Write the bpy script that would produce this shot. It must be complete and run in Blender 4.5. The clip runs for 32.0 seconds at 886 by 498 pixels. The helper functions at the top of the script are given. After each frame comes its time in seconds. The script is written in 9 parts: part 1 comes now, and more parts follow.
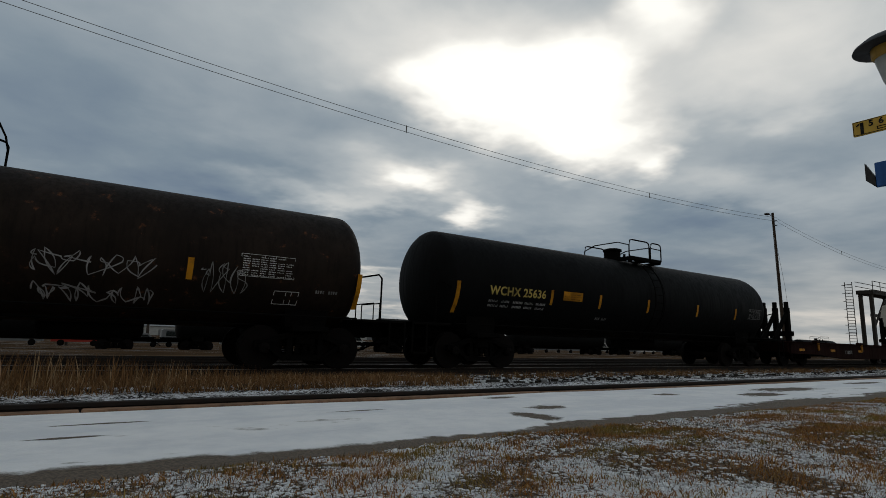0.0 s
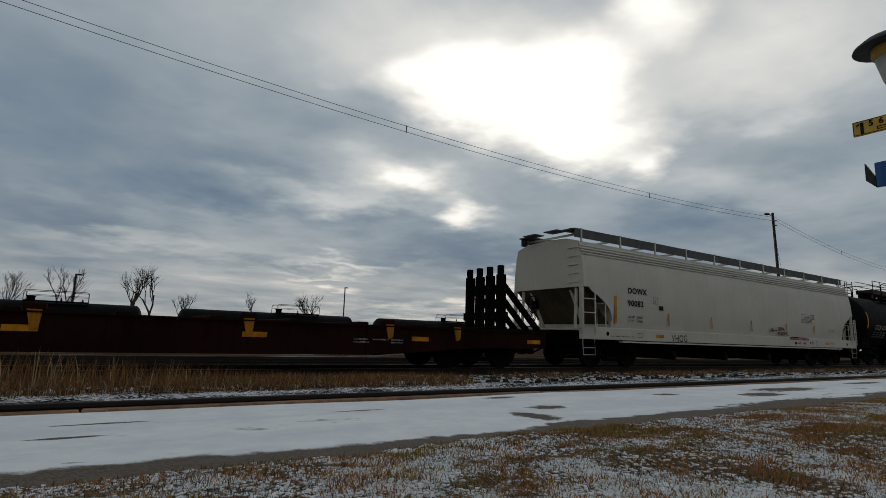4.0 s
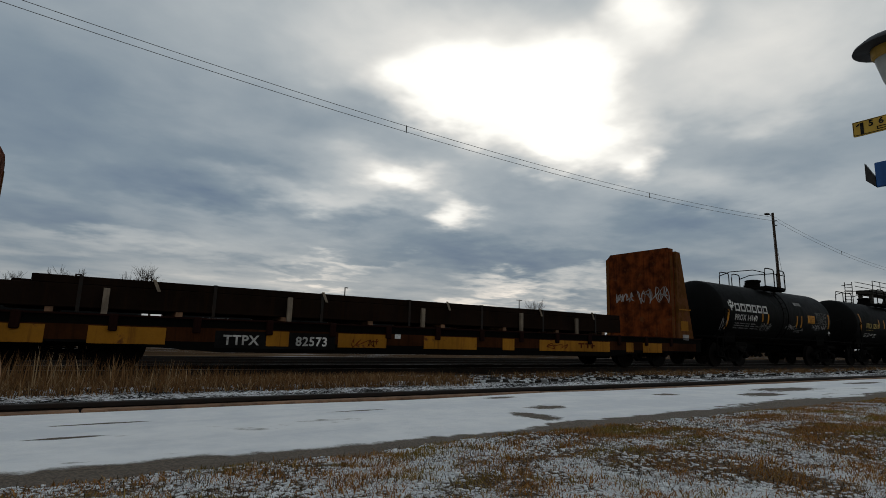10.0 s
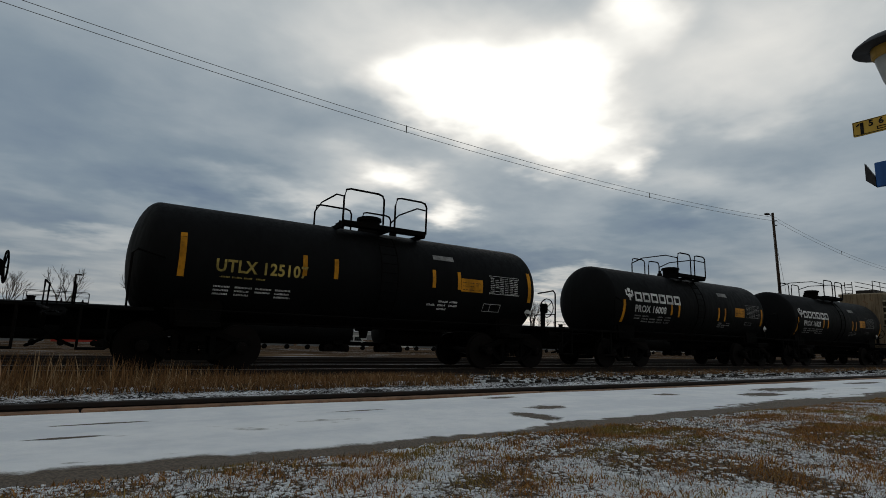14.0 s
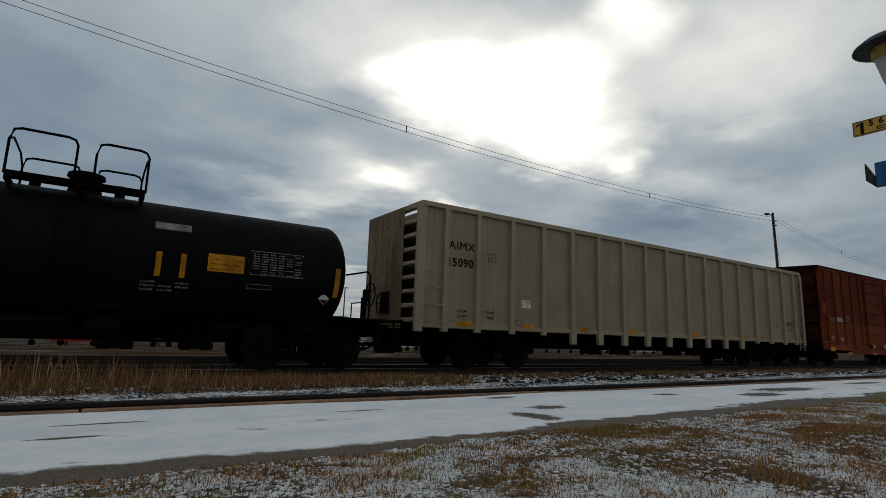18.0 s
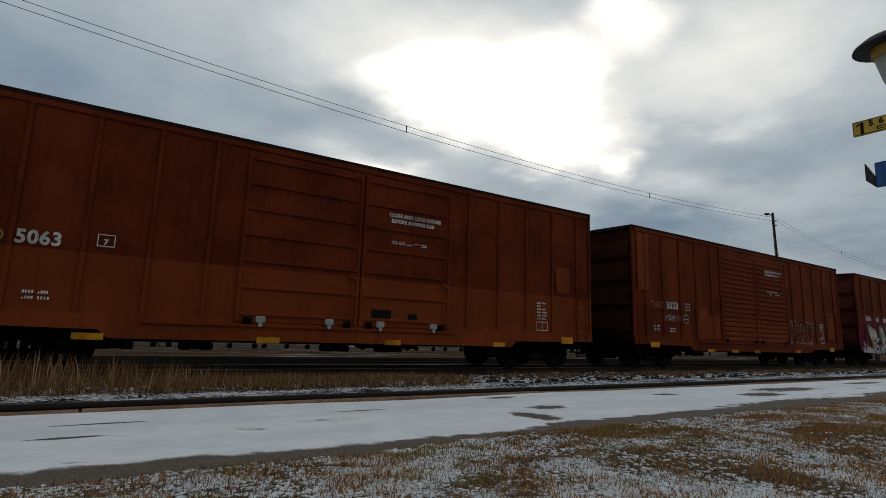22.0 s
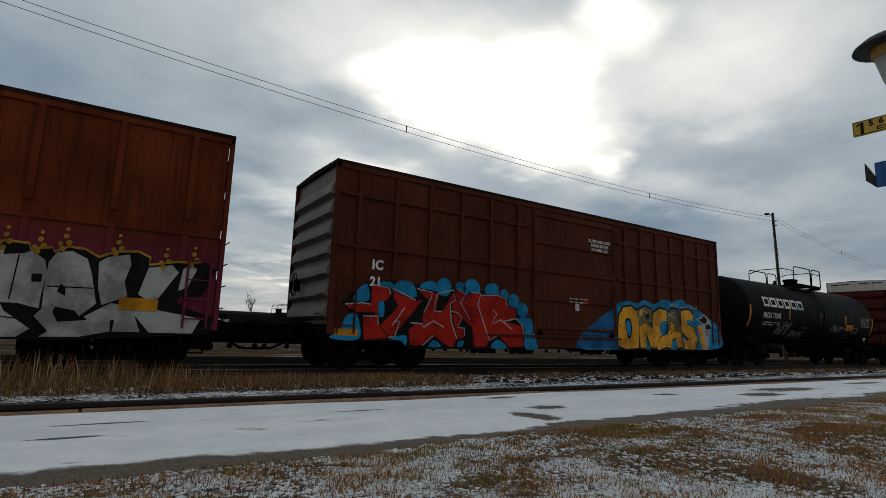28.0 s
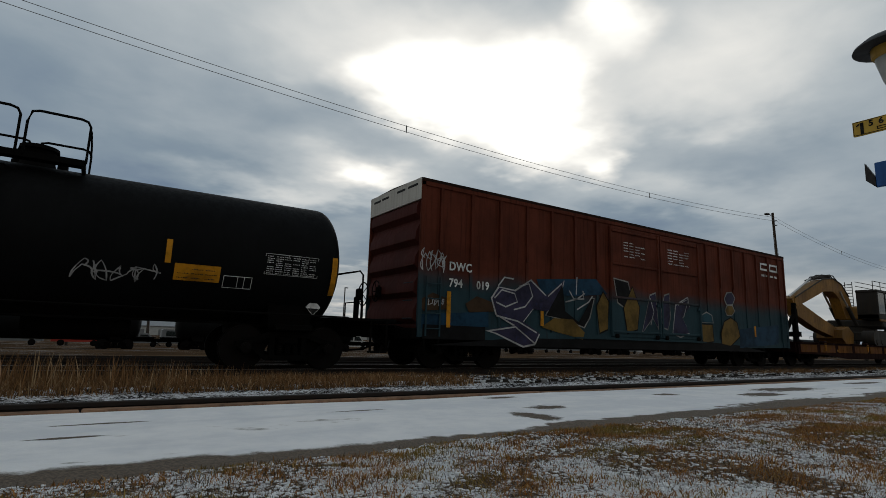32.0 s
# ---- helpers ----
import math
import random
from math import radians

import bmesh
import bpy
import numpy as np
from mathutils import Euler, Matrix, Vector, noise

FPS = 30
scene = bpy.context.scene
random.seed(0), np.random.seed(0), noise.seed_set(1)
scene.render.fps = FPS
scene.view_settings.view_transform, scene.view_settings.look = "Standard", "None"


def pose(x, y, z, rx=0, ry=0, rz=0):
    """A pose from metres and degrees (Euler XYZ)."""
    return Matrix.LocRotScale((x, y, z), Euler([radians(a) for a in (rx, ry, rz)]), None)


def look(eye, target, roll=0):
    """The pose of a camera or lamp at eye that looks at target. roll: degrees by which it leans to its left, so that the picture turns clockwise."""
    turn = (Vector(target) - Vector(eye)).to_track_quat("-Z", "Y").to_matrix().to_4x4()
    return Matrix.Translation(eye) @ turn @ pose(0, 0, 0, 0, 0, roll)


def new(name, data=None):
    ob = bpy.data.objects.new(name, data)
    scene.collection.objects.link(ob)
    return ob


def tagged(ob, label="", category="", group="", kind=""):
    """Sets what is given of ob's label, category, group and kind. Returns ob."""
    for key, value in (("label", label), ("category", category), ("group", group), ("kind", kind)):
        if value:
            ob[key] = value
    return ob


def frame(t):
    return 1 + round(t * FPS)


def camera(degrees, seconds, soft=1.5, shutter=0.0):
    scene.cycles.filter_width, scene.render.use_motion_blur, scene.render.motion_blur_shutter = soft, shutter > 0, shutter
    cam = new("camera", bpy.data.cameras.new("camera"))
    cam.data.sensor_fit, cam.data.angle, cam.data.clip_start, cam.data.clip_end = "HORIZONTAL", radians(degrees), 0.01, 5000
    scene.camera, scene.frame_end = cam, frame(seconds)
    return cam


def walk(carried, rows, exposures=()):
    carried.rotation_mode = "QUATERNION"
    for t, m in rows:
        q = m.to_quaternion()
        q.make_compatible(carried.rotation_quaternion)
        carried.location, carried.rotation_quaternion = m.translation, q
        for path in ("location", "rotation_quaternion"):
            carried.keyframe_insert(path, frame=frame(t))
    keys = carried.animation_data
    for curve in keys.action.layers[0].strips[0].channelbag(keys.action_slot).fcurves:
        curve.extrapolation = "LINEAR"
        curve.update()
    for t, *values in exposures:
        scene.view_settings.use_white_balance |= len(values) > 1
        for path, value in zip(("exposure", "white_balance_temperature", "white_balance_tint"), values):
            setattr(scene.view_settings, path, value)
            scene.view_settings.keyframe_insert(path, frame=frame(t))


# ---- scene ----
cam = camera(80.17, 32.0, soft=0.65)
EYE = Vector((0.0, 0.0, 0.80))
AHEAD = Vector((0.53793, 0.82668, 0.16502))
walk(cam, [(0, look(EYE, EYE + 10 * AHEAD, 1.798)), (32, look(EYE, EYE + 10 * AHEAD, 1.798))], exposures=[(0, 0.06), (6, 0.08), (14, 0.12), (18, 0.20), (21, 0.30), (28, 0.34), (32, 0.20)])

# ---- world, sun and sky ----
SUN_DIR = Vector((0.6043, 0.6713, 0.4292)).normalized()
world = bpy.data.worlds.new("sky_world")
scene.world = world
world.use_nodes = True
wn = world.node_tree.nodes
wsky = wn.new("ShaderNodeTexSky")
wsky.sky_type, wsky.sun_disc = "NISHITA", False
wsky.sun_elevation = math.asin(SUN_DIR.z)
wsky.sun_rotation = math.atan2(SUN_DIR.x, SUN_DIR.y)
wn["Background"].inputs["Strength"].default_value = 0.08
world.node_tree.links.new(wsky.outputs[0], wn["Background"].inputs["Color"])
sun_data = bpy.data.lights.new("sun", "SUN")
sun_data.energy, sun_data.angle, sun_data.color = 2.4, radians(14), (1.0, 0.90, 0.77)
sun = new("sun", sun_data)
sun.matrix_basis = look((0, 0, 60), Vector((0, 0, 60)) - SUN_DIR)
scene.view_settings.exposure = 0.0

TRACK_Y = 12.535      # middle of the main track
TRAIN_X = -1.40     # offset of the whole train along the track
HALF = 1.6           # half width of a car
SPEED_KNOTS = [0.0, 16.705, 33.287, 49.758, 66.146, 82.469, 98.73, 114.904, 130.931,
               146.753, 162.354, 177.843, 193.273, 208.617, 223.894, 239.109, 254.263]


# ---- mesh helpers ----
class Geo:
    """Collects vertices and faces of one mesh."""

    def __init__(self):
        self.v, self.f = [], []

    def add(self, verts, faces):
        n = len(self.v)
        self.v += [tuple(p) for p in verts]
        self.f += [tuple(i + n for i in q) for q in faces]
        return self

    def box(self, x0, x1, y0, y1, z0, z1, b=0.0):
        if b <= 0:
            p = [(x, y, z) for x in (x0, x1) for y in (y0, y1) for z in (z0, z1)]
            return self.add(p, [(0, 1, 3, 2), (4, 6, 7, 5), (0, 4, 5, 1), (2, 3, 7, 6), (0, 2, 6, 4), (1, 5, 7, 3)])
        b = min(b, abs(x1 - x0) * 0.45, abs(y1 - y0) * 0.45, abs(z1 - z0) * 0.45)
        lim, p, idx = ((x0, x1), (y0, y1), (z0, z1)), [], {}
        for c in [(i, j, k) for i in (0, 1) for j in (0, 1) for k in (0, 1)]:
            for a in range(3):
                q = [lim[d][c[d]] + (0 if d == a else (b if c[d] == 0 else -b)) for d in range(3)]
                idx[c, a] = len(p)
                p.append(q)
        faces = []
        for a in range(3):
            u, w = (a + 1) % 3, (a + 2) % 3
            for s in (0, 1):
                ring = []
                for i, j in ((0, 0), (1, 0), (1, 1), (0, 1)):
                    c = [0, 0, 0]
                    c[a], c[u], c[w] = s, i, j
                    ring.append(idx[tuple(c), a])
                faces.append(ring if s else ring[::-1])
            for i in (0, 1):
                for j in (0, 1):
                    c0, c1 = [0, 0, 0], [0, 0, 0]
                    c0[a], c1[a] = 0, 1
                    c0[u] = c1[u] = i
                    c0[w] = c1[w] = j
                    ring = [idx[tuple(c0), u], idx[tuple(c1), u], idx[tuple(c1), w], idx[tuple(c0), w]]
                    faces.append(ring if (i + j) % 2 else ring[::-1])
        for c in [(i, j, k) for i in (0, 1) for j in (0, 1) for k in (0, 1)]:
            ring = [idx[c, 0], idx[c, 1], idx[c, 2]]
            faces.append(ring if sum(c) % 2 else ring[::-1])
        return self.add(p, faces)

    def prism(self, outline, y0, y1):
        """An outline in x and z, drawn out along y."""
        n = len(outline)
        p = [(x, y0, z) for x, z in outline] + [(x, y1, z) for x, z in outline]
        return self.add(p, [tuple(range(n)), tuple(range(2 * n - 1, n - 1, -1))] + [(i, i + n, (i + 1) % n + n, (i + 1) % n) for i in range(n)])

    def long(self, outline, x0, x1):
        """An outline in y and z, drawn out along x."""
        n = len(outline)
        p = [(x0, y, z) for y, z in outline] + [(x1, y, z) for y, z in outline]
        return self.add(p, [tuple(range(n)), tuple(range(2 * n - 1, n - 1, -1))] + [(i, (i + 1) % n, (i + 1) % n + n, i + n) for i in range(n)])

    def tube(self, pts, r, seg=6, r1=None):
        pts = [Vector(p) for p in pts]
        n0, m = len(self.v), len(pts)
        for i, p in enumerate(pts):
            d = (pts[min(i + 1, m - 1)] - pts[max(i - 1, 0)]).normalized()
            a = d.cross(Vector((0, 0, 1)) if abs(d.z) < 0.9 else Vector((1, 0, 0))).normalized()
            b = d.cross(a)
            rr = r if r1 is None else r + (r1 - r) * i / max(m - 1, 1)
            for k in range(seg):
                t = 2 * math.pi * k / seg
                self.v.append(tuple(p + rr * (math.cos(t) * a + math.sin(t) * b)))
        for i in range(m - 1):
            for k in range(seg):
                k2 = (k + 1) % seg
                self.f.append((n0 + i * seg + k, n0 + i * seg + k2, n0 + (i + 1) * seg + k2, n0 + (i + 1) * seg + k))
        self.f.append(tuple(n0 + k for k in range(seg))[::-1])
        self.f.append(tuple(n0 + (m - 1) * seg + k for k in range(seg)))
        return self

    def lathe(self, profile, origin=(0, 0, 0), axis="x", seg=24):
        """A profile of (along, radius), turned about an axis."""
        n0 = len(self.v)
        for a, r in profile:
            for k in range(seg):
                t = 2 * math.pi * k / seg
                c, s = r * math.cos(t), r * math.sin(t)
                q = {"x": (a, c, s), "y": (c, a, s), "z": (c, s, a)}[axis]
                self.v.append((q[0] + origin[0], q[1] + origin[1], q[2] + origin[2]))
        for i in range(len(profile) - 1):
            for k in range(seg):
                k2 = (k + 1) % seg
                self.f.append((n0 + i * seg + k, n0 + (i + 1) * seg + k, n0 + (i + 1) * seg + k2, n0 + i * seg + k2))
        self.f.append(tuple(n0 + k for k in range(seg)))
        self.f.append(tuple(n0 + (len(profile) - 1) * seg + k for k in range(seg))[::-1])
        return self

    def disc(self, cx, cz, y, r, seg=20, squash=1.0):
        p = [(cx + r * math.cos(2 * math.pi * k / seg), y, cz + squash * r * math.sin(2 * math.pi * k / seg)) for k in range(seg)]
        return self.add(p, [tuple(range(seg))])

    def mesh(self, name, material=None, smooth=True):
        me = bpy.data.meshes.new(name)
        me.from_pydata(self.v, [], self.f)
        bm = bmesh.new()
        bm.from_mesh(me)
        bmesh.ops.recalc_face_normals(bm, faces=bm.faces)
        bm.to_mesh(me)
        bm.free()
        if smooth:
            me.polygons.foreach_set("use_smooth", [True] * len(me.polygons))
            me.set_sharp_from_angle(angle=radians(32))
        if material:
            me.materials.append(material)
        me.update()
        return me


SHARED = {}


def shared(key, build, material):
    """One mesh for all alike pieces."""
    if key not in SHARED:
        SHARED[key] = build().mesh(str(key[0]) if isinstance(key, tuple) else key, material)
    return SHARED[key]


def part(name, geo, material, parent, label="", at=None, smooth=True):
    """Links a Geo, or a finished mesh, as one object under a thing or part."""
    me = geo.mesh(name, material, smooth) if isinstance(geo, Geo) else geo
    ob = new(name, me)
    ob.parent = parent
    if at is not None:
        ob.matrix_basis = at if isinstance(at, Matrix) else Matrix.Translation(at)
    return tagged(ob, label)


def thing(name, label, category, m=None, group="", kind=""):
    ob = new(name)
    ob.empty_display_size = 0.2
    if m is not None:
        ob.matrix_basis = m
    return tagged(ob, label, category, group, kind)


def solid(name, geo, material, label, category="", group="", kind="", m=None, smooth=True):
    ob = new(name, geo.mesh(name, material, smooth) if isinstance(geo, Geo) else geo)
    if m is not None:
        ob.matrix_basis = m
    return tagged(ob, label, category, group, kind)


def tri_mesh(name, verts, tris, material, smooth=False):
    """A large mesh from arrays."""
    verts, tris = np.asarray(verts, np.float32), np.asarray(tris, np.int32)
    me = bpy.data.meshes.new(name)
    k = tris.shape[1]
    me.vertices.add(len(verts))
    me.vertices.foreach_set("co", verts.ravel())
    me.loops.add(tris.size)
    me.loops.foreach_set("vertex_index", tris.ravel())
    me.polygons.add(len(tris))
    me.polygons.foreach_set("loop_start", np.arange(0, tris.size, k, dtype=np.int32))
    if smooth:
        me.polygons.foreach_set("use_smooth", np.ones(len(tris), bool))
    me.materials.append(material)
    me.update(calc_edges=True)
    me.validate()
    return me


# ---- materials ----
class Nodes:
    def __init__(self, name):
        self.mat = bpy.data.materials.new(name)
        self.mat.use_nodes = True
        self.t = self.mat.node_tree
        self.bsdf = self.t.nodes["Principled BSDF"]
        self.out = self.t.nodes["Material Output"]

    def n(self, kind, **inputs):
        node = self.t.nodes.new("ShaderNode" + kind)
        for k, v in inputs.items():
            self.put(node, k.replace("_", " "), v)
        return node

    def put(self, node, key, v):
        s = node.inputs[int(key)] if key.isdigit() else node.inputs[key]
        if hasattr(v, "is_linked"):
            self.t.links.new(v, s)
        else:
            s.default_value = v

    def link(self, a, b):
        self.t.links.new(a, b)

    def coords(self, scale=(1, 1, 1), kind="Object"):
        tc = self.n("TexCoord")
        m = self.n("Mapping", Vector=tc.outputs[kind], Scale=scale)
        return m.outputs[0]

    def noise(self, vec, scale, detail=4.0, rough=0.55, distortion=0.0):
        nd = self.n("TexNoise", Vector=vec, Scale=scale, Detail=detail, Roughness=rough, Distortion=distortion)
        return nd.outputs["Fac"]

    def ramp(self, fac, stops):
        r = self.n("ValToRGB", Fac=fac)
        e = r.color_ramp.elements
        while len(e) < len(stops):
            e.new(0.5)
        for el, (pos, col) in zip(e, stops):
            el.position = pos
            el.color = (*col, 1) if len(col) == 3 else col
        return r.outputs[0]

    def span(self, fac, a, b, c=0.0, d=1.0, smooth=True):
        m = self.n("MapRange")
        m.interpolation_type = "SMOOTHSTEP" if smooth else "LINEAR"
        for k, v in zip(("Value", "From Min", "From Max", "To Min", "To Max"), (fac, a, b, c, d)):
            self.put(m, k, v)
        return m.outputs[0]

    def math(self, op, a, b=0.0):
        m = self.n("Math")
        m.operation = op
        self.put(m, "0", a)
        self.put(m, "1", b)
        return m.outputs[0]

    def mix(self, fac, a, b, mode="MIX"):
        m = self.n("Mix")
        m.data_type, m.blend_type = "RGBA", mode
        self.put(m, "Factor", fac)
        self.put(m, "6", a if hasattr(a, "is_linked") else (*a, 1))
        self.put(m, "7", b if hasattr(b, "is_linked") else (*b, 1))
        return m.outputs[2]

    def bump(self, height, strength, distance=0.02):
        b = self.n("Bump", Strength=strength, Distance=distance, Height=height)
        self.link(b.outputs[0], self.bsdf.inputs["Normal"])

    def base(self, colour, rough, metal=0.0):
        self.put(self.bsdf, "Base Color", colour if hasattr(colour, "is_linked") else (*colour, 1))
        self.put(self.bsdf, "Roughness", rough)
        self.put(self.bsdf, "Metallic", metal)
        return self.mat


def paint(name, col, var=0.25, dirt=(0.05, 0.04, 0.03), dirt_amount=0.35, rust=0.0, rough=0.6, scale=0.8, bump=0.15, spray=None, gloss=0.3):
    """Weathered paint on steel: patchy colour, streaks that run down, rust specks, fine grain."""
    m = Nodes(name)
    c = m.coords()
    big = m.noise(c, scale, 5, 0.6)
    fine = m.noise(c, 26, 3, 0.6)
    streak = m.noise(m.coords((11, 11, 0.5)), 1.0, 6, 0.7)
    lo = tuple(x * (1 - var) for x in col)
    hi = tuple(min(1, x * (1 + var)) for x in col)
    out = m.mix(m.span(big, 0.3, 0.7), lo, hi)
    out = m.mix(m.span(streak, 0.48, 0.66, 0, dirt_amount), out, dirt)
    out = m.mix(m.span(fine, 0.4, 0.65, 0, 0.12), out, dirt)
    if rust > 0:
        spots = m.noise(c, 3.2, 8, 0.7)
        out = m.mix(m.span(spots, 0.62 - 0.2 * rust, 0.72 - 0.15 * rust), out, (0.12, 0.045, 0.018))
    if spray:
        colour, z_lo, z_hi, rag = spray
        z = m.n("SeparateXYZ", Vector=m.n("NewGeometry").outputs["Position"]).outputs["Z"]
        z = m.math("ADD", z, m.math("MULTIPLY", m.math("SUBTRACT", m.noise(m.coords((0.6, 0.6, 1.2)), 1.0, 3), 0.5), rag))
        inner = m.mix(m.span(big, 0.3, 0.7), tuple(x * 0.75 for x in colour), colour)
        inner = m.mix(m.span(streak, 0.5, 0.78, 0, dirt_amount * 0.8), inner, dirt)
        out = m.mix(m.span(z, z_hi, z_lo), out, inner)
    m.put(m.bsdf, "Specular IOR Level", gloss)
    m.bump(m.math("ADD", m.math("MULTIPLY", fine, 0.4), m.math("MULTIPLY", big, 1.5)), bump, 0.02)
    return m.base(out, m.span(streak, 0.3, 0.8, rough - 0.08, min(1, rough + 0.2)))


def flat_paint(name, col, rough=0.6, wear=0.3, worn=(0.03, 0.03, 0.03)):
    """Thin lettering paint, worn through in places."""
    m = Nodes(name)
    c = m.coords()
    w = m.noise(c, 9, 6, 0.7)
    v = m.noise(c, 1.7, 5, 0.65)
    out = m.mix(m.span(v, 0.36, 0.6), tuple(x * 0.5 for x in col), col)
    out = m.mix(m.span(w, 0.52, 0.68, 0, wear), out, worn)
    m.put(m.bsdf, "Specular IOR Level", 0.08)
    return m.base(out, rough)


def metal(name, col, rough=0.5, metallic=0.8, rust=0.4):
    m = Nodes(name)
    c = m.coords()
    a = m.noise(c, 5, 6, 0.65)
    b = m.noise(c, 60, 2)
    out = m.mix(m.span(a, 0.4, 0.68, 0, rust), col, (0.10, 0.042, 0.02))
    m.bump(b, 0.15, 0.01)
    return m.base(out, m.span(a, 0.3, 0.7, rough, min(1, rough + 0.3)), metallic)


BLACK = paint("black_tank_paint", (0.005, 0.0055, 0.006), 0.2, (0.008, 0.007, 0.006), 0.08, rough=0.6, bump=0.03, gloss=0.05)
BROWNTANK = paint("brown_tank_paint", (0.016, 0.010, 0.007), 0.4, (0.008, 0.007, 0.006), 0.5, rust=0.1, rough=0.65, gloss=0.12)
UNDER = paint("underframe_black", (0.004, 0.004, 0.004), 0.3, (0.008, 0.006, 0.005), 0.4, rough=0.85, gloss=0.03)
WHEEL = paint("wheel_steel", (0.005, 0.004, 0.004), 0.3, (0.010, 0.007, 0.005), 0.4, rough=0.75, gloss=0.08)
CREAM = paint("cream_gondola_paint", (0.300, 0.258, 0.185), 0.10, (0.15, 0.11, 0.07), 0.10, rough=0.6)
CREAMPANEL = paint("grimy_cream_panel", (0.272, 0.233, 0.165), 0.12, (0.14, 0.105, 0.07), 0.25, rust=0.0, rough=0.65)
ENDSTAIN = paint("brown_stained_end_plate", (0.21, 0.165, 0.11), 0.25, (0.055, 0.030, 0.015), 0.8, rust=0.25, rough=0.75, gloss=0.08)
HOPPER = paint("pale_grey_hopper_paint", (0.485, 0.475, 0.435), 0.05, (0.2, 0.17, 0.13), 0.09, rough=0.5)
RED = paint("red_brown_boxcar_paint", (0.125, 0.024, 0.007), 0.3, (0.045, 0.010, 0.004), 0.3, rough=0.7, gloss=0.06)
# dark brown roof, shadow line of its overhang included in the colour
ROOFDARK = paint("sooty_roof_paint", (0.022, 0.012, 0.009), 0.3, (0.01, 0.008, 0.007), 0.4, rough=0.8, gloss=0.05)
REDTWO = paint("two_tone_boxcar_paint", (0.115, 0.021, 0.007), 0.3, (0.04, 0.010, 0.004), 0.3, rough=0.7, gloss=0.06, spray=((0.19, 0.041, 0.012), 2.05, 2.07, 0.0))
REDLOW = paint("repainted_orange_brown", (0.19, 0.041, 0.012), 0.25, (0.08, 0.019, 0.006), 0.3, rough=0.65, gloss=0.06)
REDCNA = paint("dark_red_boxcar_paint", (0.125, 0.026, 0.009), 0.3, (0.04, 0.011, 0.006), 0.6, rough=0.7, gloss=0.06, spray=((0.15, 0.024, 0.045), 1.9, 2.75, 0.7))
MAROON = paint("maroon_boxcar_paint", (0.076, 0.020, 0.010), 0.25, (0.035, 0.012, 0.008), 0.5, rough=0.65, gloss=0.07)
MAROONDWC = paint("maroon_boxcar_paint_sprayed_blue", (0.095, 0.024, 0.013), 0.25, (0.035, 0.012, 0.008), 0.55, rough=0.65, gloss=0.07, spray=((0.026, 0.056, 0.070), 1.95, 2.65, 0.8))
# box car ends, about a quarter as bright as the side paint
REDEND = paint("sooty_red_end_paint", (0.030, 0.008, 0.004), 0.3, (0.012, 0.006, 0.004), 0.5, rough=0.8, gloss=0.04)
MAROONEND = paint("maroon_end_paint", (0.060, 0.014, 0.011), 0.2, (0.04, 0.016, 0.012), 0.4, rough=0.65, gloss=0.07)
WHITEEND = paint("white_end_panel_paint", (0.50, 0.49, 0.46), 0.1, (0.2, 0.16, 0.13), 0.3, rough=0.6)
PALEEND = paint("pale_grey_end_paint", (0.17, 0.16, 0.155), 0.2, (0.12, 0.07, 0.05), 0.5, rough=0.6)
FLATRED = paint("dark_red_flatcar_paint", (0.017, 0.006, 0.005), 0.3, (0.010, 0.005, 0.004), 0.5, rough=0.8, gloss=0.04)
YELLOWCAR = paint("rusted_yellow_flatcar_paint", (0.33, 0.145, 0.014), 0.25, (0.12, 0.045, 0.015), 0.5, rust=0.3, rough=0.75, gloss=0.1)
RUSTPLATE = paint("rusty_bulkhead_plate", (0.115, 0.028, 0.007), 0.65, (0.022, 0.008, 0.005), 0.55, rust=0.25, rough=0.85, scale=2.6, gloss=0.05)
SILLRUST = paint("rusty_brown_sill_paint", (0.040, 0.014, 0.005), 0.5, (0.012, 0.006, 0.004), 0.4, rough=0.85, gloss=0.04)
RUSTYELLOW = paint("rust_streaked_yellow_rib", (0.14, 0.055, 0.008), 0.45, (0.04, 0.015, 0.007), 0.85, rust=0.8, rough=0.8, gloss=0.1)
LOADSTEEL = paint("rusty_mill_steel", (0.013, 0.008, 0.006), 0.35, (0.022, 0.011, 0.006), 0.5, rust=0.0, rough=0.9, gloss=0.02)
GALV = metal("galvanised_steel", (0.35, 0.36, 0.37), 0.45, 0.7, 0.08)
# shade of the hopper's end recess is put into this brown
SHADESHEET = paint("grimy_slope_sheet", (0.085, 0.070, 0.045), 0.3, (0.04, 0.03, 0.02), 0.5, rough=0.8, gloss=0.05)
DARKGRATE = metal("dull_walkway_grating", (0.09, 0.095, 0.10), 0.6, 0.5, 0.1)
WHITE = flat_paint("white_lettering", (0.72, 0.73, 0.73), 0.6, 0.45)
DIMWHITE = flat_paint("faded_white_lettering", (0.30, 0.30, 0.30), 0.7, 0.7)
YELLOW = flat_paint("yellow_reflective_strip", (0.60, 0.26, 0.017), 0.45, 0.35)
YELLET = flat_paint("yellow_lettering", (0.55, 0.42, 0.12), 0.6, 0.5)
FADEDLET = flat_paint("faded_orange_lettering", (0.27, 0.155, 0.07), 0.65, 0.6, (0.10, 0.03, 0.012))
CREAMLET = flat_paint("cream_lettering", (0.52, 0.47, 0.34), 0.6, 0.5)
BLACKLET = flat_paint("black_lettering", (0.02, 0.02, 0.02), 0.6, 0.15, (0.3, 0.3, 0.28))
SPRAYWHITE = flat_paint("silver_white_spray_paint", (0.42, 0.42, 0.43), 0.5, 0.35, (0.16, 0.16, 0.17))
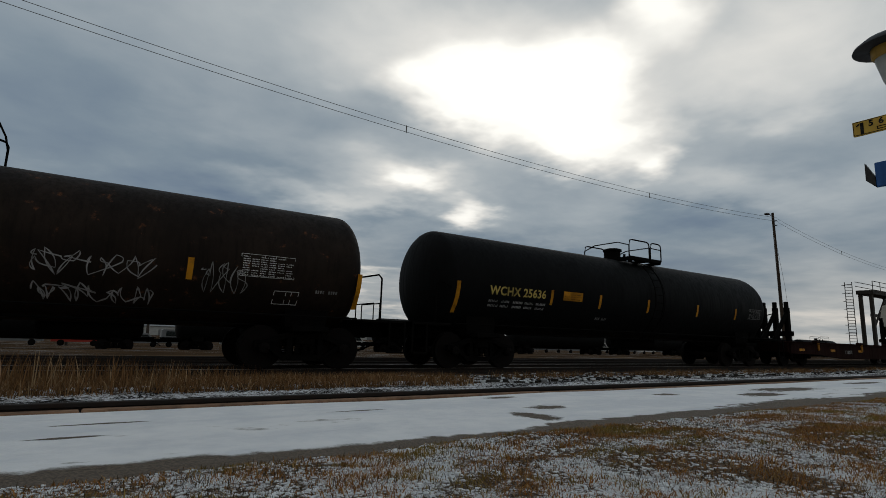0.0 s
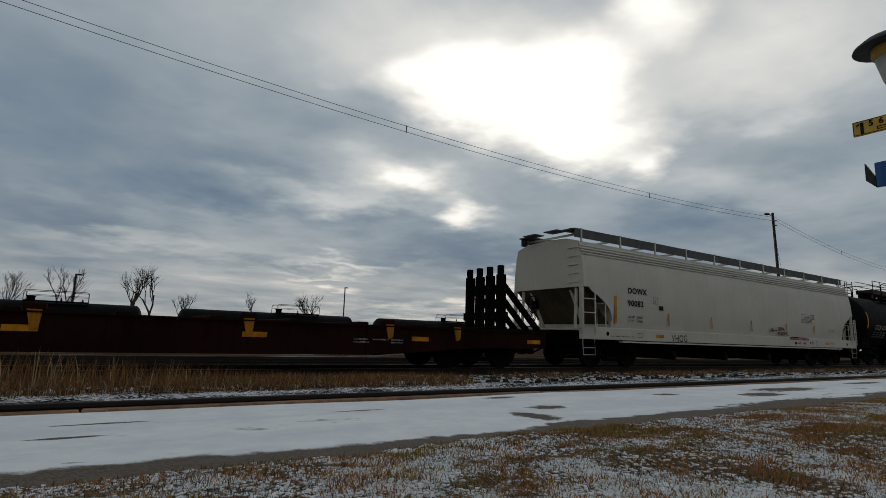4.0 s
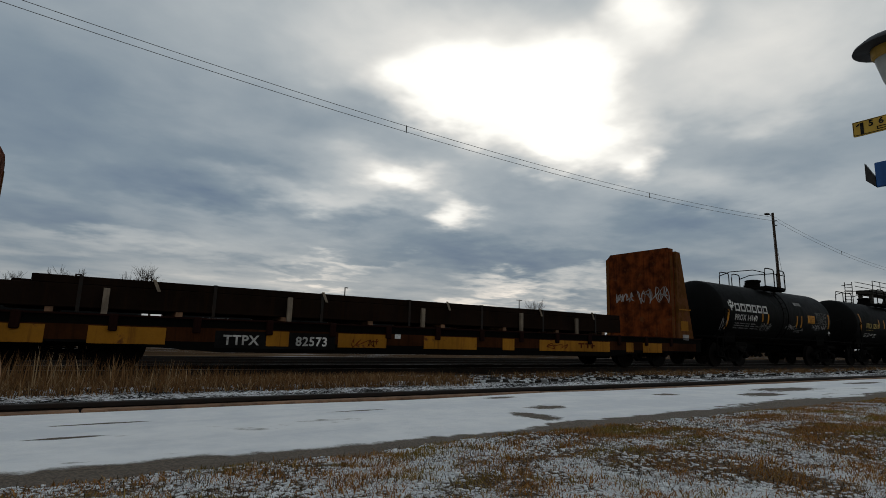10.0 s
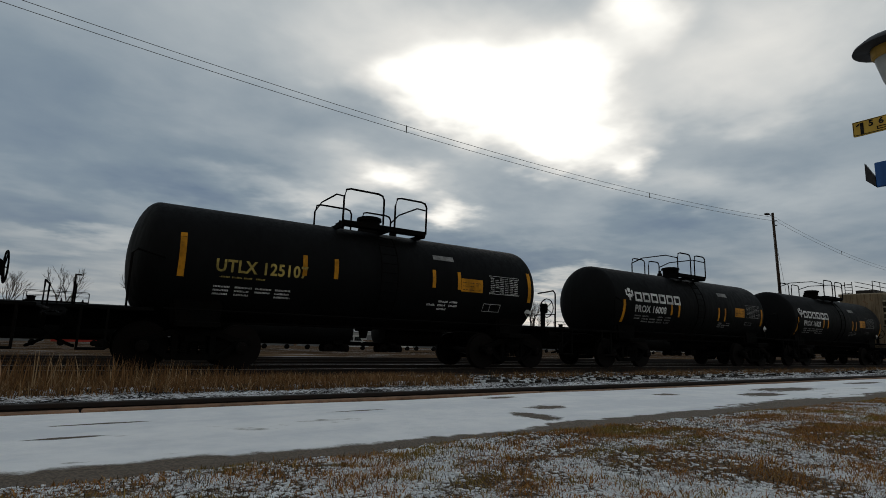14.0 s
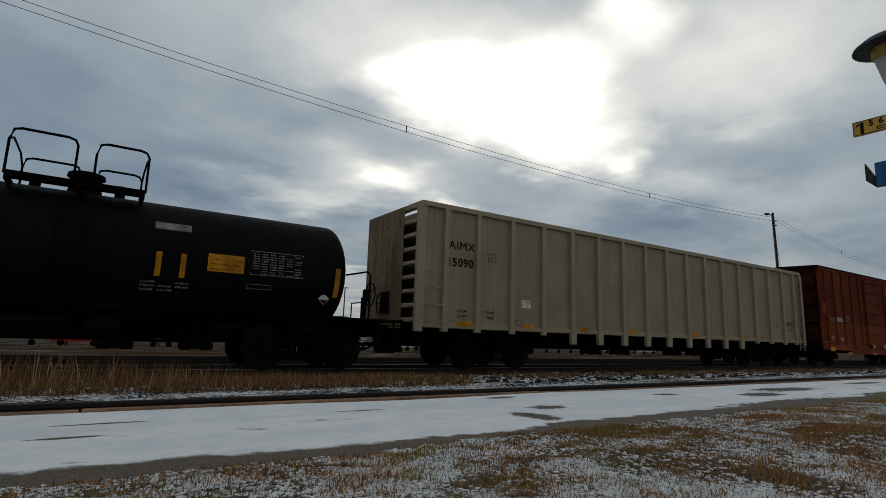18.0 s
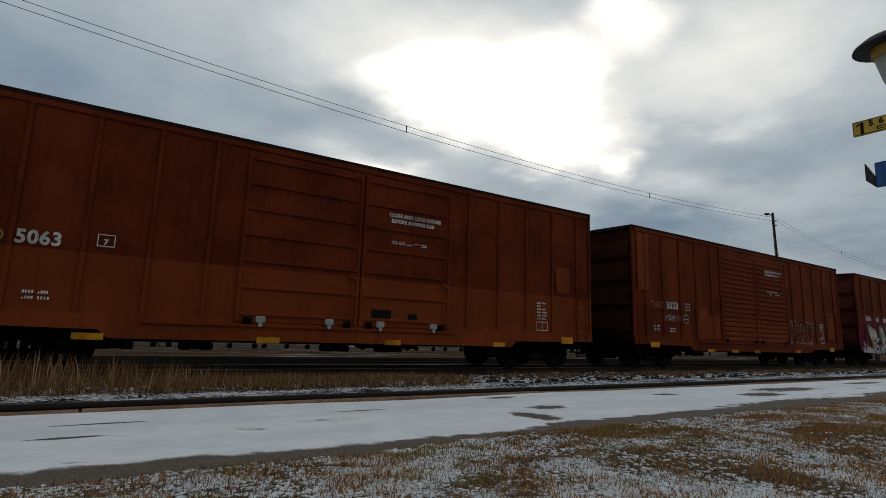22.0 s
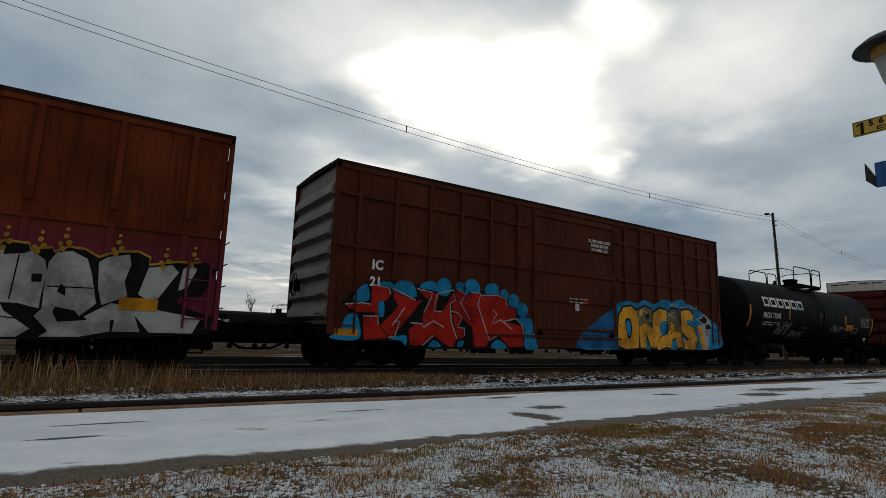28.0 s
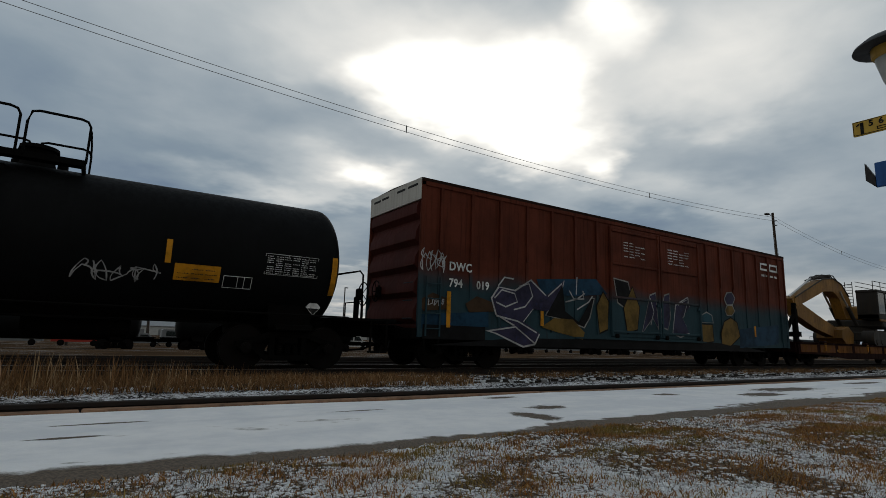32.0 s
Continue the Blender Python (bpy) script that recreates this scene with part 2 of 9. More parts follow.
SPRAYTAN = flat_paint("tan_spray_paint", (0.24, 0.19, 0.12), 0.6, 0.3, (0.12, 0.09, 0.06))
SPRAYGREY = flat_paint("grey_spray_paint", (0.26, 0.26, 0.25), 0.6, 0.3, (0.12, 0.11, 0.10))
SPRAYBLACK = flat_paint("black_spray_paint", (0.008, 0.008, 0.009), 0.6, 0.1)
SPRAYRED = flat_paint("red_spray_paint", (0.40, 0.016, 0.010), 0.5, 0.5, (0.10, 0.010, 0.008))
SPRAYCYAN = flat_paint("blue_spray_paint", (0.011, 0.24, 0.50), 0.5, 0.25, (0.02, 0.14, 0.32))
SPRAYTEAL = flat_paint("teal_spray_paint", (0.020, 0.070, 0.095), 0.55, 0.6, (0.01, 0.03, 0.05))
SPRAYBLUE = flat_paint("deep_blue_spray_paint", (0.015, 0.12, 0.33), 0.5, 0.3, (0.012, 0.2, 0.38))
SPRAYGOLD = flat_paint("yellow_spray_paint", (0.46, 0.25, 0.03), 0.5, 0.5, (0.22, 0.14, 0.05))
SPRAYAMBER = flat_paint("amber_spray_paint", (0.82, 0.38, 0.030), 0.5, 0.35, (0.55, 0.27, 0.03))
SPRAYOLIVE = flat_paint("olive_spray_paint", (0.17, 0.14, 0.075), 0.55, 0.4, (0.10, 0.08, 0.04))
SPRAYPURPLE = flat_paint("purple_spray_paint", (0.036, 0.033, 0.066), 0.55, 0.4, (0.03, 0.04, 0.12))
SPRAYOCHRE = flat_paint("ochre_spray_paint", (0.16, 0.10, 0.025), 0.55, 0.5, (0.1, 0.06, 0.02))
SPRAYWINE = flat_paint("wine_red_spray_paint", (0.10, 0.012, 0.025), 0.6, 0.3, (0.2, 0.1, 0.1))
SPRAYPINK = flat_paint("pale_pink_spray_paint", (0.40, 0.17, 0.22), 0.6, 0.4, (0.3, 0.2, 0.2))
TAGWHITE = flat_paint("thin_white_tag_paint", (0.36, 0.36, 0.37), 0.6, 0.55)
PINK = flat_paint("magenta_spray_paint", (0.22, 0.035, 0.09), 0.6, 0.5, (0.13, 0.035, 0.025))

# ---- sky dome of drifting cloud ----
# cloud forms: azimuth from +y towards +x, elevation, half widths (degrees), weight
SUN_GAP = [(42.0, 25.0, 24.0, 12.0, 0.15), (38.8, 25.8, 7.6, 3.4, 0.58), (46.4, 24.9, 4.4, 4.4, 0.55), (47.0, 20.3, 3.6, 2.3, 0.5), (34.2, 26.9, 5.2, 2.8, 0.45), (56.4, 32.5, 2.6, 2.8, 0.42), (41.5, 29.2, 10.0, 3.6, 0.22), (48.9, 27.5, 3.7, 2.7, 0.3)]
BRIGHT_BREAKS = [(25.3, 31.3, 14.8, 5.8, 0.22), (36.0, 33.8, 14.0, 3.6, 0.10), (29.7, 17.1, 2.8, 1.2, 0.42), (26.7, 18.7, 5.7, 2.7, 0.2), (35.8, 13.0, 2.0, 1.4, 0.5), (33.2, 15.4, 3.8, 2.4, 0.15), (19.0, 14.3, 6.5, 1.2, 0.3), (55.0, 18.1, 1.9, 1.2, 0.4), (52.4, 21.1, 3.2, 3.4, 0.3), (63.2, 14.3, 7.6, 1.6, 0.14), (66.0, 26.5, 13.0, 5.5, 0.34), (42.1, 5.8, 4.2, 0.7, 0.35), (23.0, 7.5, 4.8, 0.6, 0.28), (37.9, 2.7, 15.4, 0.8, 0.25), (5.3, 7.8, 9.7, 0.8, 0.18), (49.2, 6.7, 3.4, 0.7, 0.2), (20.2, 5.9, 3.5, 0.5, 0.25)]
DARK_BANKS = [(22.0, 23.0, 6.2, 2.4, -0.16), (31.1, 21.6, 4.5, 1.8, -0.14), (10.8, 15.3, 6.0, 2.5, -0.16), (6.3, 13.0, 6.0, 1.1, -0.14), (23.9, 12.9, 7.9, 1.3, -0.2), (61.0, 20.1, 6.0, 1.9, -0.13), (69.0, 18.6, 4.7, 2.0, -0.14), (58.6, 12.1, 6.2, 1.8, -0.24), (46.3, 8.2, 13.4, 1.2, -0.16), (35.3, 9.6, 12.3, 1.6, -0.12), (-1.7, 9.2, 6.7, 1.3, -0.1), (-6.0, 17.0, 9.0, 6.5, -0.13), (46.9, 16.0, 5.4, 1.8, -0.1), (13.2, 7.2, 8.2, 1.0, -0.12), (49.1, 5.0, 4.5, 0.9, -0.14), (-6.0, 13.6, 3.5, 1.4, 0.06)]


def cloud_material():
    m = Nodes("overcast_cloud")
    m.t.nodes.remove(m.bsdf)
    way = m.n("VectorMath", **{"0": m.n("TexCoord").outputs["Object"]})
    way.operation = "NORMALIZE"
    xyz = m.n("SeparateXYZ", Vector=way.outputs[0])
    up = m.math("ADD", m.math("MAXIMUM", xyz.outputs["Z"], 0.0), 0.11)
    # the cloud base as a level sheet seen from below
    sheet = m.n("CombineXYZ", X=m.math("DIVIDE", xyz.outputs["X"], up), Y=m.math("DIVIDE", xyz.outputs["Y"], up)).outputs[0]
    billow = m.noise(sheet, 1.15, 4.5, 0.5, 0.25)
    tuft = m.noise(sheet, 4.2, 5, 0.55, 0.3)
    layer = m.noise(m.n("Mapping", Vector=sheet, Scale=(0.5, 0.8, 1), Rotation=(0, 0, 0.6)).outputs[0], 1.0, 4, 0.5)
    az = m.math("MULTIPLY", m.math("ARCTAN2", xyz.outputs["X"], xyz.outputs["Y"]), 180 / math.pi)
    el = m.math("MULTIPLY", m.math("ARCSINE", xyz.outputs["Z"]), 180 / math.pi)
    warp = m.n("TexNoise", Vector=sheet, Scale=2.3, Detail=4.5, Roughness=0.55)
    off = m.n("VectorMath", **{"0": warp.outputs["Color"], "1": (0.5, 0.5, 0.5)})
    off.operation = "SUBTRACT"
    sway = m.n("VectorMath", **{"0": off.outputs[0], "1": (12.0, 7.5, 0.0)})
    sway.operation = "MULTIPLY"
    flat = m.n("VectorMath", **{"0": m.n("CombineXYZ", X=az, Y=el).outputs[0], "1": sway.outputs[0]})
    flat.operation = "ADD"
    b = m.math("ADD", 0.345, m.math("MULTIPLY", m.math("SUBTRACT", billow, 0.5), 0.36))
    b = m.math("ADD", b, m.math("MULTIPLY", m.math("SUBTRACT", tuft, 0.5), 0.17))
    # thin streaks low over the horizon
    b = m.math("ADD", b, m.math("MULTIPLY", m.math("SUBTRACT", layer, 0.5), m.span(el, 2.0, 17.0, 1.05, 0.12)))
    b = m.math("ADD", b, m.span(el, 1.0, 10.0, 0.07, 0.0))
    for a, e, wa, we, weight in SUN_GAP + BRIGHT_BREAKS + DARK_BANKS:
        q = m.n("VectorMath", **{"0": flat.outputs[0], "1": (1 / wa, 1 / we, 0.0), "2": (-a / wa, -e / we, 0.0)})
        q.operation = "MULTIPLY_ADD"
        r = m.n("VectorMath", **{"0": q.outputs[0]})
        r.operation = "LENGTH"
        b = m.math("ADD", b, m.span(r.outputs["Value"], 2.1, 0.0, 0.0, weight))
    sky = m.ramp(b, [(0.0, (0.105, 0.152, 0.228)), (0.25, (0.200, 0.253, 0.303)), (0.5, (0.376, 0.415, 0.438)), (0.76, (0.69, 0.685, 0.655)), (1.05, (1.0, 0.98, 0.915))])
    lift = m.span(b, 0.98, 1.7, 1.0, 1.35)
    dp = m.n("VectorMath", **{"0": way.outputs[0], "1": tuple(SUN_DIR)})
    dp.operation = "DOT_PRODUCT"
    off_sun = m.math("ARCCOSINE", m.math("MINIMUM", dp.outputs["Value"], 1.0))
    # sky away from the sun dimmed and warmed to tune light on the ground
    lift = m.math("MULTIPLY", lift, m.span(off_sun, 0.9, 2.3, 1.0, 0.92))
    red = m.math("MULTIPLY", m.span(off_sun, 0.8, 1.7, 1.0, 1.13), m.span(el, 1.0, 14.0, 1.08, 1.0))
    blue = m.math("MULTIPLY", m.span(off_sun, 0.8, 1.7, 1.0, 0.86), m.span(el, 1.0, 14.0, 0.93, 1.0))
    sky = m.mix(1.0, sky, m.n("CombineXYZ", X=m.math("MULTIPLY", lift, red), Y=lift, Z=m.math("MULTIPLY", lift, blue)).outputs[0], "MULTIPLY")
    em = m.n("Emission", Color=sky, Strength=1.0)
    m.link(em.outputs[0], m.out.inputs["Surface"])
    m.mat.cycles.emission_sampling = "NONE"
    return m.mat


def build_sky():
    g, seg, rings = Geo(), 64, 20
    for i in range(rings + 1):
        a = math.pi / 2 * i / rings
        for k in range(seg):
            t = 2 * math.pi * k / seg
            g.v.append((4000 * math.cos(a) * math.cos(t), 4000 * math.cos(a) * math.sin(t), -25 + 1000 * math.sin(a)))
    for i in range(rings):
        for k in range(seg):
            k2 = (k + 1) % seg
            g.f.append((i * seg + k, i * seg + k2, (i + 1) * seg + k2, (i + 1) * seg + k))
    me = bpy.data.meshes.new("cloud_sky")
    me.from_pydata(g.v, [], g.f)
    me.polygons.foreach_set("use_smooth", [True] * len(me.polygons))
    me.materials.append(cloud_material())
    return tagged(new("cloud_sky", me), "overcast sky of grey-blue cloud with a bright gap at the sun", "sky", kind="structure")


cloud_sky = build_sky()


# ---- ground ----
def far_ground_material():
    m = Nodes("dry_winter_ground")
    c = m.coords()
    a = m.noise(c, 0.05, 6, 0.6)
    b = m.noise(m.coords((0.15, 0.8, 1)), 1.0, 6, 0.65)
    out = m.ramp(b, [(0.3, (0.022, 0.014, 0.009)), (0.52, (0.085, 0.054, 0.032)), (0.72, (0.16, 0.11, 0.07))])
    lanes = m.noise(m.coords((0.05, 0.55, 1)), 1.0, 6, 0.7)
    out = m.mix(m.span(lanes, 0.54, 0.62, 0, 0.75), out, (0.02, 0.015, 0.012))
    out = m.mix(m.span(m.noise(m.coords((0.12, 0.9, 1)), 1.0, 7, 0.75), 0.56, 0.63, 0, 0.7), out, (0.45, 0.47, 0.5))
    out = m.mix(m.span(a, 0.58, 0.72, 0, 0.35), out, (0.40, 0.42, 0.45))
    m.bump(b, 0.5, 0.1)
    m.put(m.bsdf, "Specular IOR Level", 0.0)
    return m.base(out, 0.95)


def snow_grass_material():
    m = Nodes("snow_dusted_turf")
    c = m.coords()
    a = m.noise(c, 1.1, 5, 0.65, 0.4)
    b = m.noise(c, 9, 6, 0.7)
    f = m.noise(c, 55, 4, 0.65)
    soil = m.mix(m.span(f, 0.35, 0.65), (0.035, 0.019, 0.009), (0.16, 0.088, 0.032))
    soil = m.mix(m.span(b, 0.55, 0.75, 0, 0.5), soil, (0.07, 0.066, 0.022))
    s = m.math("ADD", m.math("ADD", m.math("MULTIPLY", a, 0.62), m.math("MULTIPLY", b, 0.28)), m.math("MULTIPLY", f, 0.26))
    specks = m.noise(c, 130, 3, 0.6)
    s = m.math("ADD", s, m.math("MULTIPLY", m.math("SUBTRACT", specks, 0.5), 0.16))
    snow = m.span(s, 0.545, 0.605)
    out = m.mix(snow, soil, (0.82, 0.84, 0.88))
    m.bump(m.math("ADD", m.math("MULTIPLY", b, 1.0), m.math("MULTIPLY", f, 0.8)), 1.0, 0.04)
    return m.base(out, 0.85)


BARE = [(3.28, 3.48, 0.16, 0.30), (3.9, 3.97, 0.26, 0.13), (4.04, 4.90, 0.25, 0.10), (6.5, 4.42, 0.26, 0.11), (9.5, 4.28, 1.0, 0.32), (7.95, 3.90, 0.5, 0.22),
        (7.2, 3.12, 1.6, 0.27), (10.6, 3.2, 1.4, 0.2), (0.10, 4.48, 0.30, 0.035), (-0.05, 3.93, 0.26, 0.035), (2.07, 4.43, 0.30, 0.03), (13.5, 4.6, 0.9, 0.15)]


def path_material():
    m = Nodes("packed_snow_on_asphalt")
    c = m.coords()
    tc = m.n("SeparateXYZ", Vector=m.coords())
    long = m.noise(m.coords((0.22, 1.5, 1)), 1.35, 5, 0.55, 0.3)
    mid = m.noise(c, 3.5, 6, 0.6)
    fine = m.noise(c, 70, 4, 0.7)
    rag = m.math("MULTIPLY", m.math("SUBTRACT", m.noise(m.coords((1.1, 0.4, 1)), 1.0, 5), 0.5), -0.22)
    rag = m.math("ADD", rag, m.math("MULTIPLY", m.math("SUBTRACT", m.noise(m.coords((5, 4, 1)), 1.0, 7, 0.7), 0.5), -0.30))
    kink = m.span(tc.outputs["X"], 2.95, 3.06, 0.0, -0.12)
    edge = m.span(m.math("ADD", m.math("ADD", tc.outputs["Y"], rag), kink), 2.97, 3.04)
    # patches where the snow has worn through to the asphalt
    wob = m.math("MULTIPLY", m.math("SUBTRACT", m.noise(m.coords((4.5, 11, 1)), 1.0, 7, 0.7), 0.5), 2.3)
    for px, py, rx, ry in BARE:
        dx = m.math("DIVIDE", m.math("SUBTRACT", tc.outputs["X"], px), rx)
        dy = m.math("DIVIDE", m.math("SUBTRACT", tc.outputs["Y"], py), ry)
        q = m.math("SQRT", m.math("ADD", m.math("MULTIPLY", dx, dx), m.math("MULTIPLY", dy, dy)))
        edge = m.math("MULTIPLY", edge, m.span(m.math("ADD", q, wob), 0.7, 1.0))
    bare = m.math("ADD", m.math("MULTIPLY", long, 0.8), m.math("MULTIPLY", mid, 0.2))
    cover = m.math("MULTIPLY", m.span(bare, 0.67, 0.62), edge)
    cover = m.math("MULTIPLY", cover, m.span(fine, 0.2, 0.32, 0.82, 1))
    asphalt = m.mix(m.span(fine, 0.35, 0.68), (0.060, 0.045, 0.033), (0.17, 0.13, 0.095))
    # bluish shading of the snow's swells is put into its colour
    snow = m.mix(m.span(m.math("ADD", m.math("MULTIPLY", mid, 0.5), m.math("MULTIPLY", long, 0.5)), 0.38, 0.62), (0.75, 0.775, 0.82), (0.90, 0.91, 0.93))
    out = m.mix(cover, asphalt, snow)
    m.bump(m.math("ADD", m.math("MULTIPLY", fine, 0.25), m.math("MULTIPLY", m.math("ADD", cover, m.math("MULTIPLY", long, 4)), 1.0)), 0.8, 0.03)
    return m.base(out, m.span(cover, 0, 1, 0.85, 0.7))


def verge_material():
    m = Nodes("snowy_verge_and_ballast")
    c = m.coords()
    a = m.noise(c, 1.3, 6, 0.65)
    f = m.noise(c, 22, 5, 0.7)
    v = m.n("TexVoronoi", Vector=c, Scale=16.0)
    # stone cells fade to near black at the edges, gap shade in the colour
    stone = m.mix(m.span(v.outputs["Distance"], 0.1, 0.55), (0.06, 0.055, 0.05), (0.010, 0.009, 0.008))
    stone = m.mix(m.span(a, 0.45, 0.62, 0, 0.8), stone, (0.11, 0.07, 0.035))
    s = m.math("ADD", m.math("MULTIPLY", a, 0.4), m.math("MULTIPLY", f, 0.6))
    y = m.n("SeparateXYZ", Vector=c).outputs["Y"]
    s = m.math("ADD", s, m.span(y, 6.9, 8.3, 0.055, -0.055, False))
    out = m.mix(m.span(s, 0.53, 0.58), stone, (0.80, 0.82, 0.86))
    m.bump(m.math("ADD", m.math("MULTIPLY", v.outputs["Distance"], -0.7), f), 0.9, 0.05)
    m.put(m.bsdf, "Specular IOR Level", 0.05)
    return m.base(out, 0.9)


def strip(name, x0, x1, y0, y1, nx, ny, height, material, label, category):
    xs, ys = np.linspace(x0, x1, nx), np.linspace(y0, y1, ny)
    verts = [(x, y, height(x, y)) for y in ys for x in xs]
    faces = [(j * nx + i, j * nx + i + 1, (j + 1) * nx + i + 1, (j + 1) * nx + i) for j in range(ny - 1) for i in range(nx - 1)]
    return solid(name, tri_mesh(name, verts, faces, material, True), None, label, category, kind="structure")


def slope(y):
    """The walkway and lawn fall gently towards the track."""
    return 0.218 - 0.0197 * min(y, 11.0)


def turf_height(x, y):
    n = noise.noise(Vector((x * 1.3, y * 1.3, 0))) * 0.022 + noise.noise(Vector((x * 6, y * 6, 3))) * 0.013
    rim = 2.69 + 0.10 * min(1.3, max(0.0, x - 0.8)) + 0.06 * noise.noise(Vector((x * 1.2, 0, 21))) + 0.05 * noise.noise(Vector((x * 5, 0, 22)))
    return slope(y) + 0.005 + n + 0.028 * min(1, max(0, (2.77 - y) / 0.57)) - 0.09 * min(1, max(0, (y - rim) / 0.06))


def verge_height(x, y):
    n = noise.noise(Vector((x * 1.1, y * 1.1, 7))) * 0.03 + noise.noise(Vector((x * 7, y * 7, 9))) * 0.02
    if y < 7.4:
        base = -0.015 - 0.025 * (y - 5.35) / 2.05
    elif y < 10.8:
        base = -0.04 - 0.15 * (y - 7.4) / 3.4
    else:
        base = -0.19
    return base + slope(y) + n


def build_ground():
    g = Geo()
    rad = [0.0, 40.0, 100.0, 250.0, 700.0, 1800.0, 4300.0]
    seg = 48
    g.v.append((0, 0, 0.08))
    for r in rad[1:]:
        for k in range(seg):
            t = 2 * math.pi * k / seg
            g.v.append((r * math.cos(t), r * math.sin(t), 0.08 if k == 0 or k >= seg // 2 else -1.75))
    for k in range(seg):
        g.f.append((0, 1 + k, 1 + (k + 1) % seg))
    for i in range(len(rad) - 2):
        for k in range(seg):
            k2 = (k + 1) % seg
            a, b = 1 + i * seg, 1 + (i + 1) * seg
            g.f.append((a + k, b + k, b + k2, a + k2))
    solid("ground", g, far_ground_material(), "flat dry winter ground with traces of snow", "ground", kind="structure")
    strip("lawn", -6, 26, -6, 3.1, 420, 150, turf_height, snow_grass_material(), "brown winter turf dusted with patchy snow", "lawn")
    strip("pavement", -20, 90, 2.45, 5.17, 260, 28,
          lambda x, y: slope(y) + 0.012 * noise.noise(Vector((x * 0.5, y * 1.2, 2))) + 0.004, path_material(),
          "asphalt walkway covered with packed snow, bare along its edge", "pavement")
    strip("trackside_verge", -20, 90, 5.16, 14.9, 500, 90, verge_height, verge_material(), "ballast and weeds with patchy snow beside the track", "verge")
    strip("yard_ground", -60, 200, 14.9, 80, 160, 60, lambda x, y: -0.28 - 0.0197 * (y - 15) + 0.05 * noise.noise(Vector((x * 0.2, y * 0.4, 5))),
          far_ground_material(), "rail yard ground of dry grass and gravel between tracks", "ground")


build_ground()

RAILTOP = metal("worn_rail_head", (0.20, 0.19, 0.185), 0.45, 0.8, 0.3)
RAILRUST = metal("rusty_rail", (0.010, 0.008, 0.007), 0.85, 0.0, 0.12)
TIMBER = paint("weathered_timber", (0.22, 0.125, 0.075), 0.35, (0.05, 0.035, 0.025), 0.6, rough=0.85, scale=3)


def rail_outline(y, top, h=0.17):
    return [(y - 0.07, top - h), (y + 0.07, top - h), (y + 0.07, top - h + 0.014), (y + 0.012, top - h + 0.03), (y + 0.012, top - 0.042),
            (y + 0.036, top - 0.034), (y + 0.036, top - 0.006), (y + 0.03, top), (y - 0.03, top), (y - 0.036, top - 0.006), (y - 0.036, top - 0.034),
            (y - 0.012, top - 0.042), (y - 0.012, top - h + 0.03), (y - 0.07, top - h + 0.014)]


def track(name, y, top, x0, x1, ties, label, head=None):
    t = thing(name, label, "railway track", kind="structure")
    for s in (-0.7525, 0.7525):
        part("rail", Geo().long(rail_outline(y + s, top), x0, x1), RAILRUST, t)
        part("rail_head", Geo().box(x0, x1, y + s - 0.031, y + s + 0.031, top - 0.001, top + 0.003), head or RAILTOP, t, "worn running surface")
    tie = shared("tie", lambda: Geo().box(-0.115, 0.115, -1.3, 1.3, -0.16, 0, 0.012), TIMBER)
    for i in range(ties):
        part("tie", tie, None, t, at=(-18 + i * 0.56, y, top - 0.168))
    return t


track("main_track", TRACK_Y, 0.0, -60, 160, 130, "main line track with worn steel rails on timber ties")
track("yard_track", 17.78, -0.19, -60, 200, 0, "rusty yard track behind the main line", RAILRUST)
track("far_yard_track", 23.4, -0.30, -60, 200, 0, "rusty yard track farther back", RAILRUST)


def edge_rail():
    t = thing("platform_edge", "old rail and timber plank edging the snowy walkway", "kerb", kind="structure")
    part("rail", Geo().long(rail_outline(5.355, 0.182), -20, 90), RAILRUST, t, "dark rusty rail laid as an edge")
    for i in range(22):
        part("plank", Geo().box(-20 + i * 5, -20 + i * 5 + 4.985, 5.17, 5.30, 0.0, 0.134 + 0.006 * math.sin(i * 2.1), 0.01), TIMBER, t, "brown weathered timber")


edge_rail()

# ---- lettering and marks ----
def text_data(s, size, fat=0.0, wide=1.0):
    cu = bpy.data.curves.new("lettering", "FONT")
    cu.body, cu.size, cu.offset = s, size, fat
    cu.resolution_u = 3
    cu.space_character = 1.08
    ob = bpy.data.objects.new("lettering", cu)
    me = bpy.data.meshes.new_from_object(ob)
    v = [(p.co.x * wide, p.co.y) for p in me.vertices]
    f = [tuple(q.vertices) for q in me.polygons]
    bpy.data.objects.remove(ob)
    bpy.data.curves.remove(cu)
    bpy.data.meshes.remove(me)
    return v, f


def flush(y):
    return lambda z: y


def round_side(r, zc):
    return lambda z: -math.sqrt(max(0.05, r * r - (z - zc) ** 2))


def lettering(parent, s, x, z, size, material, side, fat=0.006, wide=1.0, proud=0.006, name="lettering", centre=False):
    """Words on the side of a car; x is their left end, z their foot, size the height of a capital."""
    v, f = text_data(s, size / 0.72, fat, wide)
    if centre:
        w = max(a for a, b in v)
        x -= w / 2
    g = Geo()
    g.add([(x + a, side(z + b) - proud, z + b) for a, b in v], f)
    me = bpy.data.meshes.new(name)
    me.from_pydata(g.v, [], g.f)
    me.materials.append(material)
    return part(name, me, None, parent)


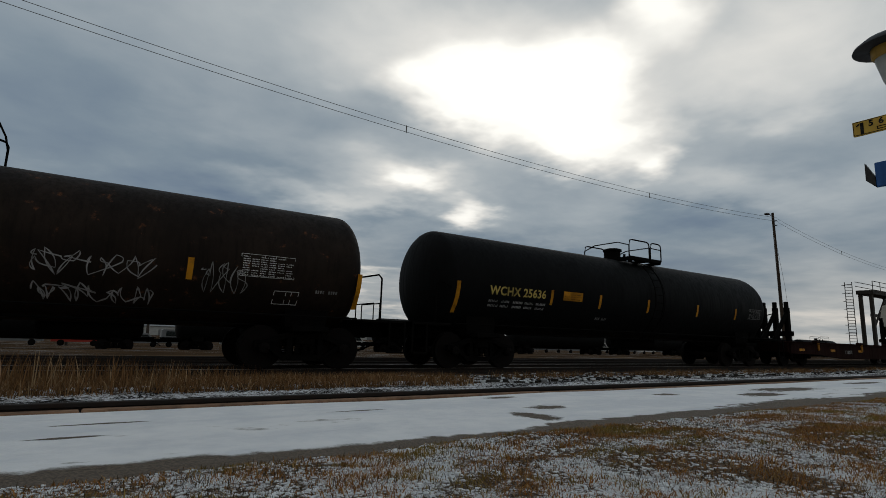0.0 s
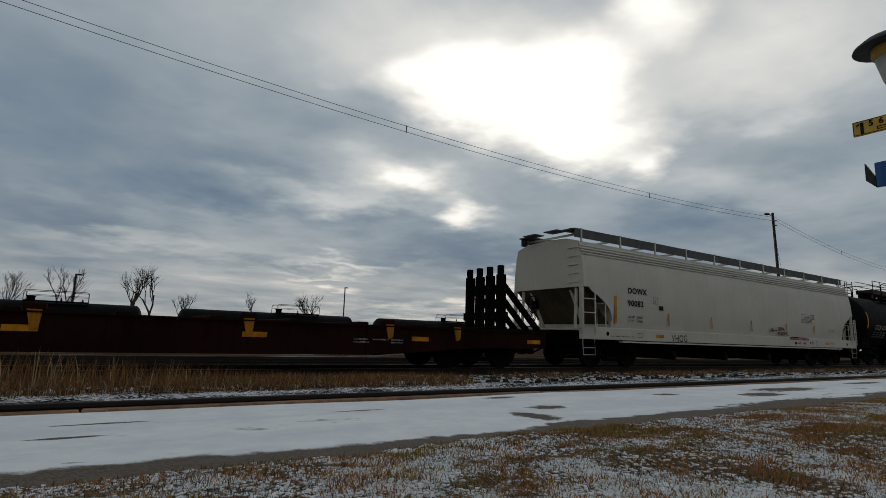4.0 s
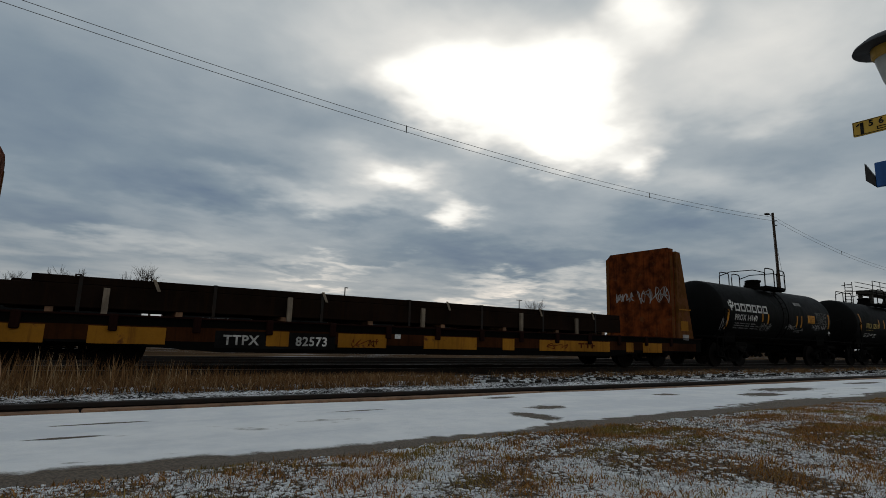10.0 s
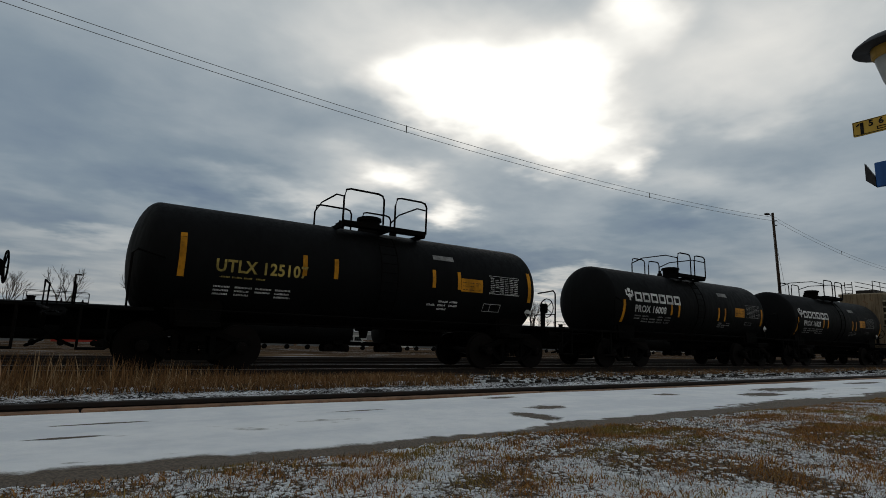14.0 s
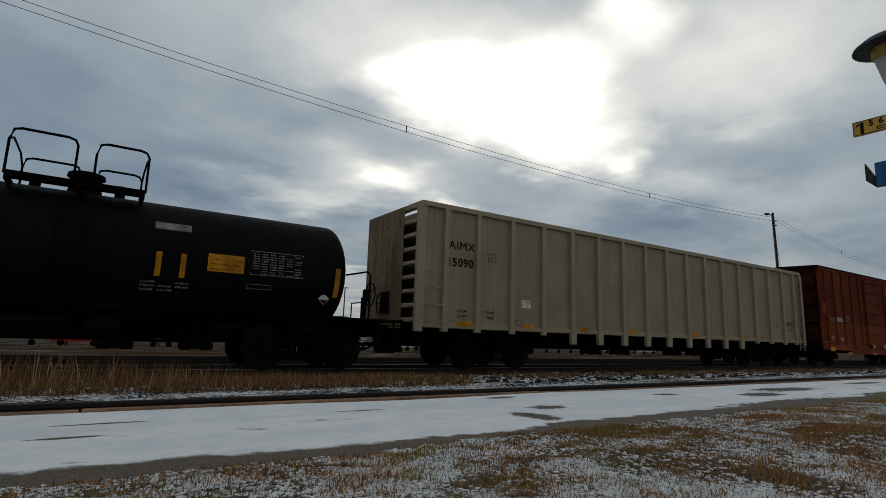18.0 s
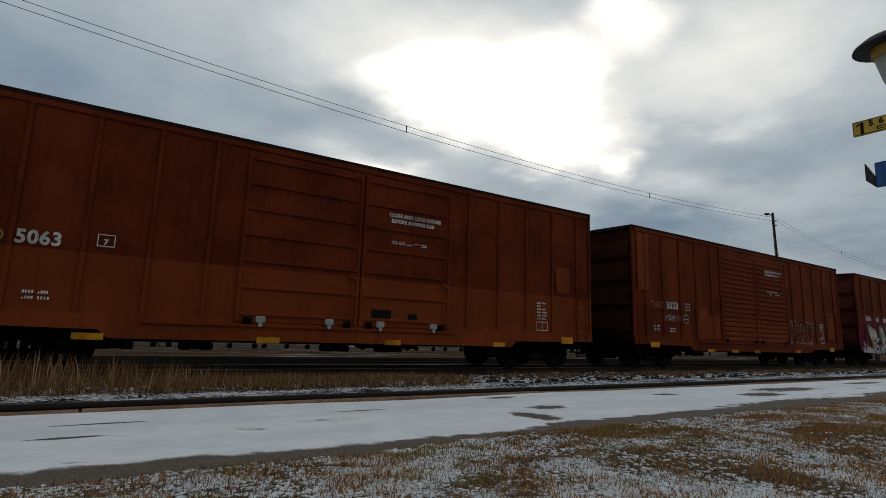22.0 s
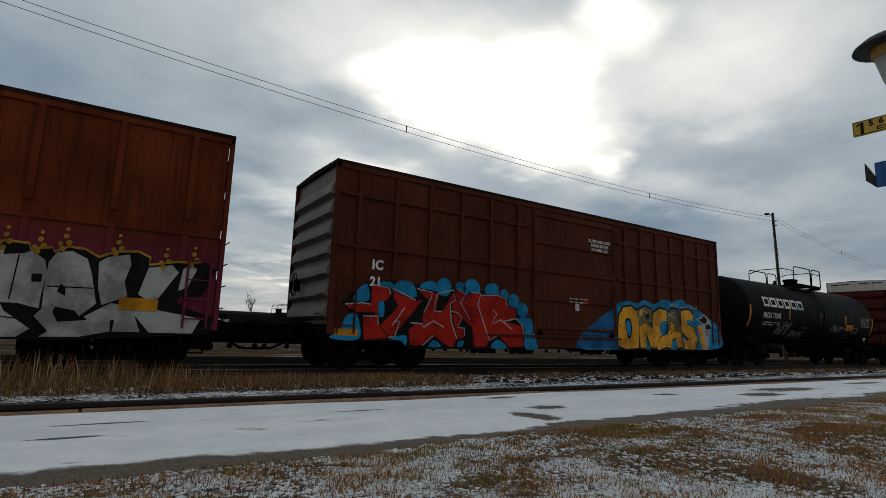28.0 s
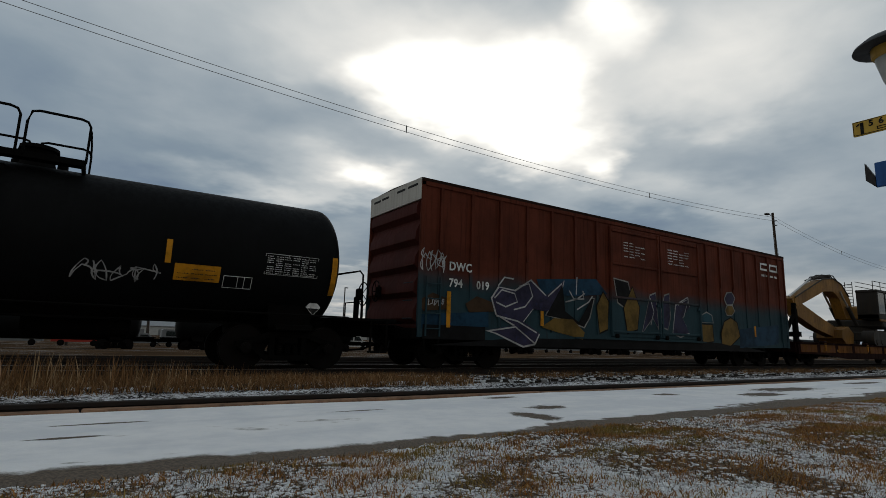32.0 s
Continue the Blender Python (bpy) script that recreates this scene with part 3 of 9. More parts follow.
def plate(parent, name, x0, x1, z0, z1, side, material, label="", proud=0.005, steps=4):
    """A thin painted or stuck-on rectangle that follows the side."""
    g = Geo()
    p = []
    for i in range(steps + 1):
        z = z0 + (z1 - z0) * i / steps
        p += [(x0, side(z) - proud, z), (x1, side(z) - proud, z)]
    g.add(p, [(2 * i, 2 * i + 1, 2 * i + 3, 2 * i + 2) for i in range(steps)])
    return part(name, g, material, parent, label)


def bars(parent, x0, x1, z0, z1, rows, cols, material, side, name="small_print", fill=0.55, seed=1, proud=0.006):
    """Unreadable small print: rows of words made of short bars."""
    rng = random.Random(seed)
    g = Geo()
    rh, cw = (z1 - z0) / rows, (x1 - x0) / cols
    pitch = max(rh * fill * 0.85, 0.03)
    for r in range(rows):
        for c in range(cols):
            if rng.random() < 0.1:
                continue
            a, b = x0 + c * cw + 0.06 * cw, x0 + (c + 1) * cw - cw * rng.uniform(0.05, 0.25)
            zl, zh = z0 + r * rh, z0 + (r + fill) * rh
            k = max(1, round((b - a) / pitch))
            for q in range(k):
                u, v = a + (b - a) * (q + 0.1) / k, a + (b - a) * (q + rng.uniform(0.65, 0.88)) / k
                top = zh if rng.random() < 0.8 else zl + (zh - zl) * 0.55
                g.add([(u, side(zl) - proud, zl), (v, side(zl) - proud, zl), (v, side(top) - proud, top), (u, side(top) - proud, top)], [(0, 1, 2, 3)])
    return part(name, g, material, parent)


def frame_mark(parent, x0, x1, z0, z1, material, side, w=0.012, splits=(), name="stencil_box"):
    g = Geo()
    for a, b, c, d in [(x0, x1, z0, z0 + w), (x0, x1, z1 - w, z1), (x0, x0 + w, z0 + w, z1 - w), (x1 - w, x1, z0 + w, z1 - w)] + [(s, s + w, z0 + w, z1 - w) for s in splits]:
        g.add([(a, side(c) - 0.006, c), (b, side(c) - 0.006, c), (b, side(d) - 0.006, d), (a, side(d) - 0.006, d)], [(0, 1, 2, 3)])
    return part(name, g, material, parent)


def scrawl(parent, x0, x1, z0, z1, n, material, side, seed, w=0.012, name="spray_tag", proud=0.007):
    """A sprayed tag: loose looping strokes."""
    rng = random.Random(seed)
    g, cw, pts = Geo(), (x1 - x0) / n, []
    for i in range(n):
        cx, k = x0 + (i + 0.5) * cw, rng.choice((3, 4, 5))
        pts += [(cx + rng.uniform(-0.6, 0.6) * cw, z0 + (z1 - z0) * (0.5 + 0.5 * math.sin(j * 2.2 + rng.uniform(-0.6, 0.6)))) for j in range(k)]
    line = []
    for j in range(len(pts) - 1):
        a, b = pts[j], pts[j + 1]
        bend = rng.uniform(-0.25, 0.25) * (z1 - z0)
        for q in range(6):
            t = q / 6
            line.append((a[0] + (b[0] - a[0]) * t + bend * math.sin(math.pi * t) * 0.8, a[1] + (b[1] - a[1]) * t + bend * 0.3 * math.sin(math.pi * t)))
    m = len(line)
    for j, (x, z) in enumerate(line):
        (ax, az), (bx, bz) = line[max(j - 1, 0)], line[min(j + 1, m - 1)]
        d = math.hypot(bx - ax, bz - az) or 1e-6
        ww = w * (0.75 + 0.25 * math.sin(j * 0.7))
        nx, nz = -(bz - az) / d * ww, (bx - ax) / d * ww
        pr = proud + 0.003 * j / m
        g.v += [(x - nx, side(z - nz) - pr, z - nz), (x + nx, side(z + nz) - pr, z + nz)]
    g.f += [(2 * j, 2 * j + 1, 2 * j + 3, 2 * j + 2) for j in range(m - 1)]
    return part(name, g, material, parent)


# ---- running gear ----
def wheelset_geo():
    g = Geo()
    prof = [(-0.068, 0.10), (-0.068, 0.40), (-0.066, 0.458), (0.0, 0.457), (0.035, 0.460), (0.04, 0.482), (0.068, 0.480), (0.07, 0.41), (0.03, 0.38), (0.022, 0.17), (0.05, 0.12), (0.05, 0.10)]
    g.lathe([(a, r) for a, r in prof], (0, -0.79, 0), "y", 32)
    g.lathe([(-a, r) for a, r in prof], (0, 0.79, 0), "y", 32)
    g.lathe([(-1.06, 0.085), (1.06, 0.085)], (0, 0, 0), "y", 10)
    for s in (-1, 1):
        g.lathe([(s * 1.02, 0.115), (s * 1.16, 0.11), (s * 1.17, 0.09)], (0, 0, 0), "y", 14)
        for k in range(3):
            t = 2 * math.pi * k / 3
            x, z = 0.06 * math.cos(t), 0.06 * math.sin(t)
            g.box(x - 0.02, x + 0.02, s * 1.15, s * 1.195, z - 0.02, z + 0.02)
    return g


def side_frame_geo():
    g = Geo()

    def beam(path, t, y0, y1):
        for (a, b), (c, d) in zip(path, path[1:]):
            g.prism([(a, b), (c, d), (c, d - t), (a, b - t)], y0, y1)

    beam([(-1.08, 0.60), (-0.78, 0.66), (-0.40, 0.80), (0.40, 0.80), (0.78, 0.66), (1.08, 0.60)], 0.12, -0.07, 0.07)
    beam([(-0.80, 0.58), (-0.46, 0.32), (0.46, 0.32), (0.80, 0.58)], 0.12, -0.06, 0.06)
    for q in (-1, 1):
        g.box(q * 0.34 - 0.055, q * 0.34 + 0.055, -0.072, 0.072, 0.22, 0.76, 0.01)
        g.box(q * 0.89 - 0.14, q * 0.89 + 0.14, -0.10, 0.10, 0.42, 0.62, 0.03)
        g.lathe([(-0.145, 0.05), (-0.14, 0.115), (0.0, 0.12)], (q * 0.89, 0, 0.46), "y", 16)
    for k in range(3):
        for c in range(5):
            g.lathe([(0.33 + 0.04 * c, 0.058), (0.35 + 0.04 * c, 0.066), (0.365 + 0.04 * c, 0.058)], (-0.17 + 0.17 * k, -0.04, 0), "z", 8)
    g.box(-0.2, 0.2, -0.13, 0.05, 0.54, 0.70, 0.03)
    return g


def bolster_geo():
    return Geo().box(-0.19, 0.19, -1.05, 1.05, 0.50, 0.72, 0.03).lathe([(0.72, 0.2), (0.80, 0.2)], (0, 0, 0), "z", 16)


def truck(car, x, number):
    t = part("truck", shared("truck_bolster", bolster_geo, UNDER), None, car, "", (x, 0, 0))
    for y in (-1.0, 1.0):
        part("side_frame", shared("side_frame", side_frame_geo, UNDER), None, t, "", (0, y, 0))
    for dx in (-0.89, 0.89):
        w = part("wheelset", shared("wheelset", wheelset_geo, WHEEL), None, t, "", (dx, 0, 0.46))
        WHEELSETS.append((w, dx))
    return t


WHEELSETS = []


def coupler(car, x_end, d, reach):
    """Knuckle coupler, draft gear, hose; d is +1 or -1."""
    g = Geo()
    g.box(x_end - d * 0.3, x_end + d * (reach - 0.25), -0.09, 0.09, 0.77, 0.95, 0.02)
    x = x_end + d * (reach - 0.12)
    g.box(x - 0.14, x + 0.12, -0.14, 0.10, 0.70, 1.0, 0.04)
    g.box(x + d * 0.02, x + d * 0.2, -0.05 + 0.12 * d, 0.05 + 0.12 * d, 0.72, 0.98, 0.04)
    part("coupler", g, UNDER, car)
    h = Geo().tube([(x_end, -0.3, 0.75), (x_end + d * 0.25, -0.32, 0.55), (x_end + d * 0.5, -0.2, 0.42), (x_end + d * reach, -0.12, 0.40)], 0.03, 6)
    part("brake_hose", h, UNDER, car)


def cut_lever(car, x_end, d, w):
    part("cut_lever", Geo().tube([(x_end + d * 0.05, -w, 0.95), (x_end + d * 0.12, -w + 0.3, 1.0), (x_end + d * 0.12, -0.2, 1.0), (x_end + d * 0.3, 0, 1.03)], 0.014, 5), UNDER, car)


def brake_wheel(car, x, y, z, d):
    g = Geo()
    ring = [(x + d * 0.09, y + 0.27 * math.cos(t), z + 0.27 * math.sin(t)) for t in [2 * math.pi * k / 16 for k in range(17)]]
    g.tube(ring, 0.016, 5)
    for k in range(5):
        t = 2 * math.pi * k / 5
        g.tube([(x + d * 0.07, y, z), (x + d * 0.09, y + 0.27 * math.cos(t), z + 0.27 * math.sin(t))], 0.012, 4)
    g.box(x - 0.07, x + 0.05, y - 0.11, y + 0.11, z - 0.16, z + 0.12, 0.03)
    part("brake_wheel", g, UNDER, car)


def ladder(car, x0, x1, y, z0, z1, rungs, material, name="ladder", r=0.014):
    g = Geo()
    for x in (x0, x1):
        g.box(x - 0.02, x + 0.02, y - 0.012, y + 0.012, z0, z1)
    for i in range(rungs):
        z = z0 + (z1 - z0) * (i + 0.5) / rungs
        g.tube([(x0, y - 0.02, z), (x1, y - 0.02, z)], r, 5)
    return part(name, g, material, car)


def grabs(car, pts, material):
    for a, b in pts:
        part("grab_iron", Geo().tube([a, b], 0.013, 5), material, car)


# ---- tank car ----
def tank_geo(length, r, zc, bands=(), ends=(0.0, 0.0)):
    h = r * 0.42
    prof = []
    for k in range(11):
        t = math.pi / 2 * k / 10
        prof.append((-length / 2 + h - h * math.cos(t), max(0.01, r * math.sin(t))))
    body = []
    for b in sorted(bands):
        body += [(b - 0.16, r), (b - 0.155, r + 0.012), (b + 0.155, r + 0.012), (b + 0.16, r)]
    prof = [(a - ends[0], q) for a, q in prof] + body + [(-a + ends[1], q) for a, q in reversed(prof)]
    return Geo().lathe(prof, (0, 0, zc), "x", 56)


def tank_car(name, label, x, length, r, zc, trucks, deck, man, material=None, rails="arch", over=1.0, stripes=(), bands=(), detail=True, fat_man=0.28, rail_h=0.80, z_rail=0.0, y=None, brake=1, ends=(0.0, 0.0)):
    car = thing(name, label, "tank car", pose(x, TRACK_Y if y is None else y, z_rail), "cars of the freight train" if y is None else "parked tank cars")
    mat_ = material or BLACK
    part("tank", tank_geo(length, r, zc, bands, ends), mat_, car)
    end = length / 2 + over
    for s in (-1, 1):
        tx = s * trucks
        # stub sill with end platform
        g = Geo().box(min(tx - s * 1.1, s * end), max(tx - s * 1.1, s * end), -0.32, 0.32, 0.72, 1.05, 0.02)
        part("stub_sill", g, UNDER, car)
        g = Geo().box(min(s * (length / 2 - 0.35), s * end), max(s * (length / 2 - 0.35), s * end), -1.45, 1.45, 1.06, 1.12, 0.01)
        part("end_platform", g, UNDER, car)
        g = Geo()
        for yy in (-1, 1):
            g.prism([(tx - 0.35, 0.80), (tx + 0.35, 0.80), (tx + 0.45, zc - r * 0.55), (tx - 0.45, zc - r * 0.55)], yy * 0.9 - 0.02, yy * 0.9 + 0.02)
        g.box(tx - 0.4, tx + 0.4, -1.35, 1.35, 0.80, 0.92, 0.02)
        g.prism([(tx - 0.45, 0.86), (tx + 0.45, 0.86), (tx + 0.5, zc - r * 0.62), (tx - 0.5, zc - r * 0.62)], -r * 0.72, r * 0.72)
        part("saddle", g, UNDER, car)
        truck(car, tx, 0)
        coupler(car, s * end, s, 0.55 if y is None else 0.4)
        if detail:
            cut_lever(car, s * end, s, 1.4)
            hr = Geo().tube([(s * (end - 0.90), -1.42, 1.12), (s * (end - 0.90), -1.42, 2.06), (s * (end - 0.98), -1.42, 2.14), (s * (end - 1.25), -1.38, 2.08), (s * (end - 1.45), -1.28, 2.04)], 0.022, 6)
            part("end_handrail", hr, UNDER, car)
            hr = Geo().tube([(s * (end - 0.05), 0.3, 1.12), (s * (end - 0.05), 0.3, 1.60), (s * (end - 0.05), 1.42, 1.60), (s * (end - 0.05), 1.42, 1.12)], 0.018, 6)
            part("end_handrail", hr, UNDER, car)
            st = Geo().box(s * (end - 0.45) - 0.2, s * (end - 0.45) + 0.2, -1.5, -1.3, 0.38, 0.42).box(s * (end - 0.45) - 0.22, s * (end - 0.45) - 0.18, -1.46, -1.42, 0.38, 1.1).box(s * (end - 0.45) + 0.18, s * (end - 0.45) + 0.22, -1.46, -1.42, 0.38, 1.1)
            part("sill_step", st, UNDER, car)
    if detail:
        brake_wheel(car, brake * (end - 0.65), -0.75, 1.70, brake)
        bx = brake * (end - 0.72)
        part("brake_stand", Geo().box(bx - 0.05, bx + 0.05, -0.81, -0.69, 1.12, 1.62, 0.01), UNDER, car)
        # side running rail along the belly
        for yy in (-1, 1):
            part("side_handrail", Geo().tube([(-length / 2 + 0.5, yy * 1.45, 1.12), (length / 2 - 0.5, yy * 1.45, 1.12)], 0.02, 6), UNDER, car)
        g = Geo().lathe([(-0.9, 0.19), (-0.86, 0.24), (0.86, 0.24), (0.9, 0.19)], (1.6, 0.3, 0.80), "x", 14)
        part("air_reservoir", g, UNDER, car)
        g = Geo().lathe([(zc - r - 0.22, 0.09), (zc - r - 0.05, 0.12), (zc - r + 0.08, 0.2)], (0.0, 0, 0), "z", 12).box(-0.2, 0.2, -0.14, 0.14, zc - r - 0.05, zc - r + 0.05, 0.03)
        part("bottom_outlet", g, UNDER, car)
        part("brake_pipe", Geo().tube([(-length / 2, -0.4, 0.75), (-trucks + 1.2, -0.6, 0.92), (trucks - 1.2, -0.6, 0.92), (length / 2, -0.4, 0.75)], 0.025, 6), UNDER, car)
    # top platform, manway and rails
    top = zc + r
    d0, d1 = deck
    zp = top - 0.02
    for yy in (-0.95, 0.55):
        part("platform", Geo().box(d0, d1, yy, yy + 0.42, zp, zp + 0.035).box(d0, d1, yy - 0.02, yy + 0.002, zp - 0.05, zp + 0.06), UNDER, car, "steel grating walkway on the tank top")
    for xx in (d0, (d0 + d1) / 2, d1 - 0.06):
        part("platform_beam", Geo().box(xx, xx + 0.06, -0.95, 0.97, zp - 0.10, zp), UNDER, car)
    g = Geo().lathe([(top - 0.12, 0.40), (top + 0.02, fat_man + 0.02), (top + 0.10, fat_man), (top + 0.30, fat_man), (top + 0.31, fat_man + 0.05), (top + 0.38, fat_man + 0.04), (top + 0.41, fat_man - 0.06)], (man, 0, 0), "z", 18)
    part("manway", g, UNDER, car)
    for k, xx in enumerate((d0 + 0.35, d1 - 0.4, (d0 + d1) / 2 + 0.25)):
        part("valve", Geo().lathe([(top - 0.05, 0.10), (top + 0.12, 0.09), (top + 0.13, 0.05), (top + 0.22 + 0.05 * k, 0.05)], (xx, 0.05 * k, 0), "z", 10), UNDER, car)
    zr = zp + rail_h
    mid = (d0 + d1) / 2
    for yy in (-0.97, 0.97):
        if rails == "arch":
            spans = [(d0, d0 + (d1 - d0) * 0.46), (d0 + (d1 - d0) * 0.60, d1)]
        elif rails == "full":
            spans = [(d0, d0 + (d1 - d0) * 0.62), (d0 + (d1 - d0) * 0.66, d1)]
        else:
            spans = [(d0, d1)]
        for a, b in spans:
            g = Geo().tube([(a, yy, zp), (a, yy, zr - 0.12 - 0.1), (a + 0.05, yy, zr - 0.03), (a + 0.16, yy, zr), (b - 0.16, yy, zr), (b - 0.05, yy, zr - 0.03), (b, yy, zr - 0.12), (b, yy, zp)], 0.024, 6)
            if rails == "one":
                g.tube([(a, yy, zp + 0.46), (b, yy, zp + 0.46)], 0.018, 6)
            part("handrail", g, UNDER, car)
    for xx in (d0, d1):
        part("handrail", Geo().tube([(xx, -0.97, zr - 0.2), (xx, -0.5, zr - 0.05), (xx, 0.5, zr - 0.05), (xx, 0.97, zr - 0.2)], 0.02, 6), UNDER, car)
    # side ladder that follows the shell
    side = round_side(r + 0.10, zc)
    zs = [1.1 + (top - 0.25 - 1.1) * i / 9 for i in range(10)]
    for yy in (-1, 1):
        g = Geo()
        for xx in (mid - 0.22, mid + 0.22):
            g.tube([(xx, -yy * abs(side(z)), z) for z in zs], 0.016, 5)
        for z in zs:
            g.tube([(mid - 0.22, -yy * abs(side(z)), z), (mid + 0.22, -yy * abs(side(z)), z)], 0.012, 5)
        part("side_ladder", g, UNDER, car)
    sd = round_side(r, zc)
    for sx, z0, z1, w in stripes:
        plate(car, "reflective_strip", sx - w, sx + w, z0, z1, sd, YELLOW)
    return car


# ---- box car ----
def boxcar(name, label, x, length, z0, z1, trucks, body, door, low=None, ends=None, posts=9, roof_white=None, door_kind="panel", rib=0.031, end_ribs=4, door_ribs=4, post_w=0.055, deep=None):
    """door: (x0, x1, middle or None)."""
    car = thing(name, label, "box car", pose(x, TRACK_Y, 0), "cars of the freight train")
    L, W = length / 2, HALF - 0.035
    g = Geo().box(-L + 0.11, L - 0.11, -W, W, z0 + 0.28, z1 - 0.05)
    part("body", g, body, car)
    part("roof", Geo().long([(-W - 0.04, z1 - 0.09), (-W - 0.04, z1 - 0.02), (0, z1 + 0.03), (W + 0.04, z1 - 0.02), (W + 0.04, z1 - 0.09)], -L, L), ROOFDARK, car, "sooty dark roof")
    part("top_chord", Geo().box(-L, L, -W - 0.035, -W - 0.002, z1 - 0.20, z1 - 0.085, 0.008), body, car)
    part("top_chord", Geo().box(-L, L, W + 0.002, W + 0.035, z1 - 0.20, z1 - 0.085, 0.008), body, car)
    # side sill, deeper below the doors
    for s in (-1, 1):
        g = Geo()
        a, b = (-W - 0.03, -W + 0.02) if s < 0 else (W - 0.02, W + 0.03)
        g.prism([(-L, z0 + 0.30), (-L, z0 + 0.08), (-trucks + 1.35, z0 + 0.04), (-trucks + 1.5, z0 - 0.10), (trucks - 1.5, z0 - 0.10), (trucks - 1.35, z0 + 0.04), (L, z0 + 0.08), (L, z0 + 0.30)], a, b)
        part("side_sill", g, low or body, car)
    # corner posts and side posts
    for s in (-1, 1):
        for e in (-1, 1):
            part("corner_post", Geo().box(e * L - 0.09, e * L + 0.09 * (0 if e > 0 else 1) - (0 if e < 0 else 0.0), s * W - 0.035, s * W + 0.035, z0 + 0.1, z1 - 0.09, 0.01) if e > 0 else Geo().box(-L, -L + 0.12, s * W - 0.035, s * W + 0.035, z0 + 0.1, z1 - 0.09, 0.01), body, car)
    zone = [(-L + 0.12, door[0] - 0.08), (door[1] + 0.08, L - 0.12)]
    h = z1 - 0.2 - (z0 + 0.3)
    def post_geo():
        levels = [(0.0, h, rib)] if deep is None else [(0.0, deep[0] - z0 - 0.3, rib), (deep[0] - z0 - 0.3, h, deep[1])]
        g = Geo()
        for a, b, d in levels:
            g.add([(-post_w, 0, a), (-post_w * 0.9, -d, a), (post_w * 0.9, -d, a), (post_w, 0, a), (-post_w, 0, b), (-post_w * 0.9, -d, b), (post_w * 0.9, -d, b), (post_w, 0, b)],
                  [(0, 1, 5, 4), (1, 2, 6, 5), (2, 3, 7, 6), (0, 3, 2, 1), (4, 5, 6, 7)])
        return g

    post = shared((name + "_post", h, post_w, rib, deep, body.name), post_geo, body)
    total = sum(b - a for a, b in zone)
    for a, b in zone:
        k = max(2, round(posts * (b - a) / total))
        for i in range(k):
            xx = a + (b - a) * (i + 0.5) / k
            part("side_post", post, None, car, "", (xx, -W, z0 + 0.3))
            part("side_post", post, None, car, "", Matrix.Translation((xx, W, z0 + 0.3)) @ Matrix.Rotation(math.pi, 4, "Z"))
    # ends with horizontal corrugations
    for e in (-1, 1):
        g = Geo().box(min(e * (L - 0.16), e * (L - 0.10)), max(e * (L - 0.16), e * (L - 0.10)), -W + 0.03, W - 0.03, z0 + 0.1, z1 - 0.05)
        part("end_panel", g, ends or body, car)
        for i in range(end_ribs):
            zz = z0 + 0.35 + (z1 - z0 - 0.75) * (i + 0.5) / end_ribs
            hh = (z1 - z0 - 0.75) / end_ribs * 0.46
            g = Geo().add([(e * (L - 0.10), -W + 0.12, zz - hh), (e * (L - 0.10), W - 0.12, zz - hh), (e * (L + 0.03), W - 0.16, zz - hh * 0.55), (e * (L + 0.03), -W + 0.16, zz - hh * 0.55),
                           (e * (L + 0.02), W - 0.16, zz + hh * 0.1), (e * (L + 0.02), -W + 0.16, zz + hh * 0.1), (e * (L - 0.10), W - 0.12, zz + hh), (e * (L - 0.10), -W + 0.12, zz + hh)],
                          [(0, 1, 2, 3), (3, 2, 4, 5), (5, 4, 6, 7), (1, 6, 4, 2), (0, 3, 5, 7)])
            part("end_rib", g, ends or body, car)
        truck(car, e * trucks, 0)
        part("draft_sill", Geo().box(min(e * (trucks - 1), e * (L + 0.25)), max(e * (trucks - 1), e * (L + 0.25)), -0.3, 0.3, 0.66, 1.0, 0.02), UNDER, car)
        part("end_sill", Geo().box(e * L - 0.12, e * L + 0.12, -W, W, z0 + 0.02, z0 + 0.28, 0.02), UNDER, car)
        coupler(car, e * (L + 0.25), e, 0.85)
        cut_lever(car, e * (L + 0.2), e, 1.35)
        ladder(car, e * (L - 0.42) - 0.2, e * (L - 0.42) + 0.2, -W - 0.06, z0 + 0.1, z0 + 1.5, 4, body)
        g = Geo()
        for dx in (-0.2, 0.2):
            g.box(e * (L - 0.42) + dx - 0.015, e * (L - 0.42) + dx + 0.015, -W - 0.03, -W, z0 - 0.32, z0 + 0.1)
        g.box(e * (L - 0.42) - 0.21, e * (L - 0.42) + 0.21, -W - 0.05, -W + 0.02, z0 - 0.34, z0 - 0.31)
        part("sill_step", g, UNDER, car)
        grabs(car, [((e * (L + 0.09), -W + 0.1, z0 + 0.5 + 0.42 * i), (e * (L + 0.09), -W + 0.55, z0 + 0.5 + 0.42 * i)) for i in range(4)], body)
    brake_wheel(car, -L - 0.06, 0.5, 1.9, -1)
    part("crossover_platform", Geo().box(-L - 0.28, -L - 0.05, -0.9, 0.9, z0 + 0.36, z0 + 0.4), UNDER, car)
    part("crossover_platform", Geo().box(L + 0.05, L + 0.28, -0.9, 0.9, z0 + 0.36, z0 + 0.4), UNDER, car)
    part("centre_sill", Geo().box(-trucks, trucks, -0.3, 0.3, 0.62, z0 + 0.3, 0.02), UNDER, car)
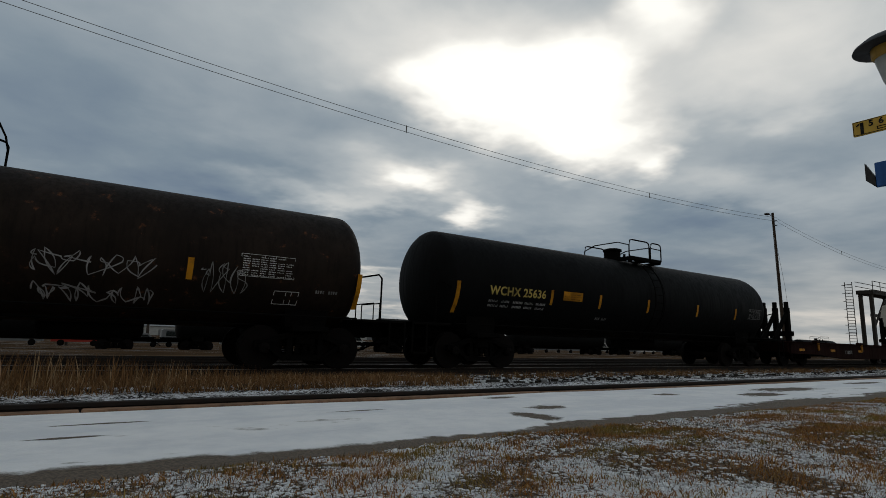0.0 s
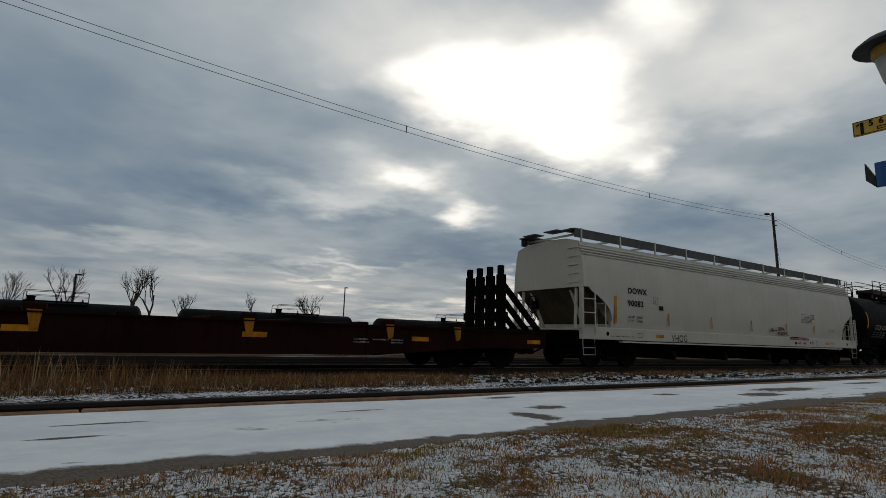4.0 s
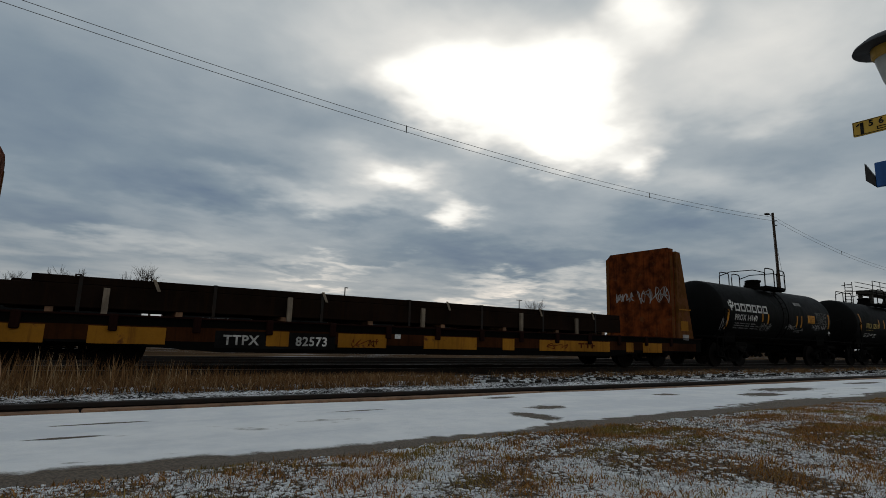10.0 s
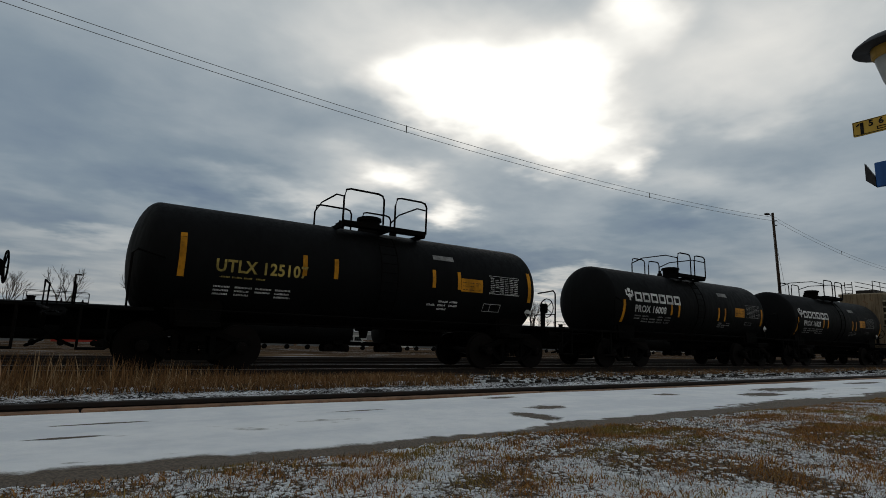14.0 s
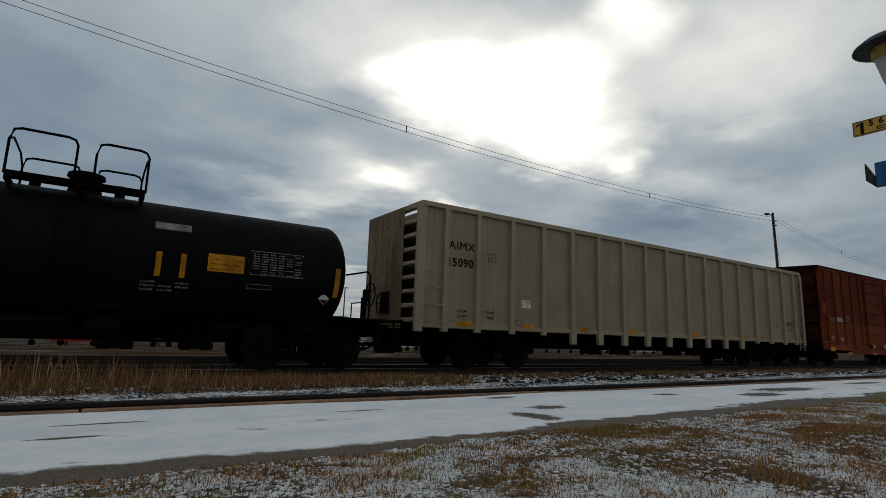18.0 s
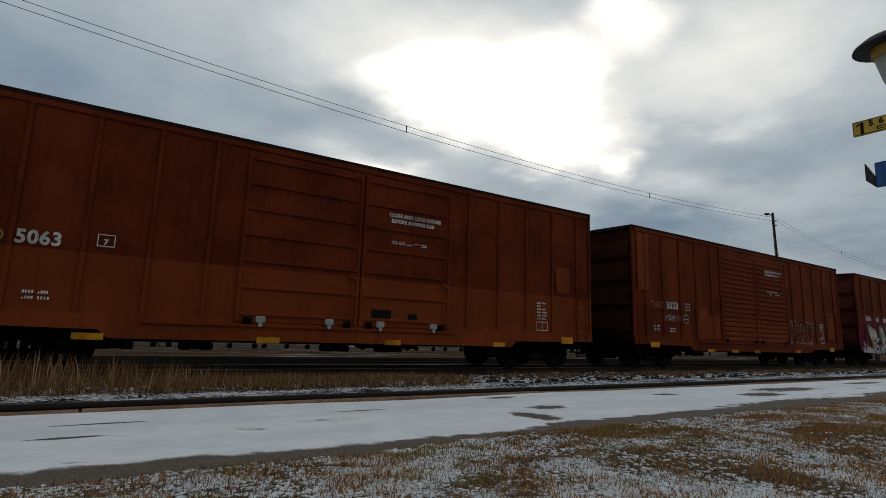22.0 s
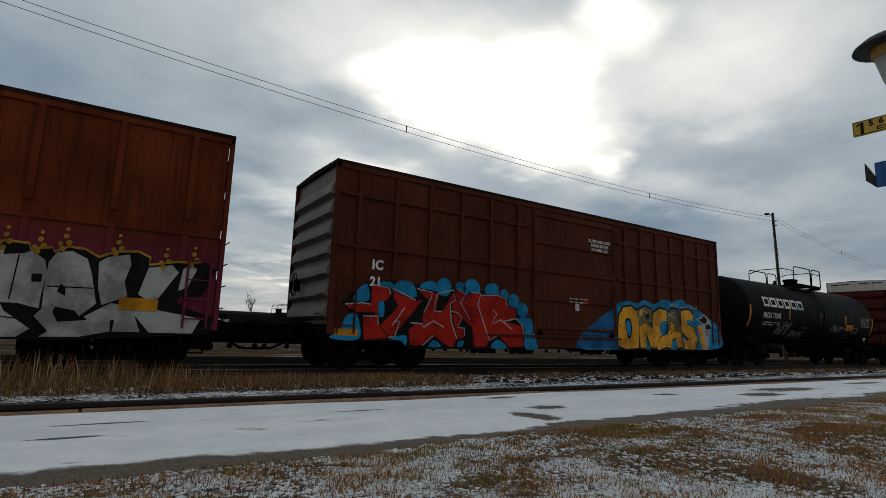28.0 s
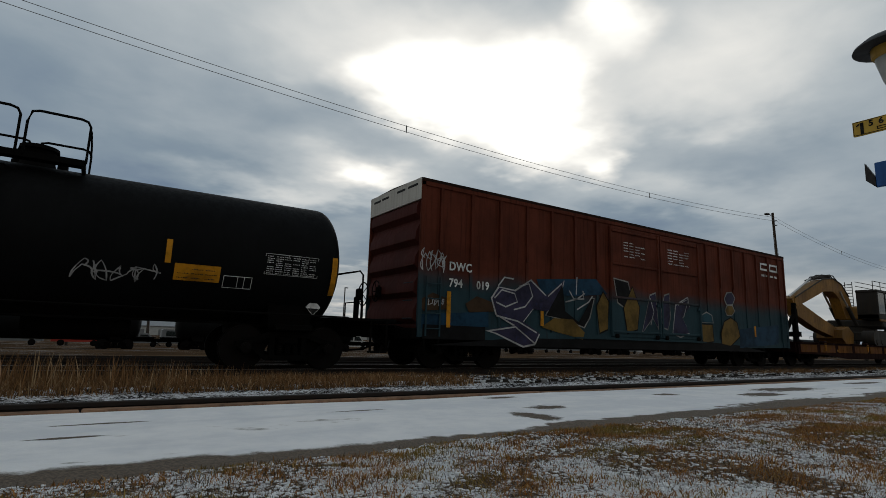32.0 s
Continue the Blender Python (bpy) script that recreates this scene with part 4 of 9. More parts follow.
    for i in range(5):
        xx = -trucks + 1.6 + i * (2 * trucks - 3.2) / 4
        part("cross_bearer", Geo().prism([(xx - 0.08, z0 + 0.28), (xx + 0.08, z0 + 0.28), (xx + 0.08, 0.62), (xx - 0.08, 0.62)], -W + 0.1, W - 0.1), UNDER, car)
    part("air_reservoir", Geo().lathe([(-0.8, 0.16), (-0.76, 0.2), (0.76, 0.2), (0.8, 0.16)], (1.2, -0.85, 0.66), "x", 14), UNDER, car)
    # doors
    dz0, dz1 = z0 + 0.26, z1 - 0.24
    leaves = [(door[0], door[1])] if door[2] is None else [(door[0], door[2] - 0.01), (door[2] + 0.01, door[1])]
    for s in (-1,):
        for a, b in leaves:
            d = part("door", Geo().box(a, b, -W - 0.055, -W - 0.004, dz0, dz1, 0.012), body, car)
            if door_kind == "louvre":
                n = 17
                g0 = shared((name + "_slat", round(b - a, 2)), lambda: Geo().add(
                    [(0.1, -0.002, 0), (b - a - 0.1, -0.002, 0), (b - a - 0.12, -0.038, 0.05), (0.12, -0.038, 0.05), (b - a - 0.1, -0.002, 0.11), (0.1, -0.002, 0.11)],
                    [(0, 1, 2, 3), (3, 2, 4, 5), (0, 3, 5), (1, 4, 2)]), body)
                for i in range(n):
                    part("door_rib", g0, None, d, "", (a, -W - 0.055, dz0 + 0.16 + i * (dz1 - dz0 - 0.35) / n))
            else:
                for i in range(door_ribs):
                    zz = dz0 + 0.12 + i * (dz1 - dz0 - 0.3) / (door_ribs - 1)
                    part("door_rib", Geo().box(a + 0.06, b - 0.06, -W - 0.10, -W - 0.056, zz, zz + 0.07, 0.012), body, d)
                part("door_rib", Geo().box(a + 0.01, a + 0.09, -W - 0.09, -W - 0.056, dz0 + 0.01, dz1 - 0.01, 0.012), body, d)
                part("door_rib", Geo().box(b - 0.09, b - 0.01, -W - 0.09, -W - 0.056, dz0 + 0.01, dz1 - 0.01, 0.012), body, d)
            for q in (a + 0.25, b - 0.25):
                part("door_roller", Geo().box(q - 0.09, q + 0.09, -W - 0.10, -W - 0.056, dz0 - 0.04, dz0 + 0.09, 0.02), UNDER, d)
            part("lock_rod", Geo().tube([(b - 0.18, -W - 0.12, dz0 + 0.1), (b - 0.18, -W - 0.12, dz1 - 0.1)], 0.016, 6).box(b - 0.28, b - 0.1, -W - 0.14, -W - 0.09, dz0 + 1.0, dz0 + 1.08), body, d)
    part("door_track", Geo().box(door[0] - 1.6, door[1] + 0.2, -W - 0.09, -W - 0.005, dz0 - 0.09, dz0 - 0.045), body, car)
    part("door", Geo().box(door[0], door[1], W + 0.004, W + 0.05, dz0, dz1, 0.012), body, car)
    return car


# ---- gondola ----
def gondola(name, label, x, length, z0, z1, trucks):
    car = thing(name, label, "gondola car", pose(x, TRACK_Y, 0), "cars of the freight train")
    L, W = length / 2, HALF - 0.10
    for s in (-1, 1):
        part("side_wall", Geo().box(-L, L, s * W - 0.012, s * W + 0.012, z0, z1 - 0.06), CREAMPANEL, car)
        a, b = (-W - 0.10, -W + 0.05) if s < 0 else (W - 0.05, W + 0.10)
        part("top_chord", Geo().box(-L - 0.02, L + 0.02, a, b, z1 - 0.13, z1, 0.015), CREAM, car)
        part("side_sill", Geo().box(-L, L, (a + b) / 2 - 0.05, (a + b) / 2 + 0.05, z0 - 0.02, z0 + 0.10, 0.01), CREAM, car)
    n = 17
    h = z1 - 0.12 - z0 + 0.10
    def post_geo():
        hh = h
        return Geo().add([(-0.092, 0, 0), (-0.082, -0.105, 0), (0.082, -0.105, 0), (0.092, 0, 0), (-0.078, 0, hh), (-0.066, -0.105, hh), (0.066, -0.105, hh), (0.078, 0, hh)],
                         [(0, 1, 5, 4), (1, 2, 6, 5), (2, 3, 7, 6), (0, 3, 2, 1), (4, 5, 6, 7)])
    def foot_geo():
        return Geo().prism([(-0.125, 0.06), (0.125, 0.06), (0.10, -0.27), (-0.10, -0.27)], -0.122, -0.02)
    xs = [-9.21] + [-8.19 + 1.17 * i for i in range(15)] + [9.21]
    for i, xx in enumerate(xs):
        part("side_post", shared("gondola_post", post_geo, CREAM), None, car, "", (xx, -W - 0.012, z0 - 0.10))
        part("side_post", shared("gondola_post", post_geo, CREAM), None, car, "", Matrix.Translation((xx, W + 0.012, z0 - 0.10)) @ Matrix.Rotation(math.pi, 4, "Z"))
        if abs(xx) < trucks - 1.5:
            part("post_foot", shared("gondola_foot", foot_geo, CREAM), None, car, "", (xx, -W, z0 - 0.05))
    part("floor", Geo().box(-L + 0.02, L - 0.02, -W + 0.02, W - 0.02, z0 - 0.05, z0 + 0.05), UNDER, car)
    for e in (-1, 1):
        part("end_wall", Geo().box(min(e * (L - 0.45), e * (L - 0.40)), max(e * (L - 0.45), e * (L - 0.40)), -W, W, z0, z1 - 0.06), CREAMPANEL, car)
        part("end_chord", Geo().box(e * L - 0.06, e * L + 0.09, -W - 0.08, W + 0.08, z1 - 0.14, z1 + 0.005, 0.015), CREAM, car)
        part("corner_post", Geo().box(e * L - 0.09 if e > 0 else -L - 0.16, L + 0.16 if e > 0 else -L + 0.09, -W - 0.09, -W + 0.018, z0 - 0.12, z1 - 0.13, 0.012), CREAM, car)
        for i in range(8):
            zz = z0 + 0.10 + i * (z1 - z0 - 0.3) / 8
            part("end_rib", Geo().box(min(e * (L - 0.4), e * (L + 0.16)), max(e * (L - 0.4), e * (L + 0.16)), -W + 0.02, W - 0.02, zz, zz + 0.10, 0.02), CREAM, car)
        part("end_panel", Geo().box(min(e * (L + 0.162), e * (L + 0.185)), max(e * (L + 0.162), e * (L + 0.185)), -0.88, W - 0.05, z0 - 0.05, z1 - 0.06, 0.008), ENDSTAIN, car, "brown-stained cream end plate")
        truck(car, e * trucks, 0)
        part("draft_sill", Geo().box(min(e * (trucks - 1), e * (L + 0.3)), max(e * (trucks - 1), e * (L + 0.3)), -0.3, 0.3, 0.66, 1.0, 0.02), UNDER, car)
        coupler(car, e * (L + 0.3), e, 0.6)
        if e > 0:
            ladder(car, L - 0.53, L - 0.13, -W - 0.13, z0 - 0.35, z1 - 0.3, 9, CREAM)
        else:
            grabs(car, [((-L + 0.05, -W - 0.11, z0 + 0.12 + 0.40 * i), (-9.21, -W - 0.11, z0 + 0.12 + 0.40 * i)) for i in range(4)], CREAM)
            part("sill_step", Geo().box(-L + 0.06, -L + 0.085, -W - 0.1, -W - 0.07, z0 - 0.55, z0).box(-9.24, -9.215, -W - 0.1, -W - 0.07, z0 - 0.55, z0).box(-L + 0.06, -9.215, -W - 0.11, -W - 0.06, z0 - 0.57, z0 - 0.54).box(-L + 0.06, -9.215, -W - 0.11, -W - 0.06, z0 - 0.27, z0 - 0.25), UNDER, car)
    brake_wheel(car, -L - 0.26, -0.1, 1.55, -1)
    part("brake_housing", Geo().box(-L - 0.26, -L - 0.19, -0.28, 0.12, 1.32, 1.86, 0.02), UNDER, car)
    part("centre_sill", Geo().box(-trucks, trucks, -0.35, 0.35, 0.6, z0 - 0.03, 0.02), UNDER, car)
    for i in range(7):
        xx = -trucks + 1.5 + i * (2 * trucks - 3) / 6
        part("cross_bearer", Geo().box(xx - 0.1, xx + 0.1, -W + 0.02, W - 0.02, 0.75, z0 - 0.05), UNDER, car)
    return car


# ---- covered hopper ----
def hopper(name, label, x, length, trucks):
    car = thing(name, label, "hopper car", pose(x, TRACK_Y, 0), "cars of the freight train")
    L = length / 2
    # bulging side from sill to eave
    z_s, z_e = 1.16, 3.42
    prof = [(-1.50, z_s), (-1.565, 1.5), (-1.59, 1.9), (-1.59, 2.4), (-1.56, 2.9), (-1.50, 3.3), (-1.43, z_e)]
    ring = prof + [(-1.40, 3.72), (-0.9, 3.86), (0, 3.90), (0.9, 3.86), (1.40, 3.72)] + [(-a, b) for a, b in reversed(prof)]
    x_in, x_out = L - 1.36, L - 0.13
    g = Geo()
    # full-length shell whose lower ends are cut on a slope
    sections = [(-x_out, 2.36), (-x_in - 0.01, 2.36), (-x_in, z_s), (x_in, z_s), (x_in + 0.01, 2.36), (x_out, 2.36)]
    n = len(ring)
    for xx, zmin in sections:
        for yy, zz in ring:
            g.v.append((xx, yy, max(zz, zmin) if zmin > z_s else zz))
    for i in range(len(sections) - 1):
        for k in range(n):
            k2 = (k + 1) % n
            g.f.append((i * n + k, i * n + k2, (i + 1) * n + k2, (i + 1) * n + k))
    g.f.append(tuple(range(n)))
    g.f.append(tuple((len(sections) - 1) * n + k for k in range(n)))
    part("body", g, HOPPER, car)
    for e in (-1, 1):
        # side sheet with its round cut-out under the slope
        for q in (-1, 1):
            arc = [(e * (L - 0.37), 2.33), (e * (L - 0.51), 2.23), (e * (L - 0.72), 2.14), (e * (L - 1.04), 1.96), (e * (L - 1.24), 1.80), (e * (L - 1.34), 1.66), (e * (L - 1.38), 1.48), (e * (L - 1.34), 1.34)]
            strip_ = [(e * (x_in - 0.04), 2.40), (e * (L - 0.37), 2.40)] + arc + [(e * (x_in + 0.02), z_s), (e * (x_in - 0.04), z_s)]
            part("end_sheet", Geo().prism(strip_, q * 1.585 - 0.008, q * 1.585 + 0.008), HOPPER, car)
        part("slope_sheet", Geo().add([(e * (x_out - 0.02), -1.5, 2.37), (e * (x_out - 0.02), 1.5, 2.37), (e * (x_in - 0.35), 1.5, 1.0), (e * (x_in - 0.35), -1.5, 1.0)], [(0, 1, 2, 3)]), SHADESHEET, car, "grimy brown sloping end sheet")
        part("inner_bulkhead", Geo().box(min(e * (x_in - 0.36), e * (x_in - 0.33)), max(e * (x_in - 0.36), e * (x_in - 0.33)), -1.5, 1.5, 1.0, 2.3), SHADESHEET, car)
        for yy in (-1.5, 1.5):
            part("end_post", Geo().box(e * (L - 0.12) - 0.05, e * (L - 0.12) + 0.05, yy - 0.05, yy + 0.05, 1.1, 2.35), HOPPER, car)
            part("end_brace", Geo().tube([(e * (L - 0.15), yy * 0.8, 1.15), (e * (x_out - 0.1), yy * 0.8, 2.4)], 0.05, 6), HOPPER, car)
            part("end_brace", Geo().tube([(e * (L - 0.9), yy * 0.6, 1.15), (e * (x_out - 0.1), yy * 0.6, 2.4)], 0.05, 6), HOPPER, car)
        part("end_platform", Geo().box(min(e * (L - 1.6), e * L), max(e * (L - 1.6), e * L), -1.55, 1.55, 1.10, 1.16), HOPPER, car)
        ladder(car, e * (L - 0.28) - 0.28, e * (L - 0.28) + 0.28, -1.64, 1.0, 2.2, 3, HOPPER, r=0.016)
        part("sill_step", Geo().tube([(e * (L - 0.03), -1.6, 0.85), (e * (L - 0.06), -1.6, 0.40), (e * (L - 0.58), -1.6, 0.40), (e * (L - 0.55), -1.6, 0.85)], 0.016, 5).tube([(e * (L - 0.05), -1.6, 0.6), (e * (L - 0.57), -1.6, 0.6)], 0.014, 5), GALV, car, "thin pale steel step")
        part("lift_hole", Geo().lathe([(-1.628, 0.06), (-1.621, 0.065)], (e * (L - 1.13), 0, 1.02), "y", 16), UNDER, car)
        g = Geo().tube([(e * (L - 0.05), -1.6, 1.1), (e * (L - 0.05), -1.6, 1.9), (e * (L - 0.05), -1.6, 2.2)], 0.025, 6)
        for i in range(5):
            zz = 2.5 + i * 0.26
            g.tube([(e * (x_out + 0.02), -1.4, zz), (e * (x_out + 0.02), -0.95, zz)], 0.014, 5)
        part("end_ladder", g, HOPPER, car)
        g = Geo().tube([(e * (L - 0.7), -1.58, 1.16), (e * (L - 0.7), -1.58, 1.9), (e * (L - 1.1), -1.58, 1.9), (e * (L - 1.1), -1.58, 1.16)], 0.02, 6)
        part("grab_iron", g, HOPPER, car)
        truck(car, e * trucks, 0)
        part("draft_sill", Geo().box(min(e * (trucks - 1.2), e * (L + 0.1)), max(e * (trucks - 1.2), e * (L + 0.1)), -0.3, 0.3, 0.66, 1.08, 0.02), UNDER, car)
        coupler(car, e * (L + 0.1), e, 0.5)
        cut_lever(car, e * L, e, 1.4)
        for yy in (-0.5, 0.5):
            part("roof_walk_end", Geo().box(min(e * (x_out - 0.1), e * (L + 0.2)), max(e * (x_out - 0.1), e * (L + 0.2)), yy - 0.3, yy + 0.3, 4.09, 4.12), DARKGRATE, car)
    g = Geo().tube([(L - 0.02, -1.45, 1.2), (L - 0.02, -1.45, 4.05), (L - 0.25, -1.25, 4.12)], 0.02, 6).tube([(L - 0.02, -1.02, 1.2), (L - 0.02, -1.02, 4.05)], 0.02, 6)
    for i in range(9):
        g.tube([(L - 0.02, -1.45, 1.4 + 0.32 * i), (L - 0.02, -1.02, 1.4 + 0.32 * i)], 0.014, 5)
    part("tall_ladder", g, HOPPER, car)
    brake_wheel(car, -L + 0.2, 0.6, 1.9, -1)
    # sills
    for s in (-1, 1):
        y0, y1 = (-1.62, -1.48) if s < 0 else (1.48, 1.62)
        part("side_sill", Geo().box(-L, L, y0, y1, 0.84, 1.20, 0.015), HOPPER, car)
        part("sill_flange", Geo().box(-L + 1.8, L - 1.8, y0 - 0.03, y1, 0.77, 0.815), HOPPER, car)
        # eave corrugations
        for k in range(4):
            zz = 3.35 + k * 0.085
            yy = 1.50 - 0.03 * k
            part("eave_rib", Geo().tube([(-x_out, s * yy, zz), (x_out, s * yy, zz)], 0.03, 6), HOPPER, car)
        # roof running boards
        yb = s * 0.98
        part("running_board", Geo().box(-x_out - 0.1, x_out + 0.1, yb - 0.26, yb + 0.26, 4.10, 4.13).box(-x_out, x_out, yb + s * 0.25 - 0.012, yb + s * 0.25 + 0.012, 3.87, 4.15), DARKGRATE, car, "galvanised grating walkway along the roof")
    nb = 11
    br = shared("hopper_bracket", lambda: Geo().box(-0.035, 0.035, -1.26, -1.21, 3.74, 4.17, 0.008).box(-0.03, 0.03, -1.23, 1.23, 3.99, 4.05).box(-0.035, 0.035, 1.21, 1.26, 3.74, 4.17, 0.008), HOPPER)
    for i in range(nb):
        part("walk_bracket", br, None, car, "", (-x_out + 0.3 + i * (2 * x_out - 0.6) / (nb - 1), 0, 0))
    for i in range(8):
        xx = -x_out + 1.3 + i * (2 * x_out - 2.6) / 7
        part("roof_hatch", shared("hatch", lambda: Geo().lathe([(3.86, 0.32), (3.98, 0.32), (4.0, 0.28), (4.03, 0.1)], (0, 0, 0), "z", 16), HOPPER), None, car, "", (xx, 0, 0))
    # hopper bays and outlets
    for i in range(4):
        cx = -4.95 + i * 3.3
        g = Geo()
        p = [(cx - 1.55, -1.4, 1.12), (cx + 1.55, -1.4, 1.12), (cx + 1.55, 1.4, 1.12), (cx - 1.55, 1.4, 1.12), (cx - 0.32, -0.5, 0.48), (cx + 0.32, -0.5, 0.48), (cx + 0.32, 0.5, 0.48), (cx - 0.32, 0.5, 0.48)]
        g.add(p, [(0, 1, 5, 4), (1, 2, 6, 5), (2, 3, 7, 6), (3, 0, 4, 7), (4, 5, 6, 7), (0, 1, 2, 3)])
        bay = part("hopper_bay", g, UNDER, car)
        part("outlet_pipe", Geo().tube([(cx, -1.25, 0.40), (cx, 1.25, 0.40)], 0.13, 12).box(cx - 0.35, cx + 0.35, -0.55, 0.55, 0.38, 0.52, 0.03), UNDER, bay)
        part("outlet_cap", Geo().lathe([(-1.40, 0.10), (-1.36, 0.15), (-1.25, 0.15)], (cx, 0, 0.40), "y", 12), WHEEL, bay)
    part("centre_sill", Geo().box(-trucks, trucks, -0.3, 0.3, 0.72, 1.05), UNDER, car)
    return car


# ---- flat cars ----
def stake_flat(name, label, x, length, trucks, post_x=(-7.7, 8.5)):
    car = thing(name, label, "flat car", pose(x, TRACK_Y, 0), "cars of the freight train")
    L = length / 2
    for s in (-1, 1):
        y0, y1 = (-1.58, -1.46) if s < 0 else (1.46, 1.58)
        part("side_sill", Geo().prism([(-L, 0.98), (-L, 0.55), (-L + 2.6, 0.52), (-L + 5.2, 0.34), (L - 5.2, 0.34), (L - 2.6, 0.52), (L, 0.55), (L, 0.98)], y0, y1), FLATRED, car)
        part("sill_flange", Geo().box(-L, L, min(y0, y1) - 0.06, max(y0, y1), 0.955, 0.985), FLATRED, car)
        for i in range(5):
            xx = (-6.9, -2.05, 1.35, 4.5, 6.4)[i]
            k = Geo().box(xx - 0.16, xx + 0.16, y0 - 0.05, y1 + 0.05, 0.985, 1.12, 0.03)
            part("stake_block", k, FLATRED, car)
            if s < 0:
                part("tie_down_bracket", Geo().prism([(xx - 0.12, 1.08), (xx + 0.12, 1.08), (xx + 0.09, 0.72), (xx - 0.02, 0.68)], y0 - 0.045, y0 - 0.004), YELLOWCAR, car, "faded yellow bracket")
    part("deck", Geo().box(-L, L, -1.46, 1.46, 0.86, 0.97), FLATRED, car)
    part("centre_sill", Geo().box(-L, L, -0.35, 0.35, 0.4, 0.86), UNDER, car)
    for i in range(12):
        xx = -L + 0.8 + i * (length - 1.6) / 11
        part("deck_bolster", Geo().box(xx - 0.12, xx + 0.12, -1.44, 1.44, 0.974, 1.05, 0.02), FLATRED, car)
    for e in (-1, 1):
        truck(car, e * trucks, 0)
        coupler(car, e * L, e, 0.7)
        part("end_sill", Geo().box(min(e * (L - 0.1), e * (L + 0.1)), max(e * (L - 0.1), e * (L + 0.1)), -1.5, 1.5, 0.6, 0.98), FLATRED, car)
        xs = post_x[1 if e > 0 else 0]
        for yy in (-0.75, -0.25, 0.25, 0.75):
            g = Geo().box(xs - 0.13, xs + 0.13, yy - 0.09, yy + 0.09, 0.97, 2.55, 0.02)
            g.box(xs - 0.10, xs + 0.06, yy - 0.08, yy + 0.08, 2.55, 2.80, 0.02)
            st = part("stanchion", g, UNDER, car)
            part("brace", Geo().tube([(xs + e * 1.45, yy, 1.02), (xs + e * 0.1, yy, 2.25)], 0.11, 4), UNDER, st)
        part("stanchion_beam", Geo().box(xs - 0.1, xs + 0.1, -0.95, 0.95, 1.28, 1.50), UNDER, car)
    for xx in (-8.45, -5.35, -2.2, 1.5, 5.35, 9.0):
        plate(car, "reflective_strip", xx - 0.24, xx + 0.24, 0.66, 0.76, flush(-1.58), YELLOW)
    return car


